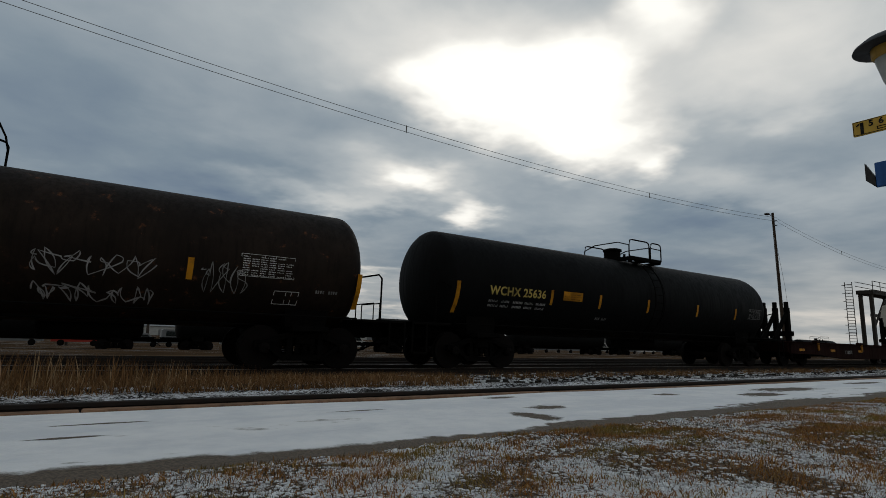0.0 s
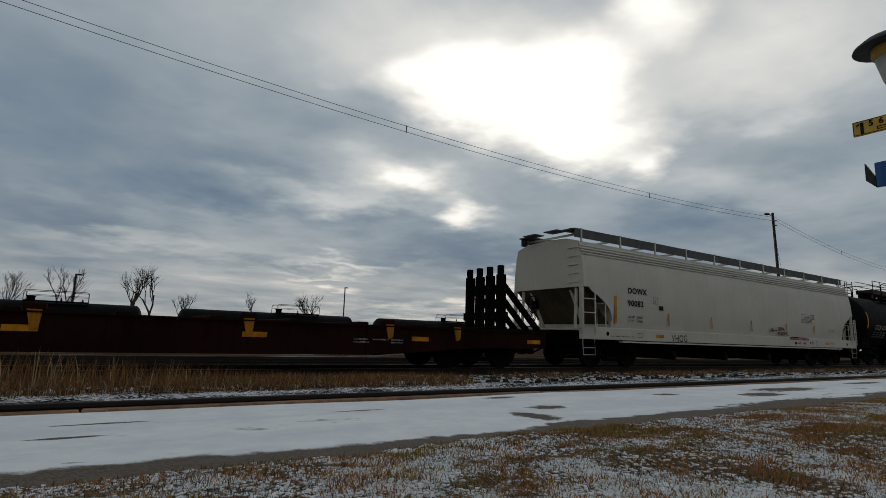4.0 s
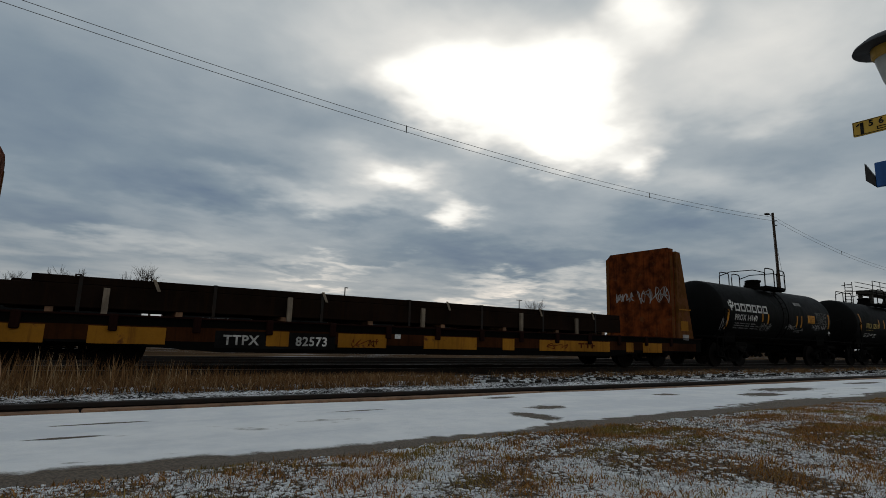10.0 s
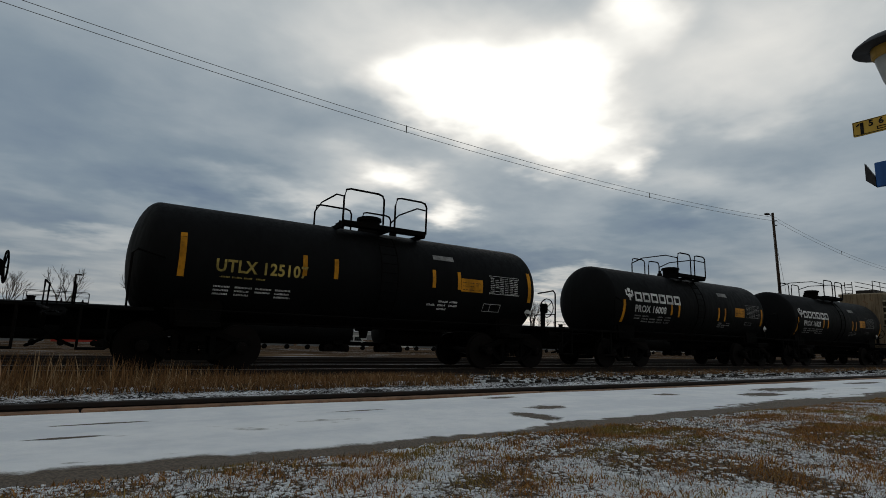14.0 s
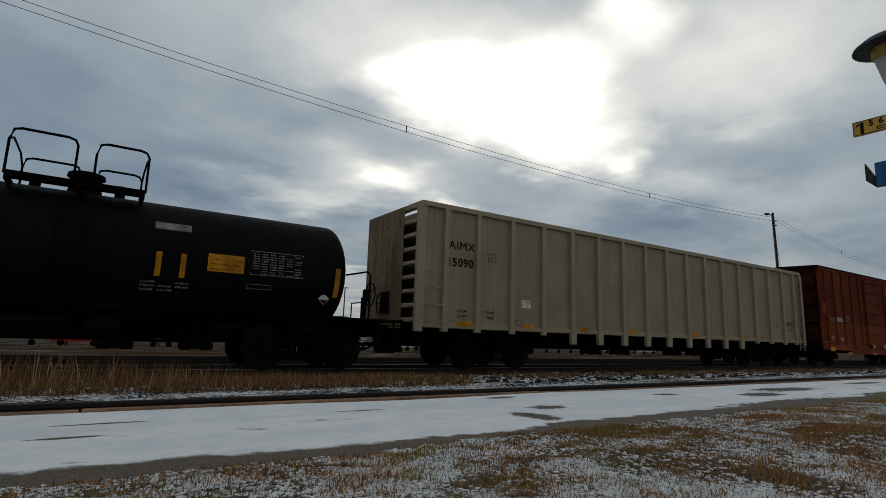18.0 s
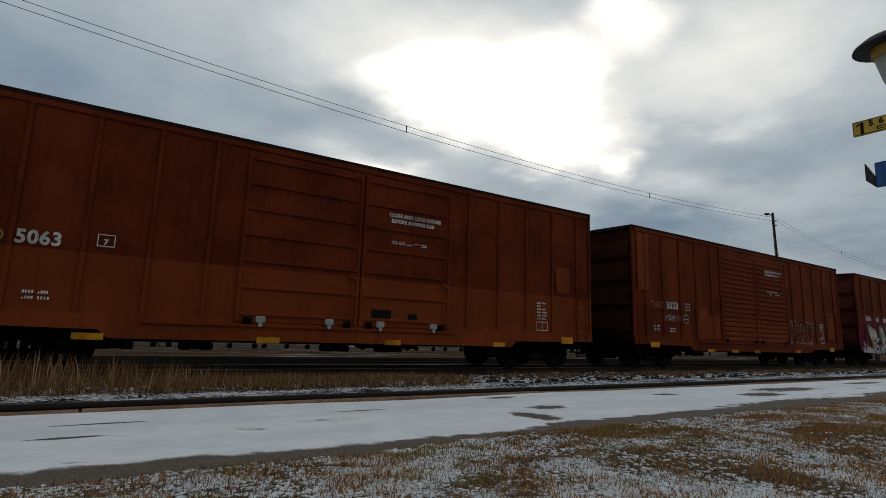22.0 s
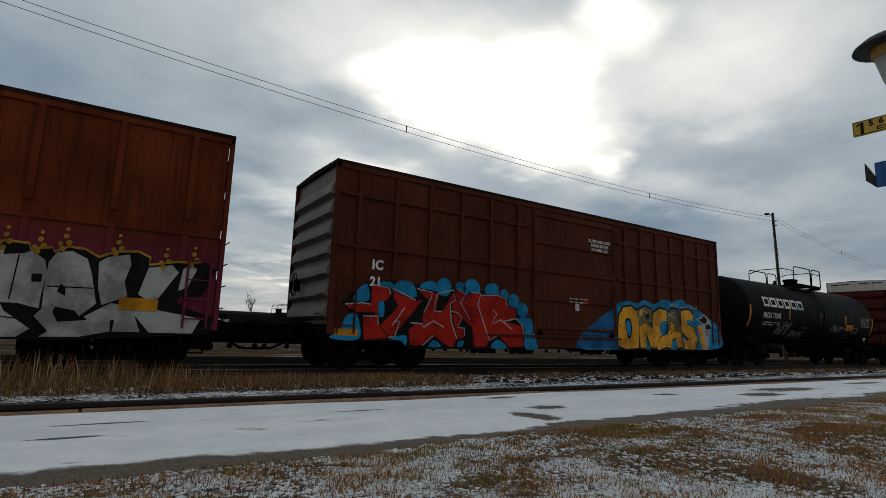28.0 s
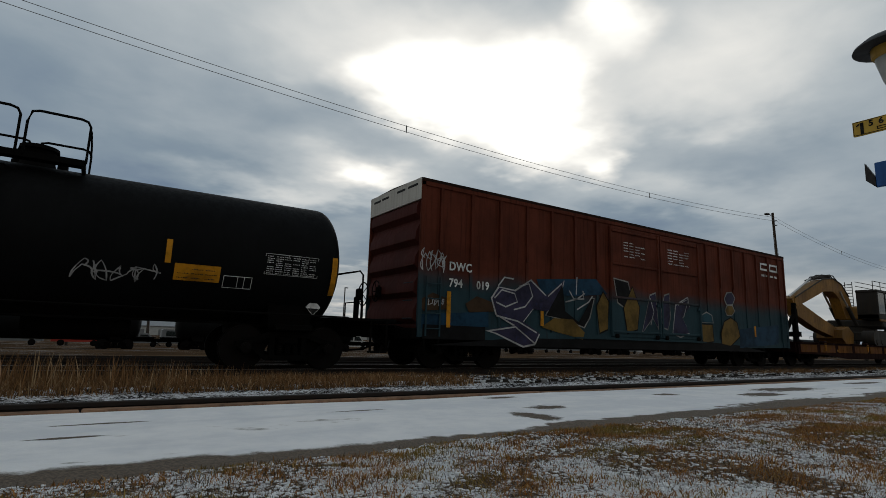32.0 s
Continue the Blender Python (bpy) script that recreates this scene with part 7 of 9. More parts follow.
# silver letters with tan backs, far half
form = [(-7.56, 0.74), (-7.34, 0.96), (-7.23, 1.13), (-7.11, 1.13), (-6.86, 0.95), (-6.15, 0.80), (-5.75, 0.63), (-7.56, 0.68)]
silver_letter(form, 0.0040)
form = [(-6.61, 1.91), (-6.40, 1.96), (-5.78, 1.80), (-5.57, 1.52), (-5.68, 1.39), (-5.36, 1.44), (-5.31, 1.32), (-5.94, 1.08), (-5.31, 1.00), (-5.30, 0.79), (-5.07, 0.66), (-5.75, 0.61), (-6.19, 0.80), (-6.15, 1.00), (-6.55, 1.52)]
silver_letter(form, 0.0052)
form = [(-5.14, 1.84), (-4.85, 2.00), (-4.56, 1.63), (-4.15, 1.00), (-3.74, 1.08), (-3.69, 0.61), (-4.05, 0.61), (-4.35, 0.96), (-4.60, 0.95), (-4.83, 0.63), (-5.21, 0.66), (-5.26, 0.90), (-4.84, 1.05), (-5.08, 1.39)]
silver_letter(form, 0.0064)
form = [(-4.31, 1.97), (-4.06, 1.91), (-3.54, 1.57), (-3.05, 1.56), (-3.00, 1.41), (-3.64, 1.35), (-3.59, 1.13), (-3.00, 1.11), (-2.89, 0.89), (-3.06, 0.59), (-3.64, 0.58), (-3.85, 1.08), (-4.21, 1.65)]
silver_letter(form, 0.0076)
form = [(-2.77, 1.80), (-2.43, 1.92), (-1.96, 1.85), (-1.73, 1.59), (-1.85, 1.42), (-2.32, 1.40), (-1.86, 1.15), (-1.68, 0.88), (-1.98, 0.68), (-2.78, 0.59), (-2.89, 0.81), (-2.21, 0.83), (-2.78, 1.19), (-2.83, 1.57)]
silver_letter(form, 0.0088)
form = [(-1.36, 1.85), (-1.04, 1.94), (-0.54, 1.69), (-0.41, 1.44), (-0.75, 1.19), (-0.10, 1.08), (0.16, 0.88), (-0.38, 0.63), (-1.63, 0.61), (-1.68, 0.84), (-0.88, 0.90), (-1.37, 1.24), (-1.49, 1.56)]
silver_letter(form, 0.0100)
patch(car_cna, [(-6.08, 1.31), (-5.86, 1.34), (-5.78, 1.24), (-6.03, 1.18)], SPRAYBLACK, 0.0145, "letter_slit", False)
patch(car_cna, [(-4.60, 1.27), (-4.45, 1.31), (-4.40, 1.10), (-4.63, 1.13)], SPRAYBLACK, 0.0145, "letter_slit", False)
patch(car_cna, [(-3.69, 1.31), (-3.05, 1.37), (-3.00, 1.25), (-3.64, 1.15)], SPRAYBLACK, 0.0145, "letter_slit", False)
patch(car_cna, [(-5.85, 0.91), (-5.60, 0.92), (-5.59, 0.81), (-5.84, 0.80)], SPRAYBLACK, 0.0145, "letter_slit", False)
bars(car_cna, -0.85, -0.2, 2.25, 2.88, 7, 2, WHITE, flush(-1.66), "small_print", 0.3, 73)
plate(car_cna, "reflective_strip", 6.14, 6.75, 1.06, 1.27, flush(-1.6125), YELLOW)
frame_mark(car_cna, 4.07, 4.44, 1.33, 1.52, SPRAYBLACK, flush(-1.6085), 0.02, (4.25,))
plate(car_cna, "reflective_strip", -6.35, -6.2, 1.1, 1.4, flush(-1.612), YELLOW)
part("side_girt", Geo().box(-7.7, -1.5, -1.60, -1.566, 2.68, 2.74), REDCNA, car_cna)
part("side_girt", Geo().box(1.65, 7.7, -1.60, -1.566, 2.46, 2.52), REDCNA, car_cna)

# red, blue and yellow piece
lettering(car_ic, "IC", -6.74, 2.21, 0.21, WHITE, s, 0.012)
lettering(car_ic, "21", -6.77, 1.84, 0.2, WHITE, flush(-1.597), 0.012)
patch(car_ic, [(-7.38, 1.42), (-6.81, 1.89), (-6.18, 1.98), (-5.45, 1.93), (-4.90, 1.88), (-4.33, 1.97), (-3.60, 1.93), (-2.70, 1.84), (-2.29, 1.57), (-2.01, 1.24), (-1.94, 0.55), (-5.69, 0.50), (-5.75, 0.67), (-6.92, 0.64), (-7.00, 1.20)], SPRAYBLACK, 0.002, "spray_cloud", False, 0.04)
for pts in [[(-7.16, 1.50), (-7.03, 1.75), (-6.83, 1.85), (-6.78, 1.52)],
        [(-6.56, 1.85), (-6.52, 1.93), (-6.22, 1.95), (-6.17, 1.81)],
        [(-6.16, 1.77), (-6.02, 1.99), (-5.66, 1.98), (-5.54, 1.66)],
        [(-5.42, 1.89), (-5.29, 2.03), (-5.01, 2.04), (-4.90, 1.84)],
        [(-2.36, 1.30), (-1.80, 1.30), (-1.69, 0.85), (-1.59, 0.56), (-2.04, 0.55), (-2.08, 1.09)],
        [(-7.65, 0.68), (-7.43, 0.86), (-7.29, 1.15), (-7.04, 1.18), (-6.97, 0.68)],
        [(-6.52, 1.49), (-6.39, 1.50), (-6.38, 1.19), (-6.50, 1.20)],
        [(-5.99, 1.29), (-5.82, 1.41), (-5.88, 1.13), (-6.09, 0.78), (-6.13, 1.03)],
        [(-6.23, 0.70), (-5.78, 0.78), (-5.77, 0.55), (-5.91, 0.66)],
        [(-5.14, 0.54), (-4.99, 0.70), (-4.79, 0.55)],
        [(-4.29, 0.56), (-4.27, 0.67), (-4.11, 0.70), (-4.14, 0.57)],
        [(-3.23, 0.54), (-3.01, 0.75), (-2.68, 0.55)]]:
    patch(car_ic, pts, SPRAYCYAN, 0.004, "spray_cloud")
for x, z, r in [(-4.74, 1.95, 0.17), (-4.24, 1.97, 0.12), (-3.88, 1.96, 0.20), (-3.22, 1.95, 0.18), (-2.80, 1.88, 0.12), (-2.46, 1.75, 0.15), (-2.15, 1.53, 0.15)]:
    patch(car_ic, [(x + 1.3 * r * math.cos(k * 0.785), z + 1.3 * r * math.sin(k * 0.785)) for k in range(8)], SPRAYCYAN, 0.0035, "spray_cloud")
for pts in [[(-6.71, 1.84), (-6.27, 1.83), (-6.21, 1.70), (-6.33, 1.53), (-6.54, 1.51), (-6.54, 1.18), (-6.49, 0.98), (-6.23, 0.72), (-6.85, 0.66), (-6.90, 1.16), (-6.60, 1.20), (-6.60, 1.26), (-7.09, 1.24), (-7.33, 1.38), (-6.71, 1.44)],
        [(-6.16, 1.75), (-5.54, 1.57), (-5.35, 1.61), (-5.92, 0.96), (-6.18, 0.72), (-6.47, 0.98), (-6.14, 1.28), (-6.00, 1.44), (-6.13, 1.60)],
        [(-5.52, 1.86), (-5.09, 1.82), (-4.89, 1.75), (-4.96, 1.34), (-4.77, 1.37), (-4.47, 1.84), (-4.42, 1.66), (-4.53, 1.57), (-4.50, 1.14), (-4.32, 0.74), (-4.42, 0.55), (-4.57, 0.56), (-5.02, 0.80), (-5.31, 0.57), (-5.65, 0.56), (-5.71, 0.90), (-5.51, 1.06), (-5.30, 1.02), (-5.34, 1.24), (-5.13, 1.58), (-5.33, 1.70)],
        [(-4.46, 1.62), (-4.34, 1.92), (-4.07, 1.82), (-4.20, 1.61), (-3.97, 1.85), (-3.60, 1.88), (-3.68, 1.57), (-3.55, 1.29), (-3.29, 0.72), (-3.38, 0.57), (-3.78, 0.56), (-3.85, 1.03), (-4.13, 1.20), (-4.28, 1.35), (-4.50, 1.39)],
        [(-4.48, 1.32), (-4.28, 1.34), (-4.19, 1.22), (-4.30, 1.01), (-4.11, 0.99), (-4.10, 0.79), (-4.29, 0.72)],
        [(-3.65, 1.57), (-3.57, 1.83), (-3.03, 1.87), (-2.76, 1.79), (-2.69, 1.62), (-2.39, 1.54), (-2.39, 1.32), (-2.79, 1.21), (-2.15, 1.11), (-2.11, 0.59), (-2.62, 0.58), (-3.01, 0.87), (-3.29, 0.72), (-3.52, 1.22)]]:
    patch(car_ic, pts, SPRAYBLACK, 0.006, smooth=False, grow=0.03, name="letter_outline")
    patch(car_ic, pts, SPRAYRED, 0.009, smooth=False, name="letter_body")
for pts in [[(-7.34, 1.40), (-6.92, 1.45), (-6.73, 1.43)],
        [(-6.69, 1.86), (-6.28, 1.82), (-6.22, 1.69)],
        [(-6.90, 1.17), (-6.53, 1.18), (-6.51, 1.00)],
        [(-6.17, 1.81), (-5.54, 1.59)],
        [(-5.52, 1.86), (-5.09, 1.80), (-5.11, 1.67), (-5.31, 1.32)],
        [(-4.92, 1.79), (-5.00, 1.56), (-5.02, 1.36), (-4.79, 1.37)],
        [(-4.89, 1.79), (-4.45, 1.90), (-4.40, 1.66), (-4.55, 1.56), (-4.50, 1.14), (-4.32, 0.74)],
        [(-4.34, 1.93), (-4.07, 1.82), (-4.23, 1.61), (-3.95, 1.23)],
        [(-4.51, 1.39), (-4.28, 1.35), (-4.19, 1.22), (-4.30, 1.01), (-4.09, 1.00), (-4.08, 0.81)],
        [(-3.91, 1.88), (-3.59, 1.88), (-3.68, 1.57), (-3.55, 1.29), (-3.29, 0.72), (-2.98, 0.87)],
        [(-3.57, 1.83), (-3.03, 1.87), (-2.76, 1.79), (-2.69, 1.62)],
        [(-3.18, 1.48), (-3.05, 1.39), (-3.24, 1.12), (-2.92, 1.25), (-2.52, 1.02)],
        [(-2.82, 1.21), (-2.39, 1.30), (-2.15, 1.13), (-2.08, 0.82)],
        [(-5.84, 1.40), (-6.15, 0.99)],
        [(-5.67, 1.07), (-5.35, 1.06), (-5.30, 0.98), (-5.03, 1.14), (-4.72, 1.00)],
        [(-5.31, 0.57), (-5.02, 0.79)],
        [(-6.05, 1.08), (-5.95, 1.09), (-6.08, 0.74), (-6.23, 0.73)]]:
    line_mark(car_ic, pts, SPRAYWHITE, 0.0125)
cloud = [(0.1, 0.58), (0.5, 1.15), (1.0, 1.5), (1.6, 1.85), (2.3, 2.05), (2.8, 2.0), (3.2, 2.13), (3.7, 2.02), (4.2, 2.2), (4.8, 2.18), (5.3, 2.27), (5.8, 2.12), (6.3, 1.95), (6.8, 1.75), (7.3, 1.55), (7.58, 1.35), (7.60, 0.70), (5.0, 0.6), (2.5, 0.58)]
patch(car_ic, cloud, SPRAYCYAN, 0.002, "spray_cloud")
patch(car_ic, [(0.1, 0.95), (0.5, 1.2), (1.0, 1.5), (1.72, 1.85), (1.72, 0.95)], SPRAYBLUE, 0.030, "spray_shape", False)
patch(car_ic, [(-0.1, 0.58), (0.1, 0.93), (1.75, 0.93), (1.75, 0.58)], SPRAYBLUE, 0.006, "spray_shape", False)
form = [(1.88, 1.59), (2.09, 1.83), (2.48, 1.89), (2.78, 1.74), (2.88, 1.23), (2.82, 0.63), (2.20, 0.59), (1.82, 0.67), (1.83, 1.19)]
patch(car_ic, form, SPRAYBLACK, 0.0085, "letter_outline", False, 0.06)
patch(car_ic, form, SPRAYAMBER, 0.0125, "letter_body", False)
form = [(2.81, 1.79), (3.19, 1.93), (3.56, 1.84), (3.62, 1.51), (3.42, 1.35), (3.61, 0.98), (3.74, 0.62), (3.45, 0.63), (3.24, 1.11), (3.23, 0.61), (2.90, 0.63)]
patch(car_ic, form, SPRAYBLACK, 0.0093, "letter_outline", False, 0.06)
patch(car_ic, form, SPRAYOLIVE, 0.0128, "letter_body", False)
form = [(3.65, 1.75), (4.00, 1.90), (4.35, 1.85), (4.39, 1.52), (4.05, 1.48), (3.93, 1.26), (4.06, 1.01), (4.37, 1.08), (4.43, 0.71), (3.84, 0.57), (3.61, 0.79), (3.57, 1.36)]
patch(car_ic, form, SPRAYBLACK, 0.0101, "letter_outline", False, 0.06)
patch(car_ic, form, SPRAYAMBER, 0.0131, "letter_body", False)
form = [(4.42, 1.75), (4.66, 1.94), (5.01, 1.89), (5.15, 1.33), (5.23, 0.68), (4.91, 0.64), (4.85, 0.97), (4.64, 0.91), (4.55, 0.62), (4.31, 0.66), (4.41, 1.20)]
patch(car_ic, form, SPRAYBLACK, 0.0109, "letter_outline", False, 0.06)
patch(car_ic, form, SPRAYOLIVE, 0.0134, "letter_body", False)
form = [(5.17, 1.88), (5.65, 1.95), (5.94, 1.79), (5.90, 1.58), (5.55, 1.61), (5.55, 1.46), (5.95, 1.32), (6.14, 0.96), (5.95, 0.62), (5.33, 0.63), (5.27, 0.88), (5.65, 0.94), (5.20, 1.18)]
patch(car_ic, form, SPRAYBLACK, 0.0117, "letter_outline", False, 0.06)
patch(car_ic, form, SPRAYAMBER, 0.0137, "letter_body", False)
patch(car_ic, [(2.17, 1.40), (2.29, 1.52), (2.46, 1.44), (2.51, 1.20), (2.43, 0.94), (2.28, 0.95)], SPRAYBLACK, 0.0145, "letter_slit")
patch(car_ic, [(2.21, 1.37), (2.31, 1.45), (2.41, 1.40), (2.45, 1.20), (2.40, 1.00), (2.30, 1.01)], SPRAYCYAN, 0.0150, "letter_slit")
patch(car_ic, [(3.19, 1.70), (3.41, 1.70), (3.42, 1.56), (3.22, 1.51)], SPRAYBLACK, 0.0145, "letter_slit", False)
patch(car_ic, [(2.88, 1.28), (3.20, 1.39), (3.57, 1.25), (3.72, 0.65), (3.45, 0.67), (3.21, 1.14), (3.21, 0.64), (2.92, 0.65)], SPRAYAMBER, 0.0150, "spray_shape", False)
patch(car_ic, [(4.41, 1.15), (4.63, 1.29), (5.15, 1.13), (5.22, 0.71), (4.94, 0.67), (4.85, 1.02), (4.64, 0.93), (4.54, 0.66), (4.33, 0.69)], SPRAYAMBER, 0.0150, "spray_shape", False)


def star(x, z, r, material, proud):
    patch(car_ic, [(x + (r if k % 2 else 0.42 * r) * math.sin(k * math.pi / 5 + 0.35), z + (r if k % 2 else 0.42 * r) * math.cos(k * math.pi / 5 + 0.35)) for k in range(10)], material, proud, "spray_star", False)


star(4.66, 1.33, 0.27, SPRAYBLACK, 0.0155)
star(4.66, 1.33, 0.20, SPRAYAMBER, 0.0165)
star(2.98, 1.72, 0.14, SPRAYAMBER, 0.0165)
star(5.32, 0.92, 0.15, SPRAYWHITE, 0.0165)
line_mark(car_ic, [(2.85, 1.6), (3.02, 1.83), (3.3, 1.72)], SPRAYWHITE, 0.0175)
line_mark(car_ic, [(4.3, 1.62), (4.62, 1.78), (4.86, 1.80)], SPRAYWHITE, 0.0175)
line_mark(car_ic, [(4.36, 1.82), (4.58, 1.7), (4.9, 1.62)], SPRAYWHITE, 0.0178)
line_mark(car_ic, [(4.32, 1.2), (4.2, 1.05), (3.95, 1.0), (3.85, 0.8)], SPRAYBLACK, 0.0178)
line_mark(car_ic, [(5.6, 0.66), (5.72, 0.95), (5.9, 1.05)], SPRAYBLACK, 0.0178)
rng = random.Random(9)
for k in range(40):
    x, z = rng.uniform(1.9, 6.0), rng.uniform(0.75, 1.8)
    r = rng.uniform(0.015, 0.04)
    patch(car_ic, [(x - r, z), (x, z - r), (x + r, z), (x, z + r)], rng.choice((SPRAYOCHRE, SPRAYOLIVE, SPRAYWHITE)), 0.017 + 0.0003 * k, "spray_dot", False)
patch(car_ic, [(6.16, 1.45), (7.06, 1.48), (6.92, 1.10), (6.76, 0.62), (6.38, 0.62), (6.26, 1.0)], SPRAYWHITE, 0.006, "spray_shape", False)
patch(car_ic, [(6.18, 1.44), (6.42, 1.42), (6.66, 0.66), (6.42, 0.66)], SPRAYAMBER, 0.009, "spray_shape", False)
patch(car_ic, [(6.14, 1.66), (6.40, 1.72), (6.62, 1.84), (6.88, 1.72), (7.08, 1.46), (6.72, 1.44), (6.46, 1.50)], SPRAYWHITE, 0.0095, "spray_outline", False)
patch(car_ic, [(6.24, 1.65), (6.42, 1.67), (6.62, 1.79), (6.80, 1.66), (6.74, 1.50), (6.48, 1.53)], SPRAYBLACK, 0.0105, "spray_shape", False)
patch(car_ic, [(6.66, 1.46), (6.92, 1.52), (7.04, 1.36), (6.72, 1.30)], SPRAYBLACK, 0.0115, "spray_shape", False)
line_mark(car_ic, [(6.7, 1.22), (6.98, 1.26)], SPRAYBLACK, 0.0125)
line_mark(car_ic, [(6.72, 1.12), (6.92, 1.14)], SPRAYBLACK, 0.0125)
line_mark(car_ic, [(6.84, 1.1), (6.82, 0.78)], SPRAYWHITE, 0.0135)
for k, words in enumerate(("CLOSE AND LOCK", "DOOR BEFORE", "MOVING CAR")):
    lettering(car_ic, words, 0.97, 3.68 - 0.13 * k, 0.085, WHITE, flush(-1.66), 0.004, 0.95, centre=True)
bars(car_ic, -0.4, 0.45, 1.84, 2.04, 2, 4, WHITE, flush(-1.66), "small_print", 0.4, 84)
plate(car_ic, "white_panel", -0.15, 0.02, 1.62, 1.82, flush(-1.66), WHITE)
plate(car_ic, "red_panel", 0.3, 0.42, 1.84, 1.96, flush(-1.67), SPRAYRED)
bars(car_ic, 4.6, 6.3, 2.0, 2.12, 2, 6, WHITE, s, "small_print", 0.4, 85)
plate(car_ic, "reflective_strip", -7.55, -7.0, 0.74, 0.88, flush(-1.6), YELLOW)
plate(car_ic, "reflective_strip", -1.62, -1.5, 1.1, 1.5, flush(-1.602), YELLOW)
for z in (3.78, 2.64, 1.5):
    y0 = -1.625 if z > 2.2 else -1.5935
    part("side_girt", Geo().box(-7.6, -1.85, y0, -1.566, z, z + 0.07), MAROON, car_ic)
    part("side_girt", Geo().box(1.84, 7.6, y0, -1.566, z, z + 0.07), MAROON, car_ic)

# bold tank
s = round_side(1.36, 2.27)
block_word(car_p7, -5.15, -1.5, 2.40, 2.79, 6, WHITE, s, 0.095)
lettering(car_p7, "PROX 70548", -5.2, 1.95, 0.22, WHITE, s, 0.008, 0.83)
small_lines(car_p7, -5.18, -3.7, 1.66, 1.84, 2, 6, s, 90, WHITE)
scrawl(car_p7, -3.9, -2.7, 1.3, 1.88, 7, TAGWHITE, s, 91, 0.014)
scrawl(car_p7, -2.5, -1.15, 1.18, 1.54, 7, TAGWHITE, s, 92, 0.016)
scrawl(car_p7, 1.4, 2.8, 1.56, 1.9, 7, TAGWHITE, s, 93, 0.014)
small_lines(car_p7, -1.5, -1.0, 1.6, 1.72, 2, 2, s, 94)
orange_board(car_p7, 3.03, 3.86, 1.66, 1.96, s)
frame_mark(car_p7, 3.93, 4.49, 1.58, 1.81, WHITE, s, 0.012, (4.2, 4.33))
data_panel(car_p7, 4.7, 5.85, 1.9, 2.32, s, 95)
placard(car_p7, 5.91, 1.31, 0.17, round_side(1.4, 2.27))

# blue and purple piece
s = flush(-1.598)
lettering(car_dwc, "DWC", -8.38, 2.38, 0.21, WHITE, s, 0.008, 0.95)
lettering(car_dwc, "794", -8.38, 1.98, 0.20, WHITE, flush(-1.61), 0.008, 0.95)
lettering(car_dwc, "019", -7.52, 1.98, 0.20, WHITE, flush(-1.61), 0.008, 0.95)
for x in (-8.37, -5.2, -0.6, 2.3, 6.4):
    plate(car_dwc, "reflective_strip", x - 0.06, x + 0.06, 1.0 if x < -8 else 1.15, 1.86 if x < -8 else 1.55, flush(-1.612), YELLOW)
frame_mark(car_dwc, 7.16, 7.8, 3.8, 4.1, WHITE, s, 0.075, name="maker_mark")
frame_mark(car_dwc, 7.92, 8.58, 3.8, 4.1, WHITE, s, 0.075, name="maker_mark")
bars(car_dwc, 7.2, 8.6, 3.56, 3.66, 1, 4, WHITE, s, "small_print", 0.8, 96)
bars(car_dwc, -1.68, -0.52, 3.4, 3.93, 6, 4, WHITE, flush(-1.67), "small_print", 0.36, 97)
bars(car_dwc, 0.67, 2.0, 3.4, 3.96, 6, 4, WHITE, flush(-1.67), "small_print", 0.36, 98)
scrawl(car_dwc, -9.15, -8.4, 2.3, 2.85, 6, SPRAYWHITE, s, 99, 0.016)
scrawl(car_dwc, -9.0, -8.5, 1.5, 1.68, 5, SPRAYWHITE, s, 100, 0.012)
SPRAYDEEP = flat_paint("navy_spray_paint", (0.012, 0.045, 0.085), 0.55, 0.4, (0.01, 0.02, 0.04))
SPRAYOCHREDARK = flat_paint("brown_spray_paint", (0.055, 0.032, 0.018), 0.6, 0.4, (0.03, 0.02, 0.012))
patch(car_dwc, [(-8.9, 0.58), (-6.2, 0.80), (-2.4, 0.85), (2.8, 0.9), (5.2, 0.8), (7.3, 0.58)], SPRAYBLACK, 0.0015, "spray_shape", False)
form = [(-6.98, 1.78), (-6.75, 2.07), (-6.18, 2.01), (-5.62, 2.33), (-5.06, 1.96), (-4.33, 2.43), (-4.54, 1.83), (-5.00, 1.54), (-5.54, 1.59), (-5.90, 1.24), (-5.30, 0.96), (-5.47, 0.68), (-5.89, 0.61), (-6.83, 0.92), (-7.15, 0.98), (-6.17, 1.13), (-6.82, 1.38)]
patch(car_dwc, form, SPRAYWHITE, 0.0040, "spray_outline", False, 0.05)
patch(car_dwc, form, SPRAYPURPLE, 0.0075, "spray_shape", False)
form = [(-5.03, 1.44), (-4.38, 2.32), (-4.26, 1.58), (-3.71, 1.31), (-3.14, 2.00), (-3.04, 2.01), (-3.25, 1.46), (-3.49, 1.18), (-4.27, 1.36)]
patch(car_dwc, form, SPRAYGREY, 0.0044, "spray_outline", False, 0.05)
patch(car_dwc, form, SPRAYBLACK, 0.0079, "spray_shape", False)
form = [(-5.21, 1.12), (-4.73, 1.38), (-3.95, 1.37), (-3.46, 1.02), (-3.55, 0.82), (-4.03, 0.91), (-4.73, 1.02)]
patch(car_dwc, form, SPRAYOCHRE, 0.0083, "spray_shape", False)
form = [(-2.90, 1.81), (-2.61, 2.23), (-2.37, 1.96), (-2.43, 1.16), (-2.79, 1.04)]
patch(car_dwc, form, SPRAYBLACK, 0.0040, "spray_outline", False, 0.05)
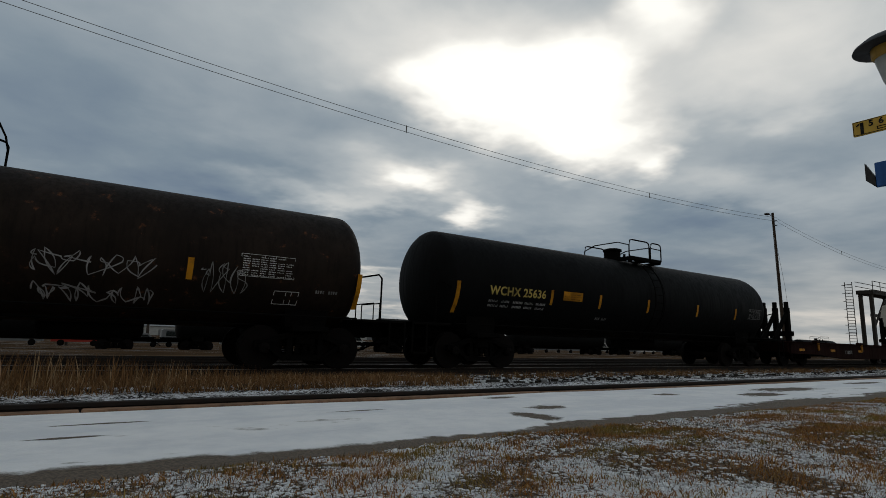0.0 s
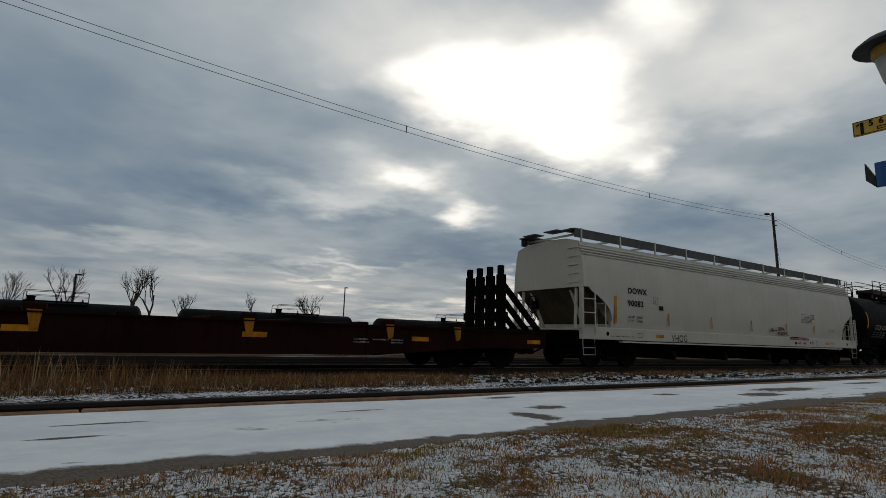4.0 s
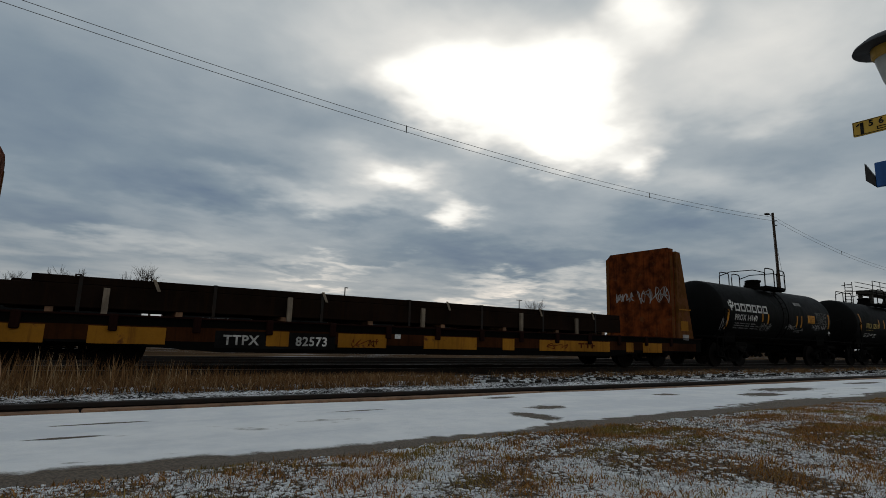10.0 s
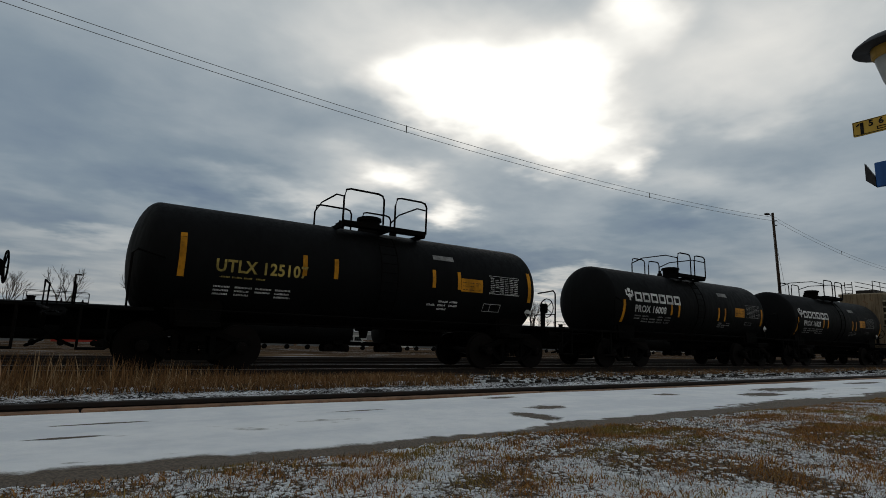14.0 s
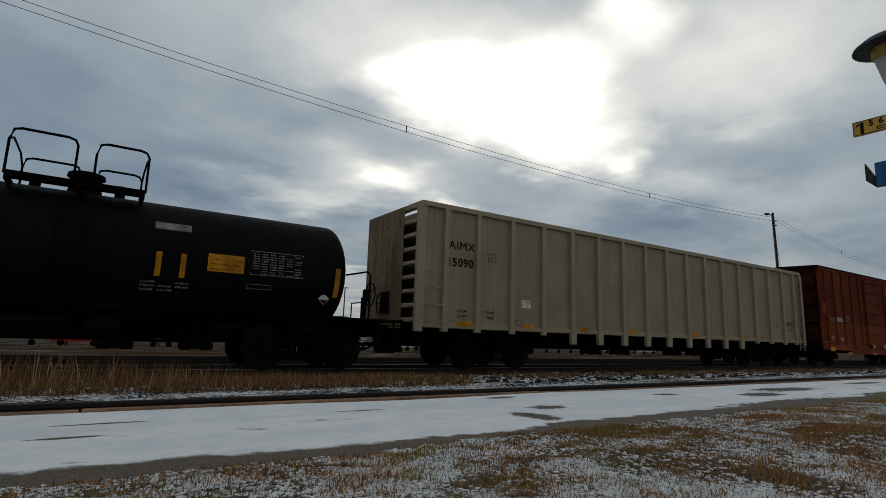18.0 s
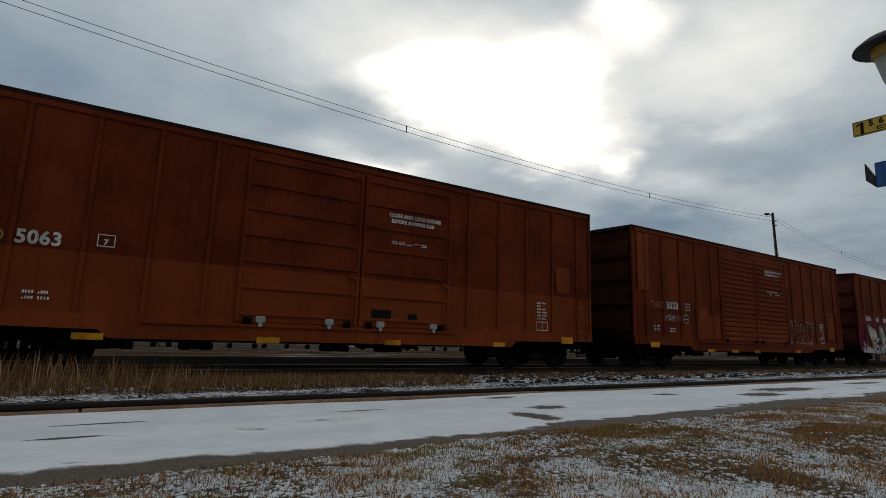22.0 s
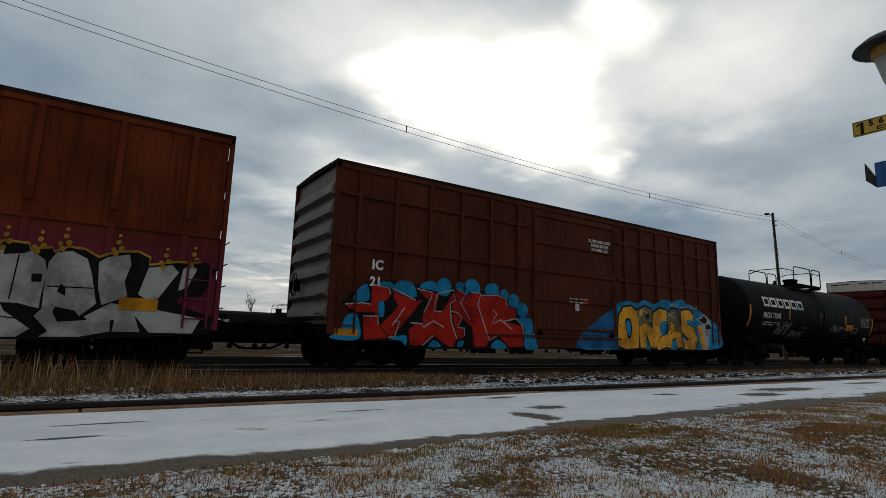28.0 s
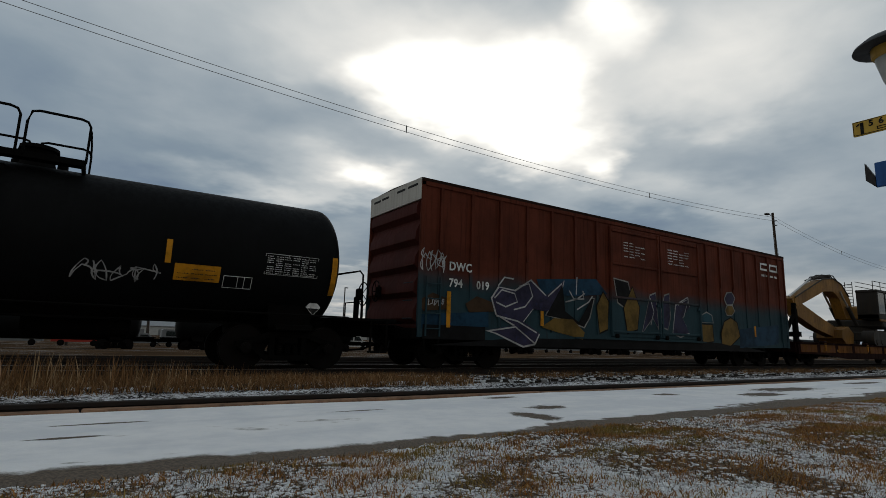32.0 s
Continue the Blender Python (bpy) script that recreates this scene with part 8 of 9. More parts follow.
patch(car_dwc, form, SPRAYOCHRE, 0.0075, "spray_shape", False)
form = [(-2.11, 2.68), (-1.45, 2.61), (-1.28, 2.14), (-1.49, 1.78), (-1.95, 1.98)]
patch(car_dwc, form, SPRAYGREY, 0.0364, "spray_outline", False, 0.05)
patch(car_dwc, form, SPRAYBLACK, 0.0399, "spray_shape", False)
form = [(-1.67, 1.82), (-1.23, 2.48), (-0.90, 1.87), (-1.03, 1.20), (-1.52, 1.07)]
patch(car_dwc, form, SPRAYBLACK, 0.0368, "spray_outline", False, 0.05)
patch(car_dwc, form, SPRAYOCHRE, 0.0403, "spray_shape", False)
form = [(-0.78, 1.09), (-0.32, 2.27), (-0.02, 2.37), (0.08, 1.24), (-0.21, 1.60)]
patch(car_dwc, form, SPRAYGREY, 0.0360, "spray_outline", False, 0.05)
patch(car_dwc, form, SPRAYPURPLE, 0.0395, "spray_shape", False)
form = [(0.28, 1.74), (0.47, 2.32), (0.75, 2.40), (0.75, 1.64), (0.61, 1.26), (0.34, 1.31)]
patch(car_dwc, form, SPRAYGREY, 0.0364, "spray_outline", False, 0.05)
patch(car_dwc, form, SPRAYPURPLE, 0.0399, "spray_shape", False)
form = [(0.89, 1.14), (1.11, 2.04), (1.81, 2.34), (1.90, 2.02), (1.46, 1.67), (1.83, 1.17), (1.32, 1.03)]
patch(car_dwc, form, SPRAYWHITE, 0.0368, "spray_outline", False, 0.05)
patch(car_dwc, form, SPRAYPURPLE, 0.0403, "spray_shape", False)
form = [(2.58, 1.56), (2.70, 1.79), (3.03, 1.90), (3.35, 1.82), (3.42, 1.57)]
patch(car_dwc, form, SPRAYGREY, 0.0040, "spray_outline", False, 0.05)
patch(car_dwc, form, SPRAYTEAL, 0.0075, "spray_shape", False)
form = [(2.55, 1.19), (2.67, 1.48), (3.37, 1.48), (3.41, 0.92), (2.76, 0.87)]
patch(car_dwc, form, SPRAYBLACK, 0.0044, "spray_outline", False, 0.05)
patch(car_dwc, form, SPRAYOCHRE, 0.0079, "spray_shape", False)
form = [(4.30, 2.47), (4.49, 2.68), (4.82, 2.73), (5.02, 2.54), (4.83, 2.30), (4.44, 2.28)]
patch(car_dwc, form, SPRAYGREY, 0.0048, "spray_outline", False, 0.05)
patch(car_dwc, form, SPRAYPURPLE, 0.0083, "spray_shape", False)
form = [(4.31, 2.05), (4.49, 2.23), (4.82, 2.24), (4.96, 2.05), (4.73, 1.90), (4.45, 1.89)]
patch(car_dwc, form, SPRAYGREY, 0.0040, "spray_outline", False, 0.05)
patch(car_dwc, form, SPRAYOCHRE, 0.0075, "spray_shape", False)
form = [(3.96, 1.23), (4.21, 1.63), (4.66, 1.78), (5.08, 1.63), (5.24, 1.13), (4.54, 0.78), (3.97, 0.85)]
patch(car_dwc, form, SPRAYBLACK, 0.0044, "spray_outline", False, 0.05)
patch(car_dwc, form, SPRAYOCHRE, 0.0079, "spray_shape", False)
line_mark(car_dwc, [(-6.91, 1.79), (-6.66, 2.02), (-6.21, 1.95), (-6.11, 1.74), (-6.52, 1.59), (-6.85, 1.69)], SPRAYWHITE, 0.0105, 0.020)
line_mark(car_dwc, [(-6.04, 2.15), (-5.69, 2.25), (-5.55, 1.92), (-5.83, 1.63), (-6.24, 1.53)], SPRAYWHITE, 0.0105, 0.020)
line_mark(car_dwc, [(-7.09, 0.96), (-6.17, 1.09), (-5.47, 0.68)], SPRAYWHITE, 0.0105, 0.020)
line_mark(car_dwc, [(-6.84, 1.35), (-6.10, 1.24), (-5.40, 0.96)], SPRAYWHITE, 0.0105, 0.020)
line_mark(car_dwc, [(-4.96, 1.96), (-4.41, 2.35)], SPRAYWHITE, 0.0105, 0.020)
line_mark(car_dwc, [(-3.78, 1.66), (-3.28, 1.90), (-3.10, 2.08)], SPRAYWHITE, 0.0105, 0.020)
line_mark(car_dwc, [(-4.10, 2.18), (-3.91, 1.95), (-3.48, 1.98), (-3.52, 2.22)], SPRAYWHITE, 0.0105, 0.020)
line_mark(car_dwc, [(-3.77, 2.59), (-3.81, 2.09)], SPRAYWHITE, 0.0105, 0.020)
line_mark(car_dwc, [(-6.79, 2.11), (-6.57, 2.35), (-6.24, 2.33)], SPRAYWHITE, 0.0105, 0.020)
line_mark(car_dwc, [(1.22, 2.07), (1.88, 2.32), (1.53, 1.67)], SPRAYWHITE, 0.0425, 0.020)
line_mark(car_dwc, [(-0.32, 2.20), (-0.14, 1.78), (-0.33, 1.35)], SPRAYWHITE, 0.0425, 0.020)
line_mark(car_dwc, [(-4.26, 1.85), (-3.78, 1.96), (-3.44, 2.14)], SPRAYWHITE, 0.0105, 0.020)
patch(car_dwc, [(-9.22, 1.60), (-8.84, 1.80), (-8.42, 1.69), (-8.41, 1.43), (-9.10, 1.36)], SPRAYOCHREDARK, 0.0022, "spray_shape", False)
patch(car_dwc, [(-7.85, 1.59), (-7.49, 1.80), (-6.98, 1.68), (-6.91, 1.45), (-7.72, 1.38)], SPRAYOCHREDARK, 0.0022, "spray_shape", False)
patch(car_dwc, [(-9.22, 1.27), (-7.10, 1.44), (-7.09, 1.05), (-9.21, 0.95)], SPRAYDEEP, 0.0022, "spray_shape", False)
patch(car_dwc, [(5.31, 1.41), (8.38, 1.67), (8.26, 0.90), (5.22, 0.71)], SPRAYDEEP, 0.0022, "spray_shape", False)
patch(car_dwc, [(-5.40, 2.40), (-2.92, 2.61), (-2.40, 2.19), (-3.78, 2.04), (-5.18, 2.00)], SPRAYDEEP, 0.0022, "spray_shape", False)
plate(car_dwc, "spray_band", -9.1, -7.2, 0.72, 1.05, flush(-1.6), SPRAYBLACK)
for car, L in ((car_dwc, 9.25),):
    part("end_panel_top", Geo().box(-L - 0.014, -L + 0.09, -1.575, 1.545, 4.02, 4.555), WHITEEND, car, "white-painted upper end panel")
    for y0, y1, zz in ((-1.4, -0.9, 4.42), (-0.75, -0.3, 4.42), (0.2, 0.7, 4.40), (0.8, 1.3, 4.39)):
        part("small_print", Geo().box(-L - 0.018, -L - 0.016, y0, y1, zz - 0.03, zz + 0.03), BLACKLET, car)
# ---- excavator on the last flat car ----
CATYELLOW = paint("worn_yellow_machine_paint", (0.21, 0.10, 0.013), 0.35, (0.09, 0.045, 0.02), 0.7, rust=0.4, rough=0.6)
MACHINEDARK = paint("dark_machine_steel", (0.02, 0.018, 0.016), 0.3, (0.06, 0.04, 0.025), 0.4, rough=0.7)
CHROME = metal("hydraulic_chrome", (0.5, 0.5, 0.5), 0.25, 0.95, 0.05)


def glass_material():
    m = Nodes("cab_glass")
    m.put(m.bsdf, "Base Color", (0.04, 0.05, 0.05, 1))
    m.put(m.bsdf, "Roughness", 0.05)
    m.put(m.bsdf, "Transmission Weight", 0.35)
    return m.mat


GLASS = glass_material()


def excavator(x):
    ex = thing("excavator", "worn yellow crawler excavator with folded boom on a flat car", "excavator", pose(x, TRACK_Y, 0))
    for s in (-1, 1):
        y0 = s * 1.15
        shoe = [(2.0 - 0.36 * math.sin(t), 1.40 - 0.38 * math.cos(t)) for t in [math.pi * k / 8 for k in range(9)]] + [(6.3 + 0.36 * math.sin(t), 1.40 + 0.38 * math.cos(t)) for t in [math.pi * k / 8 for k in range(9)]]
        tr = part("crawler_track", Geo().prism(shoe, y0 - 0.28, y0 + 0.28), MACHINEDARK, ex)
        for k in range(7):
            part("roller", Geo().lathe([(y0 - 0.31, 0.15), (y0 + 0.31, 0.15)], (2.1 + 0.68 * k, 0.0, 1.2), "y", 12), MACHINEDARK, tr)
        for k in range(16):
            part("grouser", Geo().box(2.0 + 0.28 * k, 2.05 + 0.28 * k, y0 - 0.29, y0 + 0.29, 1.775, 1.81), MACHINEDARK, tr)
    part("undercarriage", Geo().box(2.8, 5.4, -1.0, 1.0, 1.25, 1.75, 0.05), MACHINEDARK, ex)
    part("slew_ring", Geo().lathe([(1.7, 0.75), (2.0, 0.75)], (4.1, 0, 0), "z", 24), MACHINEDARK, ex)
    part("house", Geo().box(3.4, 7.5, -1.35, 1.35, 2.0, 2.4, 0.06), MACHINEDARK, ex)
    part("catwalk", Geo().box(2.9, 7.4, -1.42, -1.36, 2.3, 2.42, 0.02), CATYELLOW, ex)
    hood = part("engine_hood", Geo().box(4.8, 7.3, -1.33, 1.33, 2.42, 3.25, 0.12), CATYELLOW, ex)
    for k in range(5):
        part("vent_slat", Geo().box(5.2, 6.2, -1.345, -1.331, 2.6 + 0.1 * k, 2.65 + 0.1 * k), MACHINEDARK, hood)
    part("counterweight", Geo().lathe([(2.05, 1.25), (2.15, 1.35), (3.0, 1.35), (3.15, 1.2)], (6.5, 0, 0), "z", 24), CATYELLOW, ex)
    part("exhaust", Geo().tube([(5.6, 0.4, 3.2), (5.6, 0.4, 3.7)], 0.06, 8), MACHINEDARK, ex)
    cab = part("cab", Geo().box(3.0, 3.1, -1.34, -0.35, 2.42, 3.9, 0.02).box(4.6, 4.7, -1.34, -0.35, 2.42, 3.9, 0.02).box(2.95, 4.75, -1.37, -0.33, 3.85, 4.0, 0.04).box(3.0, 4.7, -1.34, -0.35, 2.42, 2.7, 0.03).box(4.05, 4.13, -1.36, -1.30, 2.6, 3.87), MACHINEDARK, ex, "dark framed operator cab")
    part("cab_window", Geo().box(3.11, 4.04, -1.335, -1.32, 2.71, 3.84), GLASS, cab)
    part("cab_window", Geo().box(4.14, 4.59, -1.335, -1.32, 2.71, 3.84), GLASS, cab)
    part("cab_window", Geo().box(3.02, 3.035, -1.3, -0.4, 2.71, 3.84), GLASS, cab)
    part("cab_seat", Geo().box(3.7, 4.25, -1.1, -0.6, 2.72, 2.95, 0.05).box(4.1, 4.28, -1.1, -0.6, 2.95, 3.5, 0.05), MACHINEDARK, cab)
    # the boom arches forward and down, the stick folds back under it
    boom = part("boom", Geo().prism([(2.9, 2.5), (2.4, 3.5), (1.4, 4.2), (0.4, 4.42), (-0.8, 4.3), (-2.4, 3.8), (-4.1, 3.15), (-4.2, 2.85), (-3.9, 2.75), (-2.2, 3.25), (-0.8, 3.68), (0.3, 3.75), (1.0, 3.45), (1.7, 2.4)], -0.25, 0.25), CATYELLOW, ex)
    part("boom_flange", Geo().tube([(2.3, -0.26, 3.6), (1.4, -0.26, 4.22), (0.4, -0.26, 4.44), (-0.8, -0.26, 4.32), (-4.1, -0.26, 3.17)], 0.035, 5), MACHINEDARK, boom)
    part("stick", Geo().prism([(-4.4, 3.1), (-4.0, 3.25), (-3.5, 2.95), (-1.6, 2.4), (0.6, 1.8), (0.7, 1.45), (0.3, 1.35), (-2.0, 1.75), (-3.9, 2.3)], -0.22, 0.22), CATYELLOW, ex)
    cyl = part("stick_cylinder", Geo().tube([(0.7, 0.0, 4.6), (-1.6, 0.0, 4.3)], 0.10, 10), MACHINEDARK, ex)
    part("piston_rod", Geo().tube([(-1.6, 0.0, 4.3), (-4.2, 0.0, 3.2)], 0.055, 10), CHROME, cyl)
    for yy in (-0.4, 0.4):
        cyl = part("boom_cylinder", Geo().tube([(2.6, yy, 2.1), (1.6, yy, 3.0)], 0.10, 10), MACHINEDARK, ex)
        part("piston_rod", Geo().tube([(1.6, yy, 3.0), (0.8, yy, 3.75)], 0.055, 10), CHROME, cyl)
    for yy in (-0.12, 0.0, 0.12):
        part("hose", Geo().tube([(2.6, yy, 3.3), (1.9, yy, 4.1), (0.8, yy, 4.62), (-0.6, yy, 4.55), (-2.0, yy, 4.15)], 0.03, 6), MACHINEDARK, ex)
    part("bucket", Geo().prism([(0.1, 1.75), (0.9, 1.95), (1.5, 1.6), (1.4, 1.1), (0.5, 1.04), (0.0, 1.35)], -0.6, 0.6), CATYELLOW, ex)
    part("linkage", Geo().tube([(-0.6, 0.0, 2.2), (0.5, 0, 2.0), (0.9, 0, 1.7)], 0.07, 8), MACHINEDARK, ex)
    return ex


run(excavator(288.7), 288.7)
for a, b in [(-9.3 + 1.9 * i, -9.3 + 1.9 * i + 1.55) for i in range(10)]:
    part("yellow_panel", Geo().box(a, b, -1.60, -1.583, 0.62, 0.94), RUSTYELLOW, car_exc, "rust-streaked faded yellow sill panel")


# ---- utility pole line ----
POLEWOOD = paint("old_pole_wood", (0.045, 0.03, 0.021), 0.3, (0.04, 0.03, 0.022), 0.5, rough=0.9, scale=2)
WIRE = paint("dull_grey_cable", (0.24, 0.25, 0.26), 0.1, (0.15, 0.15, 0.15), 0.1, rough=0.7)


def utility_pole(x, lamp):
    p = thing("utility_pole", "weathered wooden utility pole with a street lamp arm" if lamp else "weathered wooden utility pole", "utility pole", pose(x, 22.0, -0.45, 0, -2.4, 0), "utility poles")
    part("pole", Geo().tube([(0, 0, 0), (0, 0, 4), (0, 0, 8), (0, 0, 12.95)], 0.15, 12, 0.10), POLEWOOD, p)
    for z in (11.8, 12.2):
        part("insulator", Geo().lathe([(-0.30, 0.03), (-0.2, 0.05), (-0.13, 0.05)], (0, 0, z), "y", 8), MACHINEDARK, p)
    if lamp:
        arm = part("lamp_arm", Geo().tube([(-0.1, 0, 12.58), (-0.5, 0, 12.74), (-0.85, 0, 12.74)], 0.03, 6), MACHINEDARK, p)
        part("lamp_head", Geo().prism([(-1.35, 12.69), (-0.8, 12.65), (-0.8, 12.81), (-1.2, 12.79)], -0.12, 0.12), MACHINEDARK, arm)
        part("guy_wire", Geo().tube([(0.1, 0, 10.6), (1.0, 0, 6.5), (1.6, 0, 0.3)], 0.012, 4), WIRE, p)
        part("guy_wire", Geo().tube([(-0.1, 0, 10.8), (-0.5, 0, 0.3)], 0.012, 4), WIRE, p)
    return p


utility_pole(49.35, True)
utility_pole(-5.1, False)
utility_pole(103.5, False)


def span_wire(x0, z0, x1, z1, sag, dz):
    pts = []
    for i in range(25):
        t = i / 24
        pts.append((x0 + (x1 - x0) * t, 21.6, z0 + (z1 - z0) * t - 4 * sag * t * (1 - t) + dz))
    return Geo().tube(pts, 0.013, 4)


def cables(x0, z0, x1, z1, sag, spacers):
    c = thing("overhead_cable", "pair of dark overhead cables slung between the poles", "cable", group="overhead cables")
    part("wire", span_wire(x0, z0, x1, z1, sag, 0.0), WIRE, c)
    part("wire", span_wire(x0, z0, x1, z1, sag, -0.30), WIRE, c)
    for x in spacers:
        t = (x - x0) / (x1 - x0)
        z = z0 + (z1 - z0) * t - 4 * sag * t * (1 - t)
        part("spacer", Geo().box(x - 0.02, x + 0.02, 21.58, 21.62, z - 0.34, z + 0.03), WIRE, c)


cables(-5.6, 11.80, 48.8, 11.95, 1.04, (11.7, 30.8))
cables(48.8, 11.85, 103.0, 11.85, 1.92, (61.5,))


# ---- loading rack by the yard ----
def loading_rack():
    r = thing("loading_rack", "dark steel loading rack with a railed platform and caged ladder", "loading rack", pose(1.4, -1.2, 0.05))
    y0, y1, zd = 24.0, 25.6, 7.0
    for x in (71.2, 78.5, 86.0, 94.0):
        for y in (y0 + 0.3, y1 - 0.3):
            part("column", Geo().box(x - 0.22, x + 0.22, y - 0.15, y + 0.15, -0.6, zd), MACHINEDARK, r)
        part("knee_brace", Geo().tube([(x + 0.2, y0 + 0.3, zd - 3.6), (x + 4.2, y0 + 0.3, zd - 0.1)], 0.13, 6), MACHINEDARK, r)
    part("platform", Geo().box(70.9, 100.0, y0, y1, zd, zd + 0.45), MACHINEDARK, r)
    part("beam", Geo().box(73.5, 100.0, y0 + 1.0, y0 + 1.3, 4.6, 4.95), MACHINEDARK, r)
    for k, z in enumerate((zd + 0.95, zd + 1.45)):
        part("guard_rail", Geo().box(70.9, 100.0, y0 - 0.03, y0 + 0.03, z - 0.03, z + 0.03), MACHINEDARK, r)
        part("guard_rail", Geo().box(70.9, 100.0, y1 - 0.03, y1 + 0.03, z - 0.03, z + 0.03), MACHINEDARK, r)
    for i in range(14):
        part("rail_post", shared("rack_post", lambda: Geo().box(-0.03, 0.03, -0.03, 0.03, zd + 0.45, zd + 1.48), MACHINEDARK), None, r, "", (70.93 + i * 2.2, y0, 0))
    lad = part("caged_ladder", Geo().box(70.27, 70.33, y1 + 0.07, y1 + 0.13, -0.5, zd + 1.4).box(70.27, 70.33, y1 + 0.77, y1 + 0.83, -0.5, zd + 1.4), MACHINEDARK, r)
    for i in range(24):
        part("rung", shared("rack_rung", lambda: Geo().box(70.28, 70.32, y1 + 0.12, y1 + 0.78, -0.025, 0.025), MACHINEDARK), None, lad, "", (0, 0, 0.3 + i * 0.34))
    for i in range(7):
        z = 2.6 + i * 0.9
        part("cage_hoop", Geo().tube([(70.3, y1 + 0.1, z), (69.8, y1 - 0.02, z), (69.5, y1 + 0.45, z), (69.8, y1 + 0.92, z), (70.3, y1 + 0.8, z)], 0.025, 5), MACHINEDARK, lad)


loading_rack()


# ---- parked tank cars on a far track ----
track("far_siding", 52.55, -1.13, -60, 220, 0, "siding far behind the yard")
for i in range(9):
    xc = -24.4 + 19.45 * i
    pc = tank_car("parked_tank_car", "black tank car parked on the far siding", xc, 16.8, 1.42, 2.2, 6.6, (0.2, 4.4), 0.6, rails="one", over=1.1, detail=False, z_rail=-1.13, y=52.55)
    block_word(pc, -6.5, -4.2, 2.62, 2.85, 6, WHITE, round_side(1.42, 2.2), 0.07)
    stretch(pc, 1.04, 1.04)


# ---- bare trees and masts in the distance ----
BARK = paint("grey_brown_bark", (0.07, 0.055, 0.045), 0.3, (0.03, 0.025, 0.02), 0.4, rough=0.95)


def bare_tree(x, y, height, seed, spread=0.5):
    rng = random.Random(seed)
    t = thing("bare_tree", "leafless winter tree with fine twigs", "tree", pose(x, y, -1.75), "bare trees")
    trunk, crown = Geo(), Geo()

    def grow(p, d, length, r, level):
        q = p + d * length
        g = trunk if level == 0 else crown
        mid = (p + q) / 2 + Vector((rng.uniform(-1, 1), rng.uniform(-1, 1), 0)) * length * 0.06
        g.tube([p, mid, q], r, 5 if level < 2 else 3, r * 0.65)
        if level >= 5:
            return
        for k in range(rng.choice((2, 3, 3))):
            nd = (d + Vector((rng.uniform(-1, 1), rng.uniform(-1, 1), rng.uniform(-0.1, 0.7))) * spread * 1.15).normalized()
            start = p + (q - p) * rng.uniform(0.6, 1.0)
            grow(start, nd, length * rng.uniform(0.62, 0.85), r * 0.58, level + 1)

    grow(Vector((0, 0, 0)), Vector((rng.uniform(-0.06, 0.06), rng.uniform(-0.06, 0.06), 1)).normalized(), height * 0.27, height * 0.018, 0)
    part("trunk", trunk, BARK, t)
    part("crown", crown, BARK, t)


for x, y, h, sd in [(-16.1, 143, 19.6, 1), (-6.6, 143, 21.1, 2), (-5.9, 163, 17.7, 9), (7.1, 134, 23.6, 3), (10.4, 136, 21.3, 4), (18.0, 143, 16.6, 5), (38.2, 158, 17.8, 6), (53.2, 153, 21.7, 7), (56.0, 155, 18.7, 8), (97.2, 105, 18.1, 10), (107.8, 113, 13.4, 11), (151.2, 134, 15.3, 12), (154.0, 143, 16.6, 13)]:
    bare_tree(x, y, h, sd)


def yard_mast(x, y, h, cross):
    p = thing("yard_mast", "slim steel mast far across the yard", "mast", pose(x, y, -1.75), "yard masts")
    part("pole", Geo().tube([(0, 0, 0), (0, 0, h)], 0.16, 8, 0.11), MACHINEDARK, p)
    if cross:
        part("cross_arm", Geo().box(-1.0, 1.0, -0.08, 0.08, h - 0.25, h - 0.1), MACHINEDARK, p)
    else:
        part("lamp_head", Geo().box(-0.1, 0.6, -0.12, 0.12, h - 0.12, h + 0.06, 0.03), MACHINEDARK, p)


for x, y, h, cr in [(-2.4, 76.4, 8.6, False), (39.8, 95.4, 11.4, False), (92.7, 105.0, 12.9, True), (164.6, 105.0, 11.9, True), (235.5, 114.6, 11.7, False)]:
    yard_mast(x, y, h, cr)


# ---- vehicles and sheds across the yard ----
VAN = [paint("van_red_paint", (0.35, 0.03, 0.02), 0.1, (0.1, 0.05, 0.04), 0.2, rough=0.4), paint("van_white_paint", (0.6, 0.6, 0.6), 0.08, (0.2, 0.18, 0.15), 0.2, rough=0.4),
       paint("van_grey_paint", (0.16, 0.17, 0.18), 0.1, (0.1, 0.09, 0.08), 0.2, rough=0.4)]
SHEDWALL = paint("pale_shed_cladding", (0.42, 0.43, 0.43), 0.1, (0.2, 0.18, 0.16), 0.3, rough=0.7)


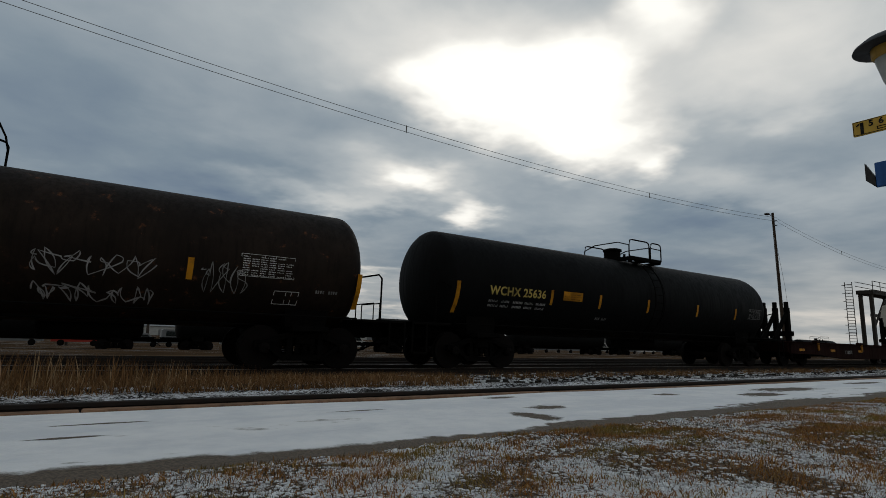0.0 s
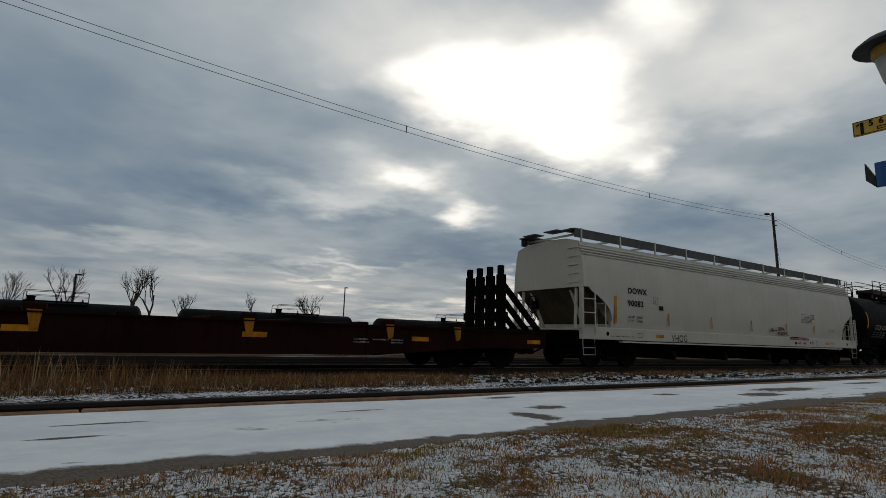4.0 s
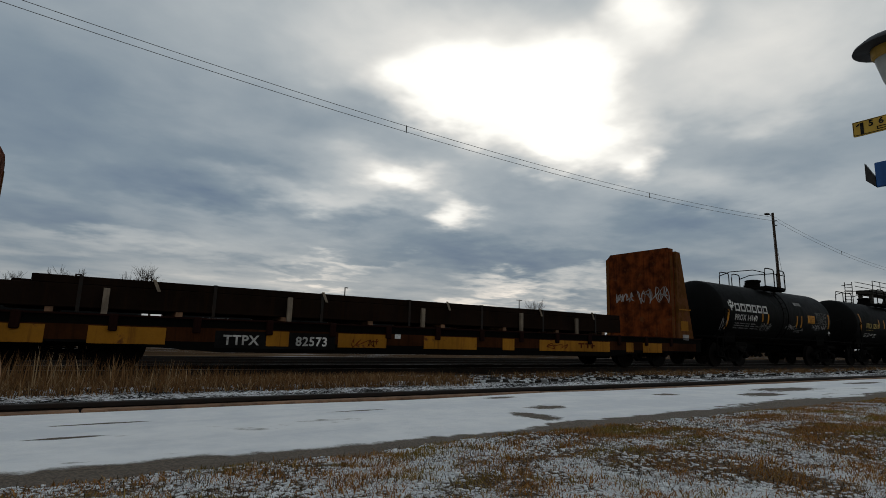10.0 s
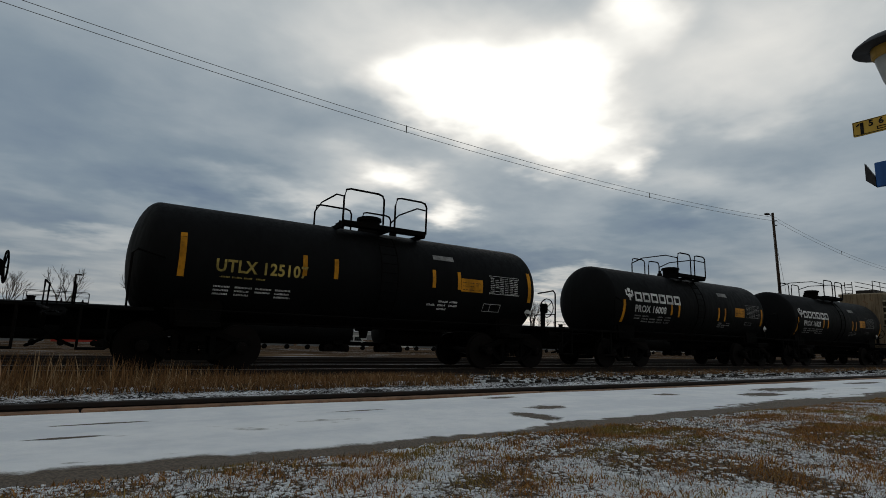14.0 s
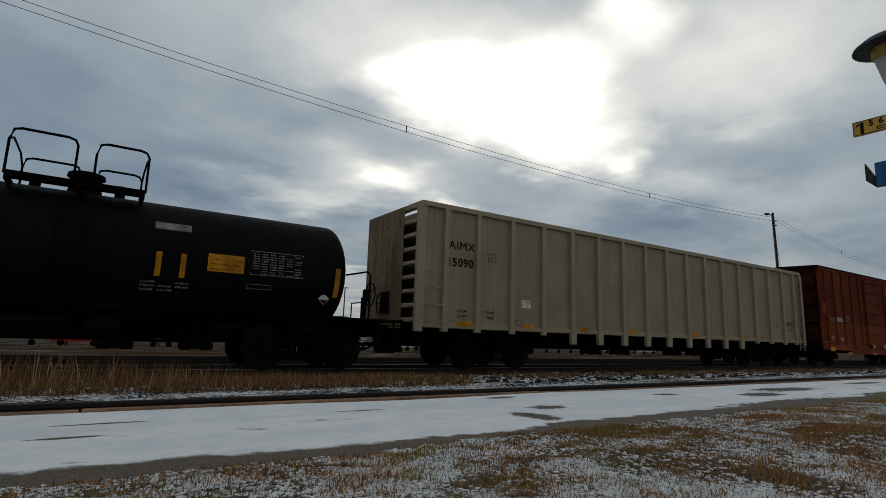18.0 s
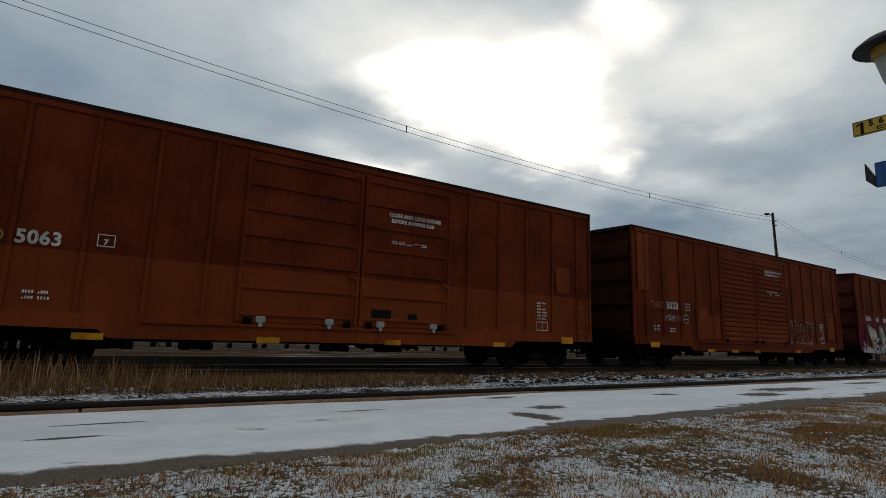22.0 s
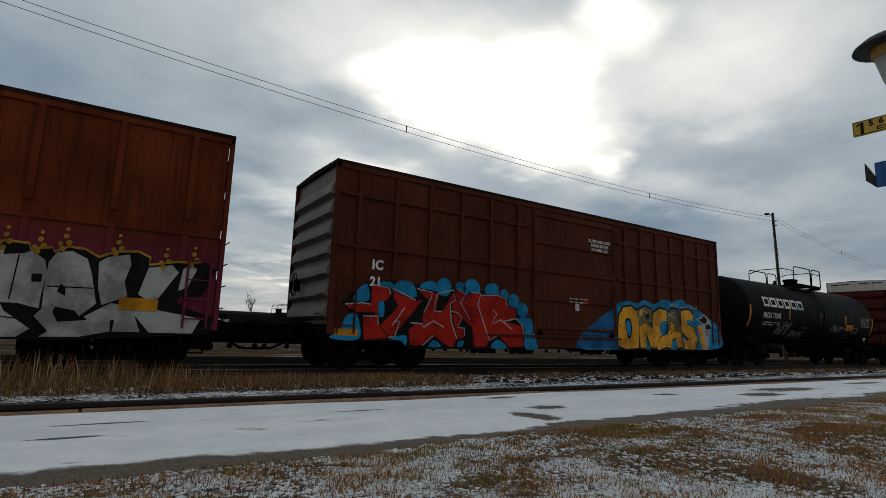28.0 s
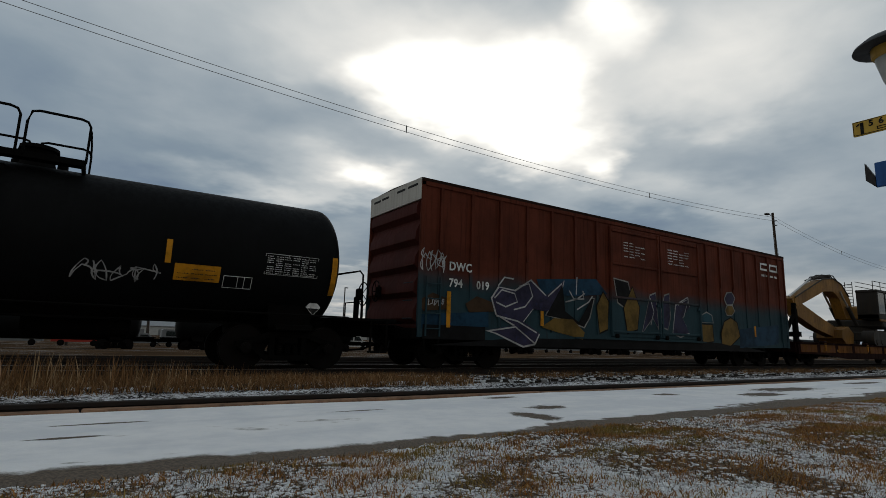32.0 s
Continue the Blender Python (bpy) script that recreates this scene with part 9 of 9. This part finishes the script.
def van(x, y, tone, kind):
    names = ("red", "white", "grey")
    v = thing("parked_van", names[tone] + " van parked across the rail yard", "van", pose(x, y, -0.28 - 0.0197 * (y - 15)), "parked vehicles")
    h = 2.1 if kind else 1.55
    prof = [(-2.4, 0.45), (-2.4, h * 0.95), (-2.2, h), (0.9, h), (1.5, h * 0.62), (2.35, h * 0.52), (2.4, 0.45)]
    part("body", Geo().prism(prof, -0.9, 0.9), VAN[tone], v)
    part("side_window", Geo().prism([(0.1, h * 0.62), (0.1, h * 0.9), (0.85, h * 0.9), (1.3, h * 0.62)], -0.915, -0.9), GLASS, v)
    part("side_window", Geo().prism([(-1.9, h * 0.62), (-1.9, h * 0.9), (-0.1, h * 0.9), (-0.1, h * 0.62)], -0.915, -0.9), GLASS, v)
    for wx in (-1.5, 1.5):
        w = part("wheel", Geo().lathe([(-0.95, 0.3), (-0.92, 0.34), (-0.72, 0.34)], (wx, 0, 0.34), "y", 14), UNDER, v)
        part("hub", Geo().lathe([(-0.96, 0.16), (-0.95, 0.17)], (wx, 0, 0.34), "y", 12), WHEEL, w)


rng = random.Random(21)
for i in range(24):
    van(-6.3 + i * 5.4 + rng.uniform(-0.6, 0.6), 70.7 + rng.uniform(-2, 2), 0 if i == 1 else rng.choice((1, 2, 2, 2)), rng.random() < 0.5)


def shed(x, y, w, d, h):
    s_ = thing("low_shed", "long pale metal-clad shed far across the yard", "shed", pose(x, y, -2.6), "far sheds")
    part("wall", Geo().box(0, w, 0, d, 0, h), SHEDWALL, s_)
    part("roof", Geo().long([(-0.4, h), (d / 2, h + d * 0.12), (d + 0.4, h), (d + 0.4, h - 0.15), (-0.4, h - 0.15)], -0.4, w + 0.4), VAN[2], s_)
    for k in range(int(w / 8)):
        part("door", Geo().box(2 + k * 8, 5.5 + k * 8, -0.08, -0.004, 0, h * 0.7), VAN[2], s_)


shed(2, 219, 60, 20, 4.2)
shed(99, 248, 80, 20, 4.6)
shed(231, 229, 70, 20, 5.0)


# ---- platform lamp with track sign ----
LAMPYELLOW = paint("aged_yellow_lamp_paint", (0.42, 0.25, 0.04), 0.2, (0.10, 0.06, 0.03), 0.4, rough=0.5)
HATBROWN = paint("dull_brown_enamel", (0.10, 0.075, 0.05), 0.25, (0.04, 0.03, 0.02), 0.4, rough=0.5)
LAMPDARK = paint("dark_lamp_metal", (0.02, 0.02, 0.022), 0.2, (0.05, 0.04, 0.03), 0.3, rough=0.5)
SIGNYELLOW = paint("yellow_sign_enamel", (0.62, 0.40, 0.06), 0.12, (0.25, 0.14, 0.04), 0.25, rough=0.5)
SIGNBLUE = paint("blue_sign_enamel", (0.02, 0.10, 0.32), 0.15, (0.01, 0.03, 0.1), 0.3, rough=0.45)


def frosted():
    m = Nodes("frosted_lamp_glass")
    n = m.noise(m.coords(), 8, 4)
    m.put(m.bsdf, "Transmission Weight", 0.5)
    return m.base(m.mix(m.span(n, 0.3, 0.7), (0.42, 0.43, 0.42), (0.58, 0.58, 0.56)), 0.55)


def platform_lamp(x, y):
    p = thing("platform_lamp", "dark lamp post with wide hat shade and yellow sign", "lamp post", pose(x, y, 0.19))
    part("post", Geo().tube([(0, 0, -0.1), (0, 0, 1.2), (0, 0, 2.79)], 0.065, 12, 0.05), LAMPDARK, p)
    part("post_base", Geo().lathe([(-0.05, 0.17), (0.05, 0.17), (0.08, 0.12), (0.3, 0.09)], (0, 0, 0), "z", 16), LAMPDARK, p)
    part("lamp_glass", Geo().lathe([(2.78, 0.06), (2.82, 0.075), (3.0, 0.118), (3.02, 0.118)], (0, 0, 0), "z", 20), frosted(), p, "frosted tapered lamp glass")
    part("lamp_collar", Geo().lathe([(3.015, 0.122), (3.03, 0.138), (3.11, 0.142), (3.12, 0.12)], (0, 0, 0), "z", 20), LAMPYELLOW, p, "yellow collar ring")
    part("hat_shade", Geo().lathe([(3.105, 0.255), (3.11, 0.265), (3.13, 0.255), (3.185, 0.185), (3.215, 0.08), (3.225, 0.02)], (0, 0, 0), "z", 32), LAMPDARK, p, "wide dark hat-shaped shade")
    part("shade_lining", Geo().lathe([(3.109, 0.25), (3.125, 0.13)], (0, 0, 0), "z", 32), HATBROWN, p, "dull brown underside of the shade")
    sg = part("track_sign", Geo().box(-0.012, 0.012, -0.32, 0.32, 2.405, 2.535, 0.004), SIGNYELLOW, p, "yellow sign plate with dark numerals")
    for nm, a, b, c, d in (("sign_border", -0.315, 0.315, 2.41, 2.414), ("sign_border", -0.315, 0.315, 2.526, 2.53), ("sign_border", 0.311, 0.315, 2.414, 2.526)):
        part(nm, Geo().box(-0.0145, -0.0125, a, b, c, d), SPRAYBLACK, sg)

    def numeral(ch, size, y_left, z, fat):
        v, f = text_data(ch, size / 0.72, fat)
        me = bpy.data.meshes.new("numeral")
        me.from_pydata([(-0.0155, y_left - a, z + b) for a, b in v], [], f)
        me.materials.append(BLACKLET)
        part("numeral", me, None, sg)

    numeral("1", 0.095, 0.285, 2.42, 0.006)
    part("numeral_flag", Geo().add([(-0.0156, 0.268, 2.515), (-0.0156, 0.293, 2.497), (-0.0156, 0.293, 2.485), (-0.0156, 0.268, 2.498)], [(0, 1, 2, 3)]), BLACKLET, sg)
    numeral("5", 0.05, 0.205, 2.47, 0.003)
    numeral("6", 0.05, 0.135, 2.47, 0.003)
    part("sign_box", Geo().box(-0.0145, -0.0125, -0.06, 0.15, 2.425, 2.432).box(-0.0145, -0.0125, -0.06, 0.15, 2.445, 2.452).box(-0.0145, -0.0125, 0.143, 0.15, 2.432, 2.445), SPRAYBLACK, sg)
    # blue bracketed sign lower on the post
    bl = part("blue_sign", Geo().box(-0.02, 0.02, -0.2, 0.195, 1.93, 2.14, 0.006), SIGNBLUE, p, "blue enamelled sign plate")
    part("bracket_wing", Geo().add([(-0.02, 0.196, 2.02), (-0.02, 0.26, 2.15), (-0.02, 0.262, 2.0), (-0.02, 0.196, 1.93), (0.02, 0.196, 2.02), (0.02, 0.26, 2.15), (0.02, 0.262, 2.0), (0.02, 0.196, 1.93)],
                                  [(0, 1, 2, 3), (4, 5, 6, 7), (0, 4, 5, 1), (1, 5, 6, 2), (2, 6, 7, 3)]), LAMPDARK, bl)
    part("lower_bracket", Geo().box(-0.03, 0.03, -0.12, 0.13, 1.75, 1.925, 0.01), LAMPDARK, p)
    stretch(p, 1.04, 1.04)


platform_lamp(5.541, 1.437)

# ---- grass, reeds, stones ----
def island_colour(name, stops, rough=0.8, gloss=0.1):
    m = Nodes(name)
    geo = m.n("NewGeometry")
    col = m.ramp(geo.outputs["Random Per Island"], stops)
    m.put(m.bsdf, "Specular IOR Level", gloss)
    return m.base(col, rough)


def turf_colour():
    """Matted winter blades: rust-brown, straw and dark ones, with olive patches."""
    m = Nodes("dry_turf_blades")
    pick = m.n("NewGeometry").outputs["Random Per Island"]
    dry = m.ramp(pick, [(0.0, (0.42, 0.180, 0.045)), (0.25, (0.20, 0.080, 0.025)), (0.45, (0.48, 0.24, 0.070)), (0.62, (0.07, 0.036, 0.015)), (0.80, (0.30, 0.155, 0.050)), (1.0, (0.60, 0.41, 0.20))])
    olive = m.ramp(pick, [(0.0, (0.17, 0.145, 0.032)), (0.3, (0.060, 0.058, 0.016)), (0.6, (0.28, 0.21, 0.050)), (1.0, (0.42, 0.29, 0.10))])
    where = m.noise(m.coords((1.0, 1.6, 1)), 1.7, 5, 0.6)
    m.put(m.bsdf, "Specular IOR Level", 0.08)
    return m.base(m.mix(m.span(where, 0.50, 0.60, 0, 0.85), dry, olive), 0.8)


STRAW = turf_colour()
THATCH = island_colour("dark_wet_blades", [(0.0, (0.030, 0.022, 0.012)), (0.5, (0.075, 0.048, 0.022)), (0.8, (0.045, 0.046, 0.016)), (1.0, (0.15, 0.095, 0.045))])
REED = island_colour("dry_reed_stalks", [(0.0, (0.15, 0.075, 0.03)), (0.35, (0.26, 0.14, 0.06)), (0.6, (0.07, 0.036, 0.016)), (0.85, (0.18, 0.10, 0.045)), (1.0, (0.50, 0.36, 0.21))])
STONE = island_colour("ballast_stone", [(0.0, (0.014, 0.013, 0.012)), (0.4, (0.05, 0.046, 0.042)), (0.62, (0.025, 0.022, 0.02)), (0.66, (0.50, 0.52, 0.55)), (1.0, (0.78, 0.81, 0.85))], 0.9)


def blades(name, roots, lengths, widths, lean, material, label, rng, category="grass"):
    """Bent blades, five points each, as one sheet."""
    n = len(roots)
    ang = rng.uniform(0, 2 * np.pi, n)
    side = np.stack([np.cos(ang), np.sin(ang), np.zeros(n)], 1) * (widths / 2)[:, None]
    tilt_a = rng.uniform(0, 2 * np.pi, n)
    tilt = lengths * lean * rng.uniform(0.3, 1.0, n)
    d = np.stack([np.cos(tilt_a) * tilt, np.sin(tilt_a) * tilt, np.zeros(n)], 1)
    up = np.zeros((n, 3))
    up[:, 2] = np.sqrt(np.maximum(lengths ** 2 - tilt ** 2, (0.15 * lengths) ** 2))
    mid = roots + d * 0.35 + up * 0.6
    tip = roots + d + up
    verts = np.stack([roots - side, roots + side, mid - side * 0.8, mid + side * 0.8, tip], 1).reshape(-1, 3)
    base = np.arange(n)[:, None] * 5
    tris = np.concatenate([base + [0, 1, 3], base + [0, 3, 2], base + [2, 3, 4]], 0)
    ob = new(name, tri_mesh(name, verts, tris, material))
    return tagged(ob, label, category, kind="stuff")


def turf_cover(x, y):
    """Above zero where grass shows, below where snow lies."""
    return noise.noise(Vector((x * 1.1, y * 2.0, 11))) + 0.7 * noise.noise(Vector((x * 4, y * 5, 12))) + 0.35 * noise.noise(Vector((x * 13, y * 15, 13))) + 0.03 + 0.03 * max(x, 0.0)


def in_view(x, y):
    return (0.84 * x - 0.55 * y) / np.maximum(0.3, 0.55 * x + 0.84 * y) < 0.95


def turf():
    rng = np.random.default_rng(4)
    n = 330000
    x, y = -1.1 + rng.random(n) ** 1.35 * 15.5, 0.53 + rng.random(n) * 2.36
    keep = in_view(x, y)
    x, y = x[keep], y[keep]
    m = np.array([turf_cover(a, b) for a, b in zip(x, y)])
    keep = (m + rng.normal(0, 0.46, len(x)) > 0.16) & (y < 2.72 + 0.10 * np.clip(x - 0.8, 0, 1.3))
    x, y, m = x[keep], y[keep], m[keep]
    z = np.array([turf_height(a, b) for a, b in zip(x, y)])
    ln = rng.uniform(0.010, 0.028, len(x)) * (0.8 + 0.9 * np.clip(m, 0, 1))
    blades("turf_grass", np.stack([x, y, z - 0.003], 1), ln, rng.uniform(0.0025, 0.005, len(x)), 0.97, STRAW, "short matted brown and straw turf poking through snow", rng)
    # thin dark blades bent over the snow, standing in for its shaded gaps
    n = 52000
    x, y = -1.1 + rng.random(n) ** 1.35 * 15.0, 0.6 + rng.random(n) * 2.15
    keep = in_view(x, y)
    x, y = x[keep], y[keep]
    m = np.array([turf_cover(a, b) for a, b in zip(x, y)])
    keep = m + 0.6 * np.array([noise.noise(Vector((a * 2.5, b * 4.0, 31))) for a, b in zip(x, y)]) + rng.normal(0, 0.2, len(x)) < 0.0
    x, y = x[keep], y[keep]
    z = np.array([turf_height(a, b) for a, b in zip(x, y)])
    blades("dark_blades", np.stack([x, y, z + 0.001], 1), rng.uniform(0.014, 0.034, len(x)), rng.uniform(0.0018, 0.0036, len(x)), 0.99, THATCH, "thin dark wet blades lying over the snow", rng)
    # longer tufts in clumps
    c = np.stack([rng.uniform(-0.5, 12, 300), rng.uniform(1.0, 2.66, 300)], 1)
    idx = rng.integers(0, len(c), 15000)
    p = c[idx] + rng.normal(0, 0.05, (15000, 2))
    z = np.array([turf_height(a, min(b, 2.75)) for a, b in p])
    blades("grass_tufts", np.stack([p[:, 0], p[:, 1], z - 0.004], 1), rng.uniform(0.015, 0.05, len(p)), rng.uniform(0.003, 0.006, len(p)), 0.9, STRAW, "longer straw-coloured grass tufts in the snowy turf", rng)
    # broken crust of snow lying between the blades
    n = 60000
    x, y = -1.1 + rng.random(n) ** 1.35 * 15.0, 0.6 + rng.random(n) * 2.2
    keep = in_view(x, y)
    x, y = x[keep], y[keep]
    m = np.array([turf_cover(a, b) for a, b in zip(x, y)])
    keep = m + rng.normal(0, 0.2, len(x)) < -0.02
    x, y = x[keep], y[keep]
    lumps("snow_crust", x, y, rng.uniform(0.004, 0.010, len(x)) * (1 + 0.05 * x), 0.30, turf_height, SNOW, "broken crust of snow between the turf blades", rng, "snow")


def lumps(name, x, y, r, flat, height, material, label, rng, category):
    n = len(x)
    cube = np.array([(a, b, c) for a in (-1, 1) for b in (-1, 1) for c in (-1, 1)], float)
    quads = np.array([(0, 1, 3, 2), (4, 6, 7, 5), (0, 4, 5, 1), (2, 3, 7, 6), (0, 2, 6, 4), (1, 5, 7, 3)])
    z = np.array([height(a, b) for a, b in zip(x, y)])
    v = cube[None] * rng.uniform(0.55, 1.15, (n, 8, 1)) * r[:, None, None] * rng.uniform(0.6, 1.3, (n, 1, 3))
    a = rng.uniform(0, 6.28, n)
    ca, sa = np.cos(a)[:, None], np.sin(a)[:, None]
    v = np.stack([v[..., 0] * ca - v[..., 1] * sa, v[..., 0] * sa + v[..., 1] * ca, v[..., 2] * flat], -1)
    v += np.stack([x, y, z + r * 0.15], 1)[:, None]
    f = (np.arange(n)[:, None, None] * 8 + quads[None]).reshape(-1, 4)
    return tagged(new(name, tri_mesh(name, v.reshape(-1, 3), f, material)), label, category, kind="stuff")


SNOW = island_colour("snow_crust", [(0.0, (0.66, 0.68, 0.72)), (1.0, (0.86, 0.88, 0.90))], 0.8)
turf()


def reeds():
    rng = np.random.default_rng(8)
    n = 3400
    x = -4.5 + 10.2 * rng.random(n) ** 0.9
    y = rng.uniform(7.3, 10.9, n)
    h = rng.uniform(0.18, 0.5, n) * np.clip(1.15 - (x + 0.7) / 6.0, 0.28, 1.15)
    dens = np.clip(1.1 - np.maximum(0, x - 1.0) / 5.5, 0.12, 1)
    keep = rng.random(n) < dens
    x, y, h = x[keep], y[keep], h[keep]
    z = np.array([verge_height(a, b) for a, b in zip(x, y)])
    blades("reeds", np.stack([x, y, z], 1), h, rng.uniform(0.006, 0.014, len(x)), 0.28, REED, "tall dry brown reeds beside the track", rng, "reeds")
    # low matted growth under the reeds and clumps along the ballast
    c = np.stack([rng.uniform(2.0, 39, 150), rng.uniform(7.95, 10.7, 150)], 1)
    idx = rng.integers(0, len(c), 13000)
    p = c[idx] + rng.normal(0, 1, (13000, 2)) * [0.22, 0.14]
    q = np.stack([-5 + 10.5 * rng.random(26000) ** 1.2, rng.uniform(7.1, 10.8, 26000)], 1)
    p = np.concatenate([p, q])
    z = np.array([verge_height(a, b) for a, b in p])
    blades("dry_weeds", np.stack([p[:, 0], p[:, 1], z], 1), rng.uniform(0.06, 0.24, len(p)), rng.uniform(0.006, 0.012, len(p)), 0.85, REED, "low tangled dry weeds in the ballast", rng, "weeds")


reeds()


def stones(name, n, x0, x1, y0, y1, size, height, material, label, seed, category):
    rng = np.random.default_rng(seed)
    x = x0 + (x1 - x0) * rng.random(n) ** 1.3
    lumps(name, x, rng.uniform(y0, y1, n), rng.uniform(size[0], size[1], n), 0.75, height, material, label, rng, category)


stones("ballast_stones", 34000, -5, 47, 7.5, 11.5, (0.014, 0.050), verge_height, STONE, "dark ballast stones, some capped with snow", 31, "ballast")


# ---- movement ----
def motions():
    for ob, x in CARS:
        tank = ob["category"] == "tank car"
        # scales and far-side squeeze chosen to fit the camera's view
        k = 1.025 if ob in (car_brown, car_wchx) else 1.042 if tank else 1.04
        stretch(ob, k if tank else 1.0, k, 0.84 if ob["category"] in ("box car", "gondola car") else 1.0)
    steps = [2.0 * i for i in range(17)]
    for ob, x in CARS:
        walk(ob, [(t, pose(x + TRAIN_X - s, TRACK_Y, 0)) for t, s in zip(steps, SPEED_KNOTS)])
    walk(cloud_sky, [(0, pose(0, 0, 0, 0, 0, -0.5)), (16, pose(0, 0, 0, 0, 0, 2.1)), (32, pose(0, 0, 0, 0, 0, 4.7))])
    # wheels roll without slipping; alike axles share their turning
    rows, first = [], {}
    for i in range(481):
        t = i / 15
        k = min(int(t / 2), 15)
        s = SPEED_KNOTS[k] + (SPEED_KNOTS[k + 1] - SPEED_KNOTS[k]) * (t - 2 * k) / 2
        rows.append((t, -math.degrees(s / 0.46)))
    for w, dx in WHEELSETS:
        if w.parent.parent.get("group") != "cars of the freight train":
            continue
        if dx not in first:
            walk(w, [(t, pose(dx, 0, 0.46, 0, a, 0)) for t, a in rows])
            first[dx] = w
        else:
            src = first[dx].animation_data
            w.rotation_mode = "QUATERNION"
            keys = w.animation_data_create()
            keys.action = src.action
            keys.action_slot = src.action_slot


motions()
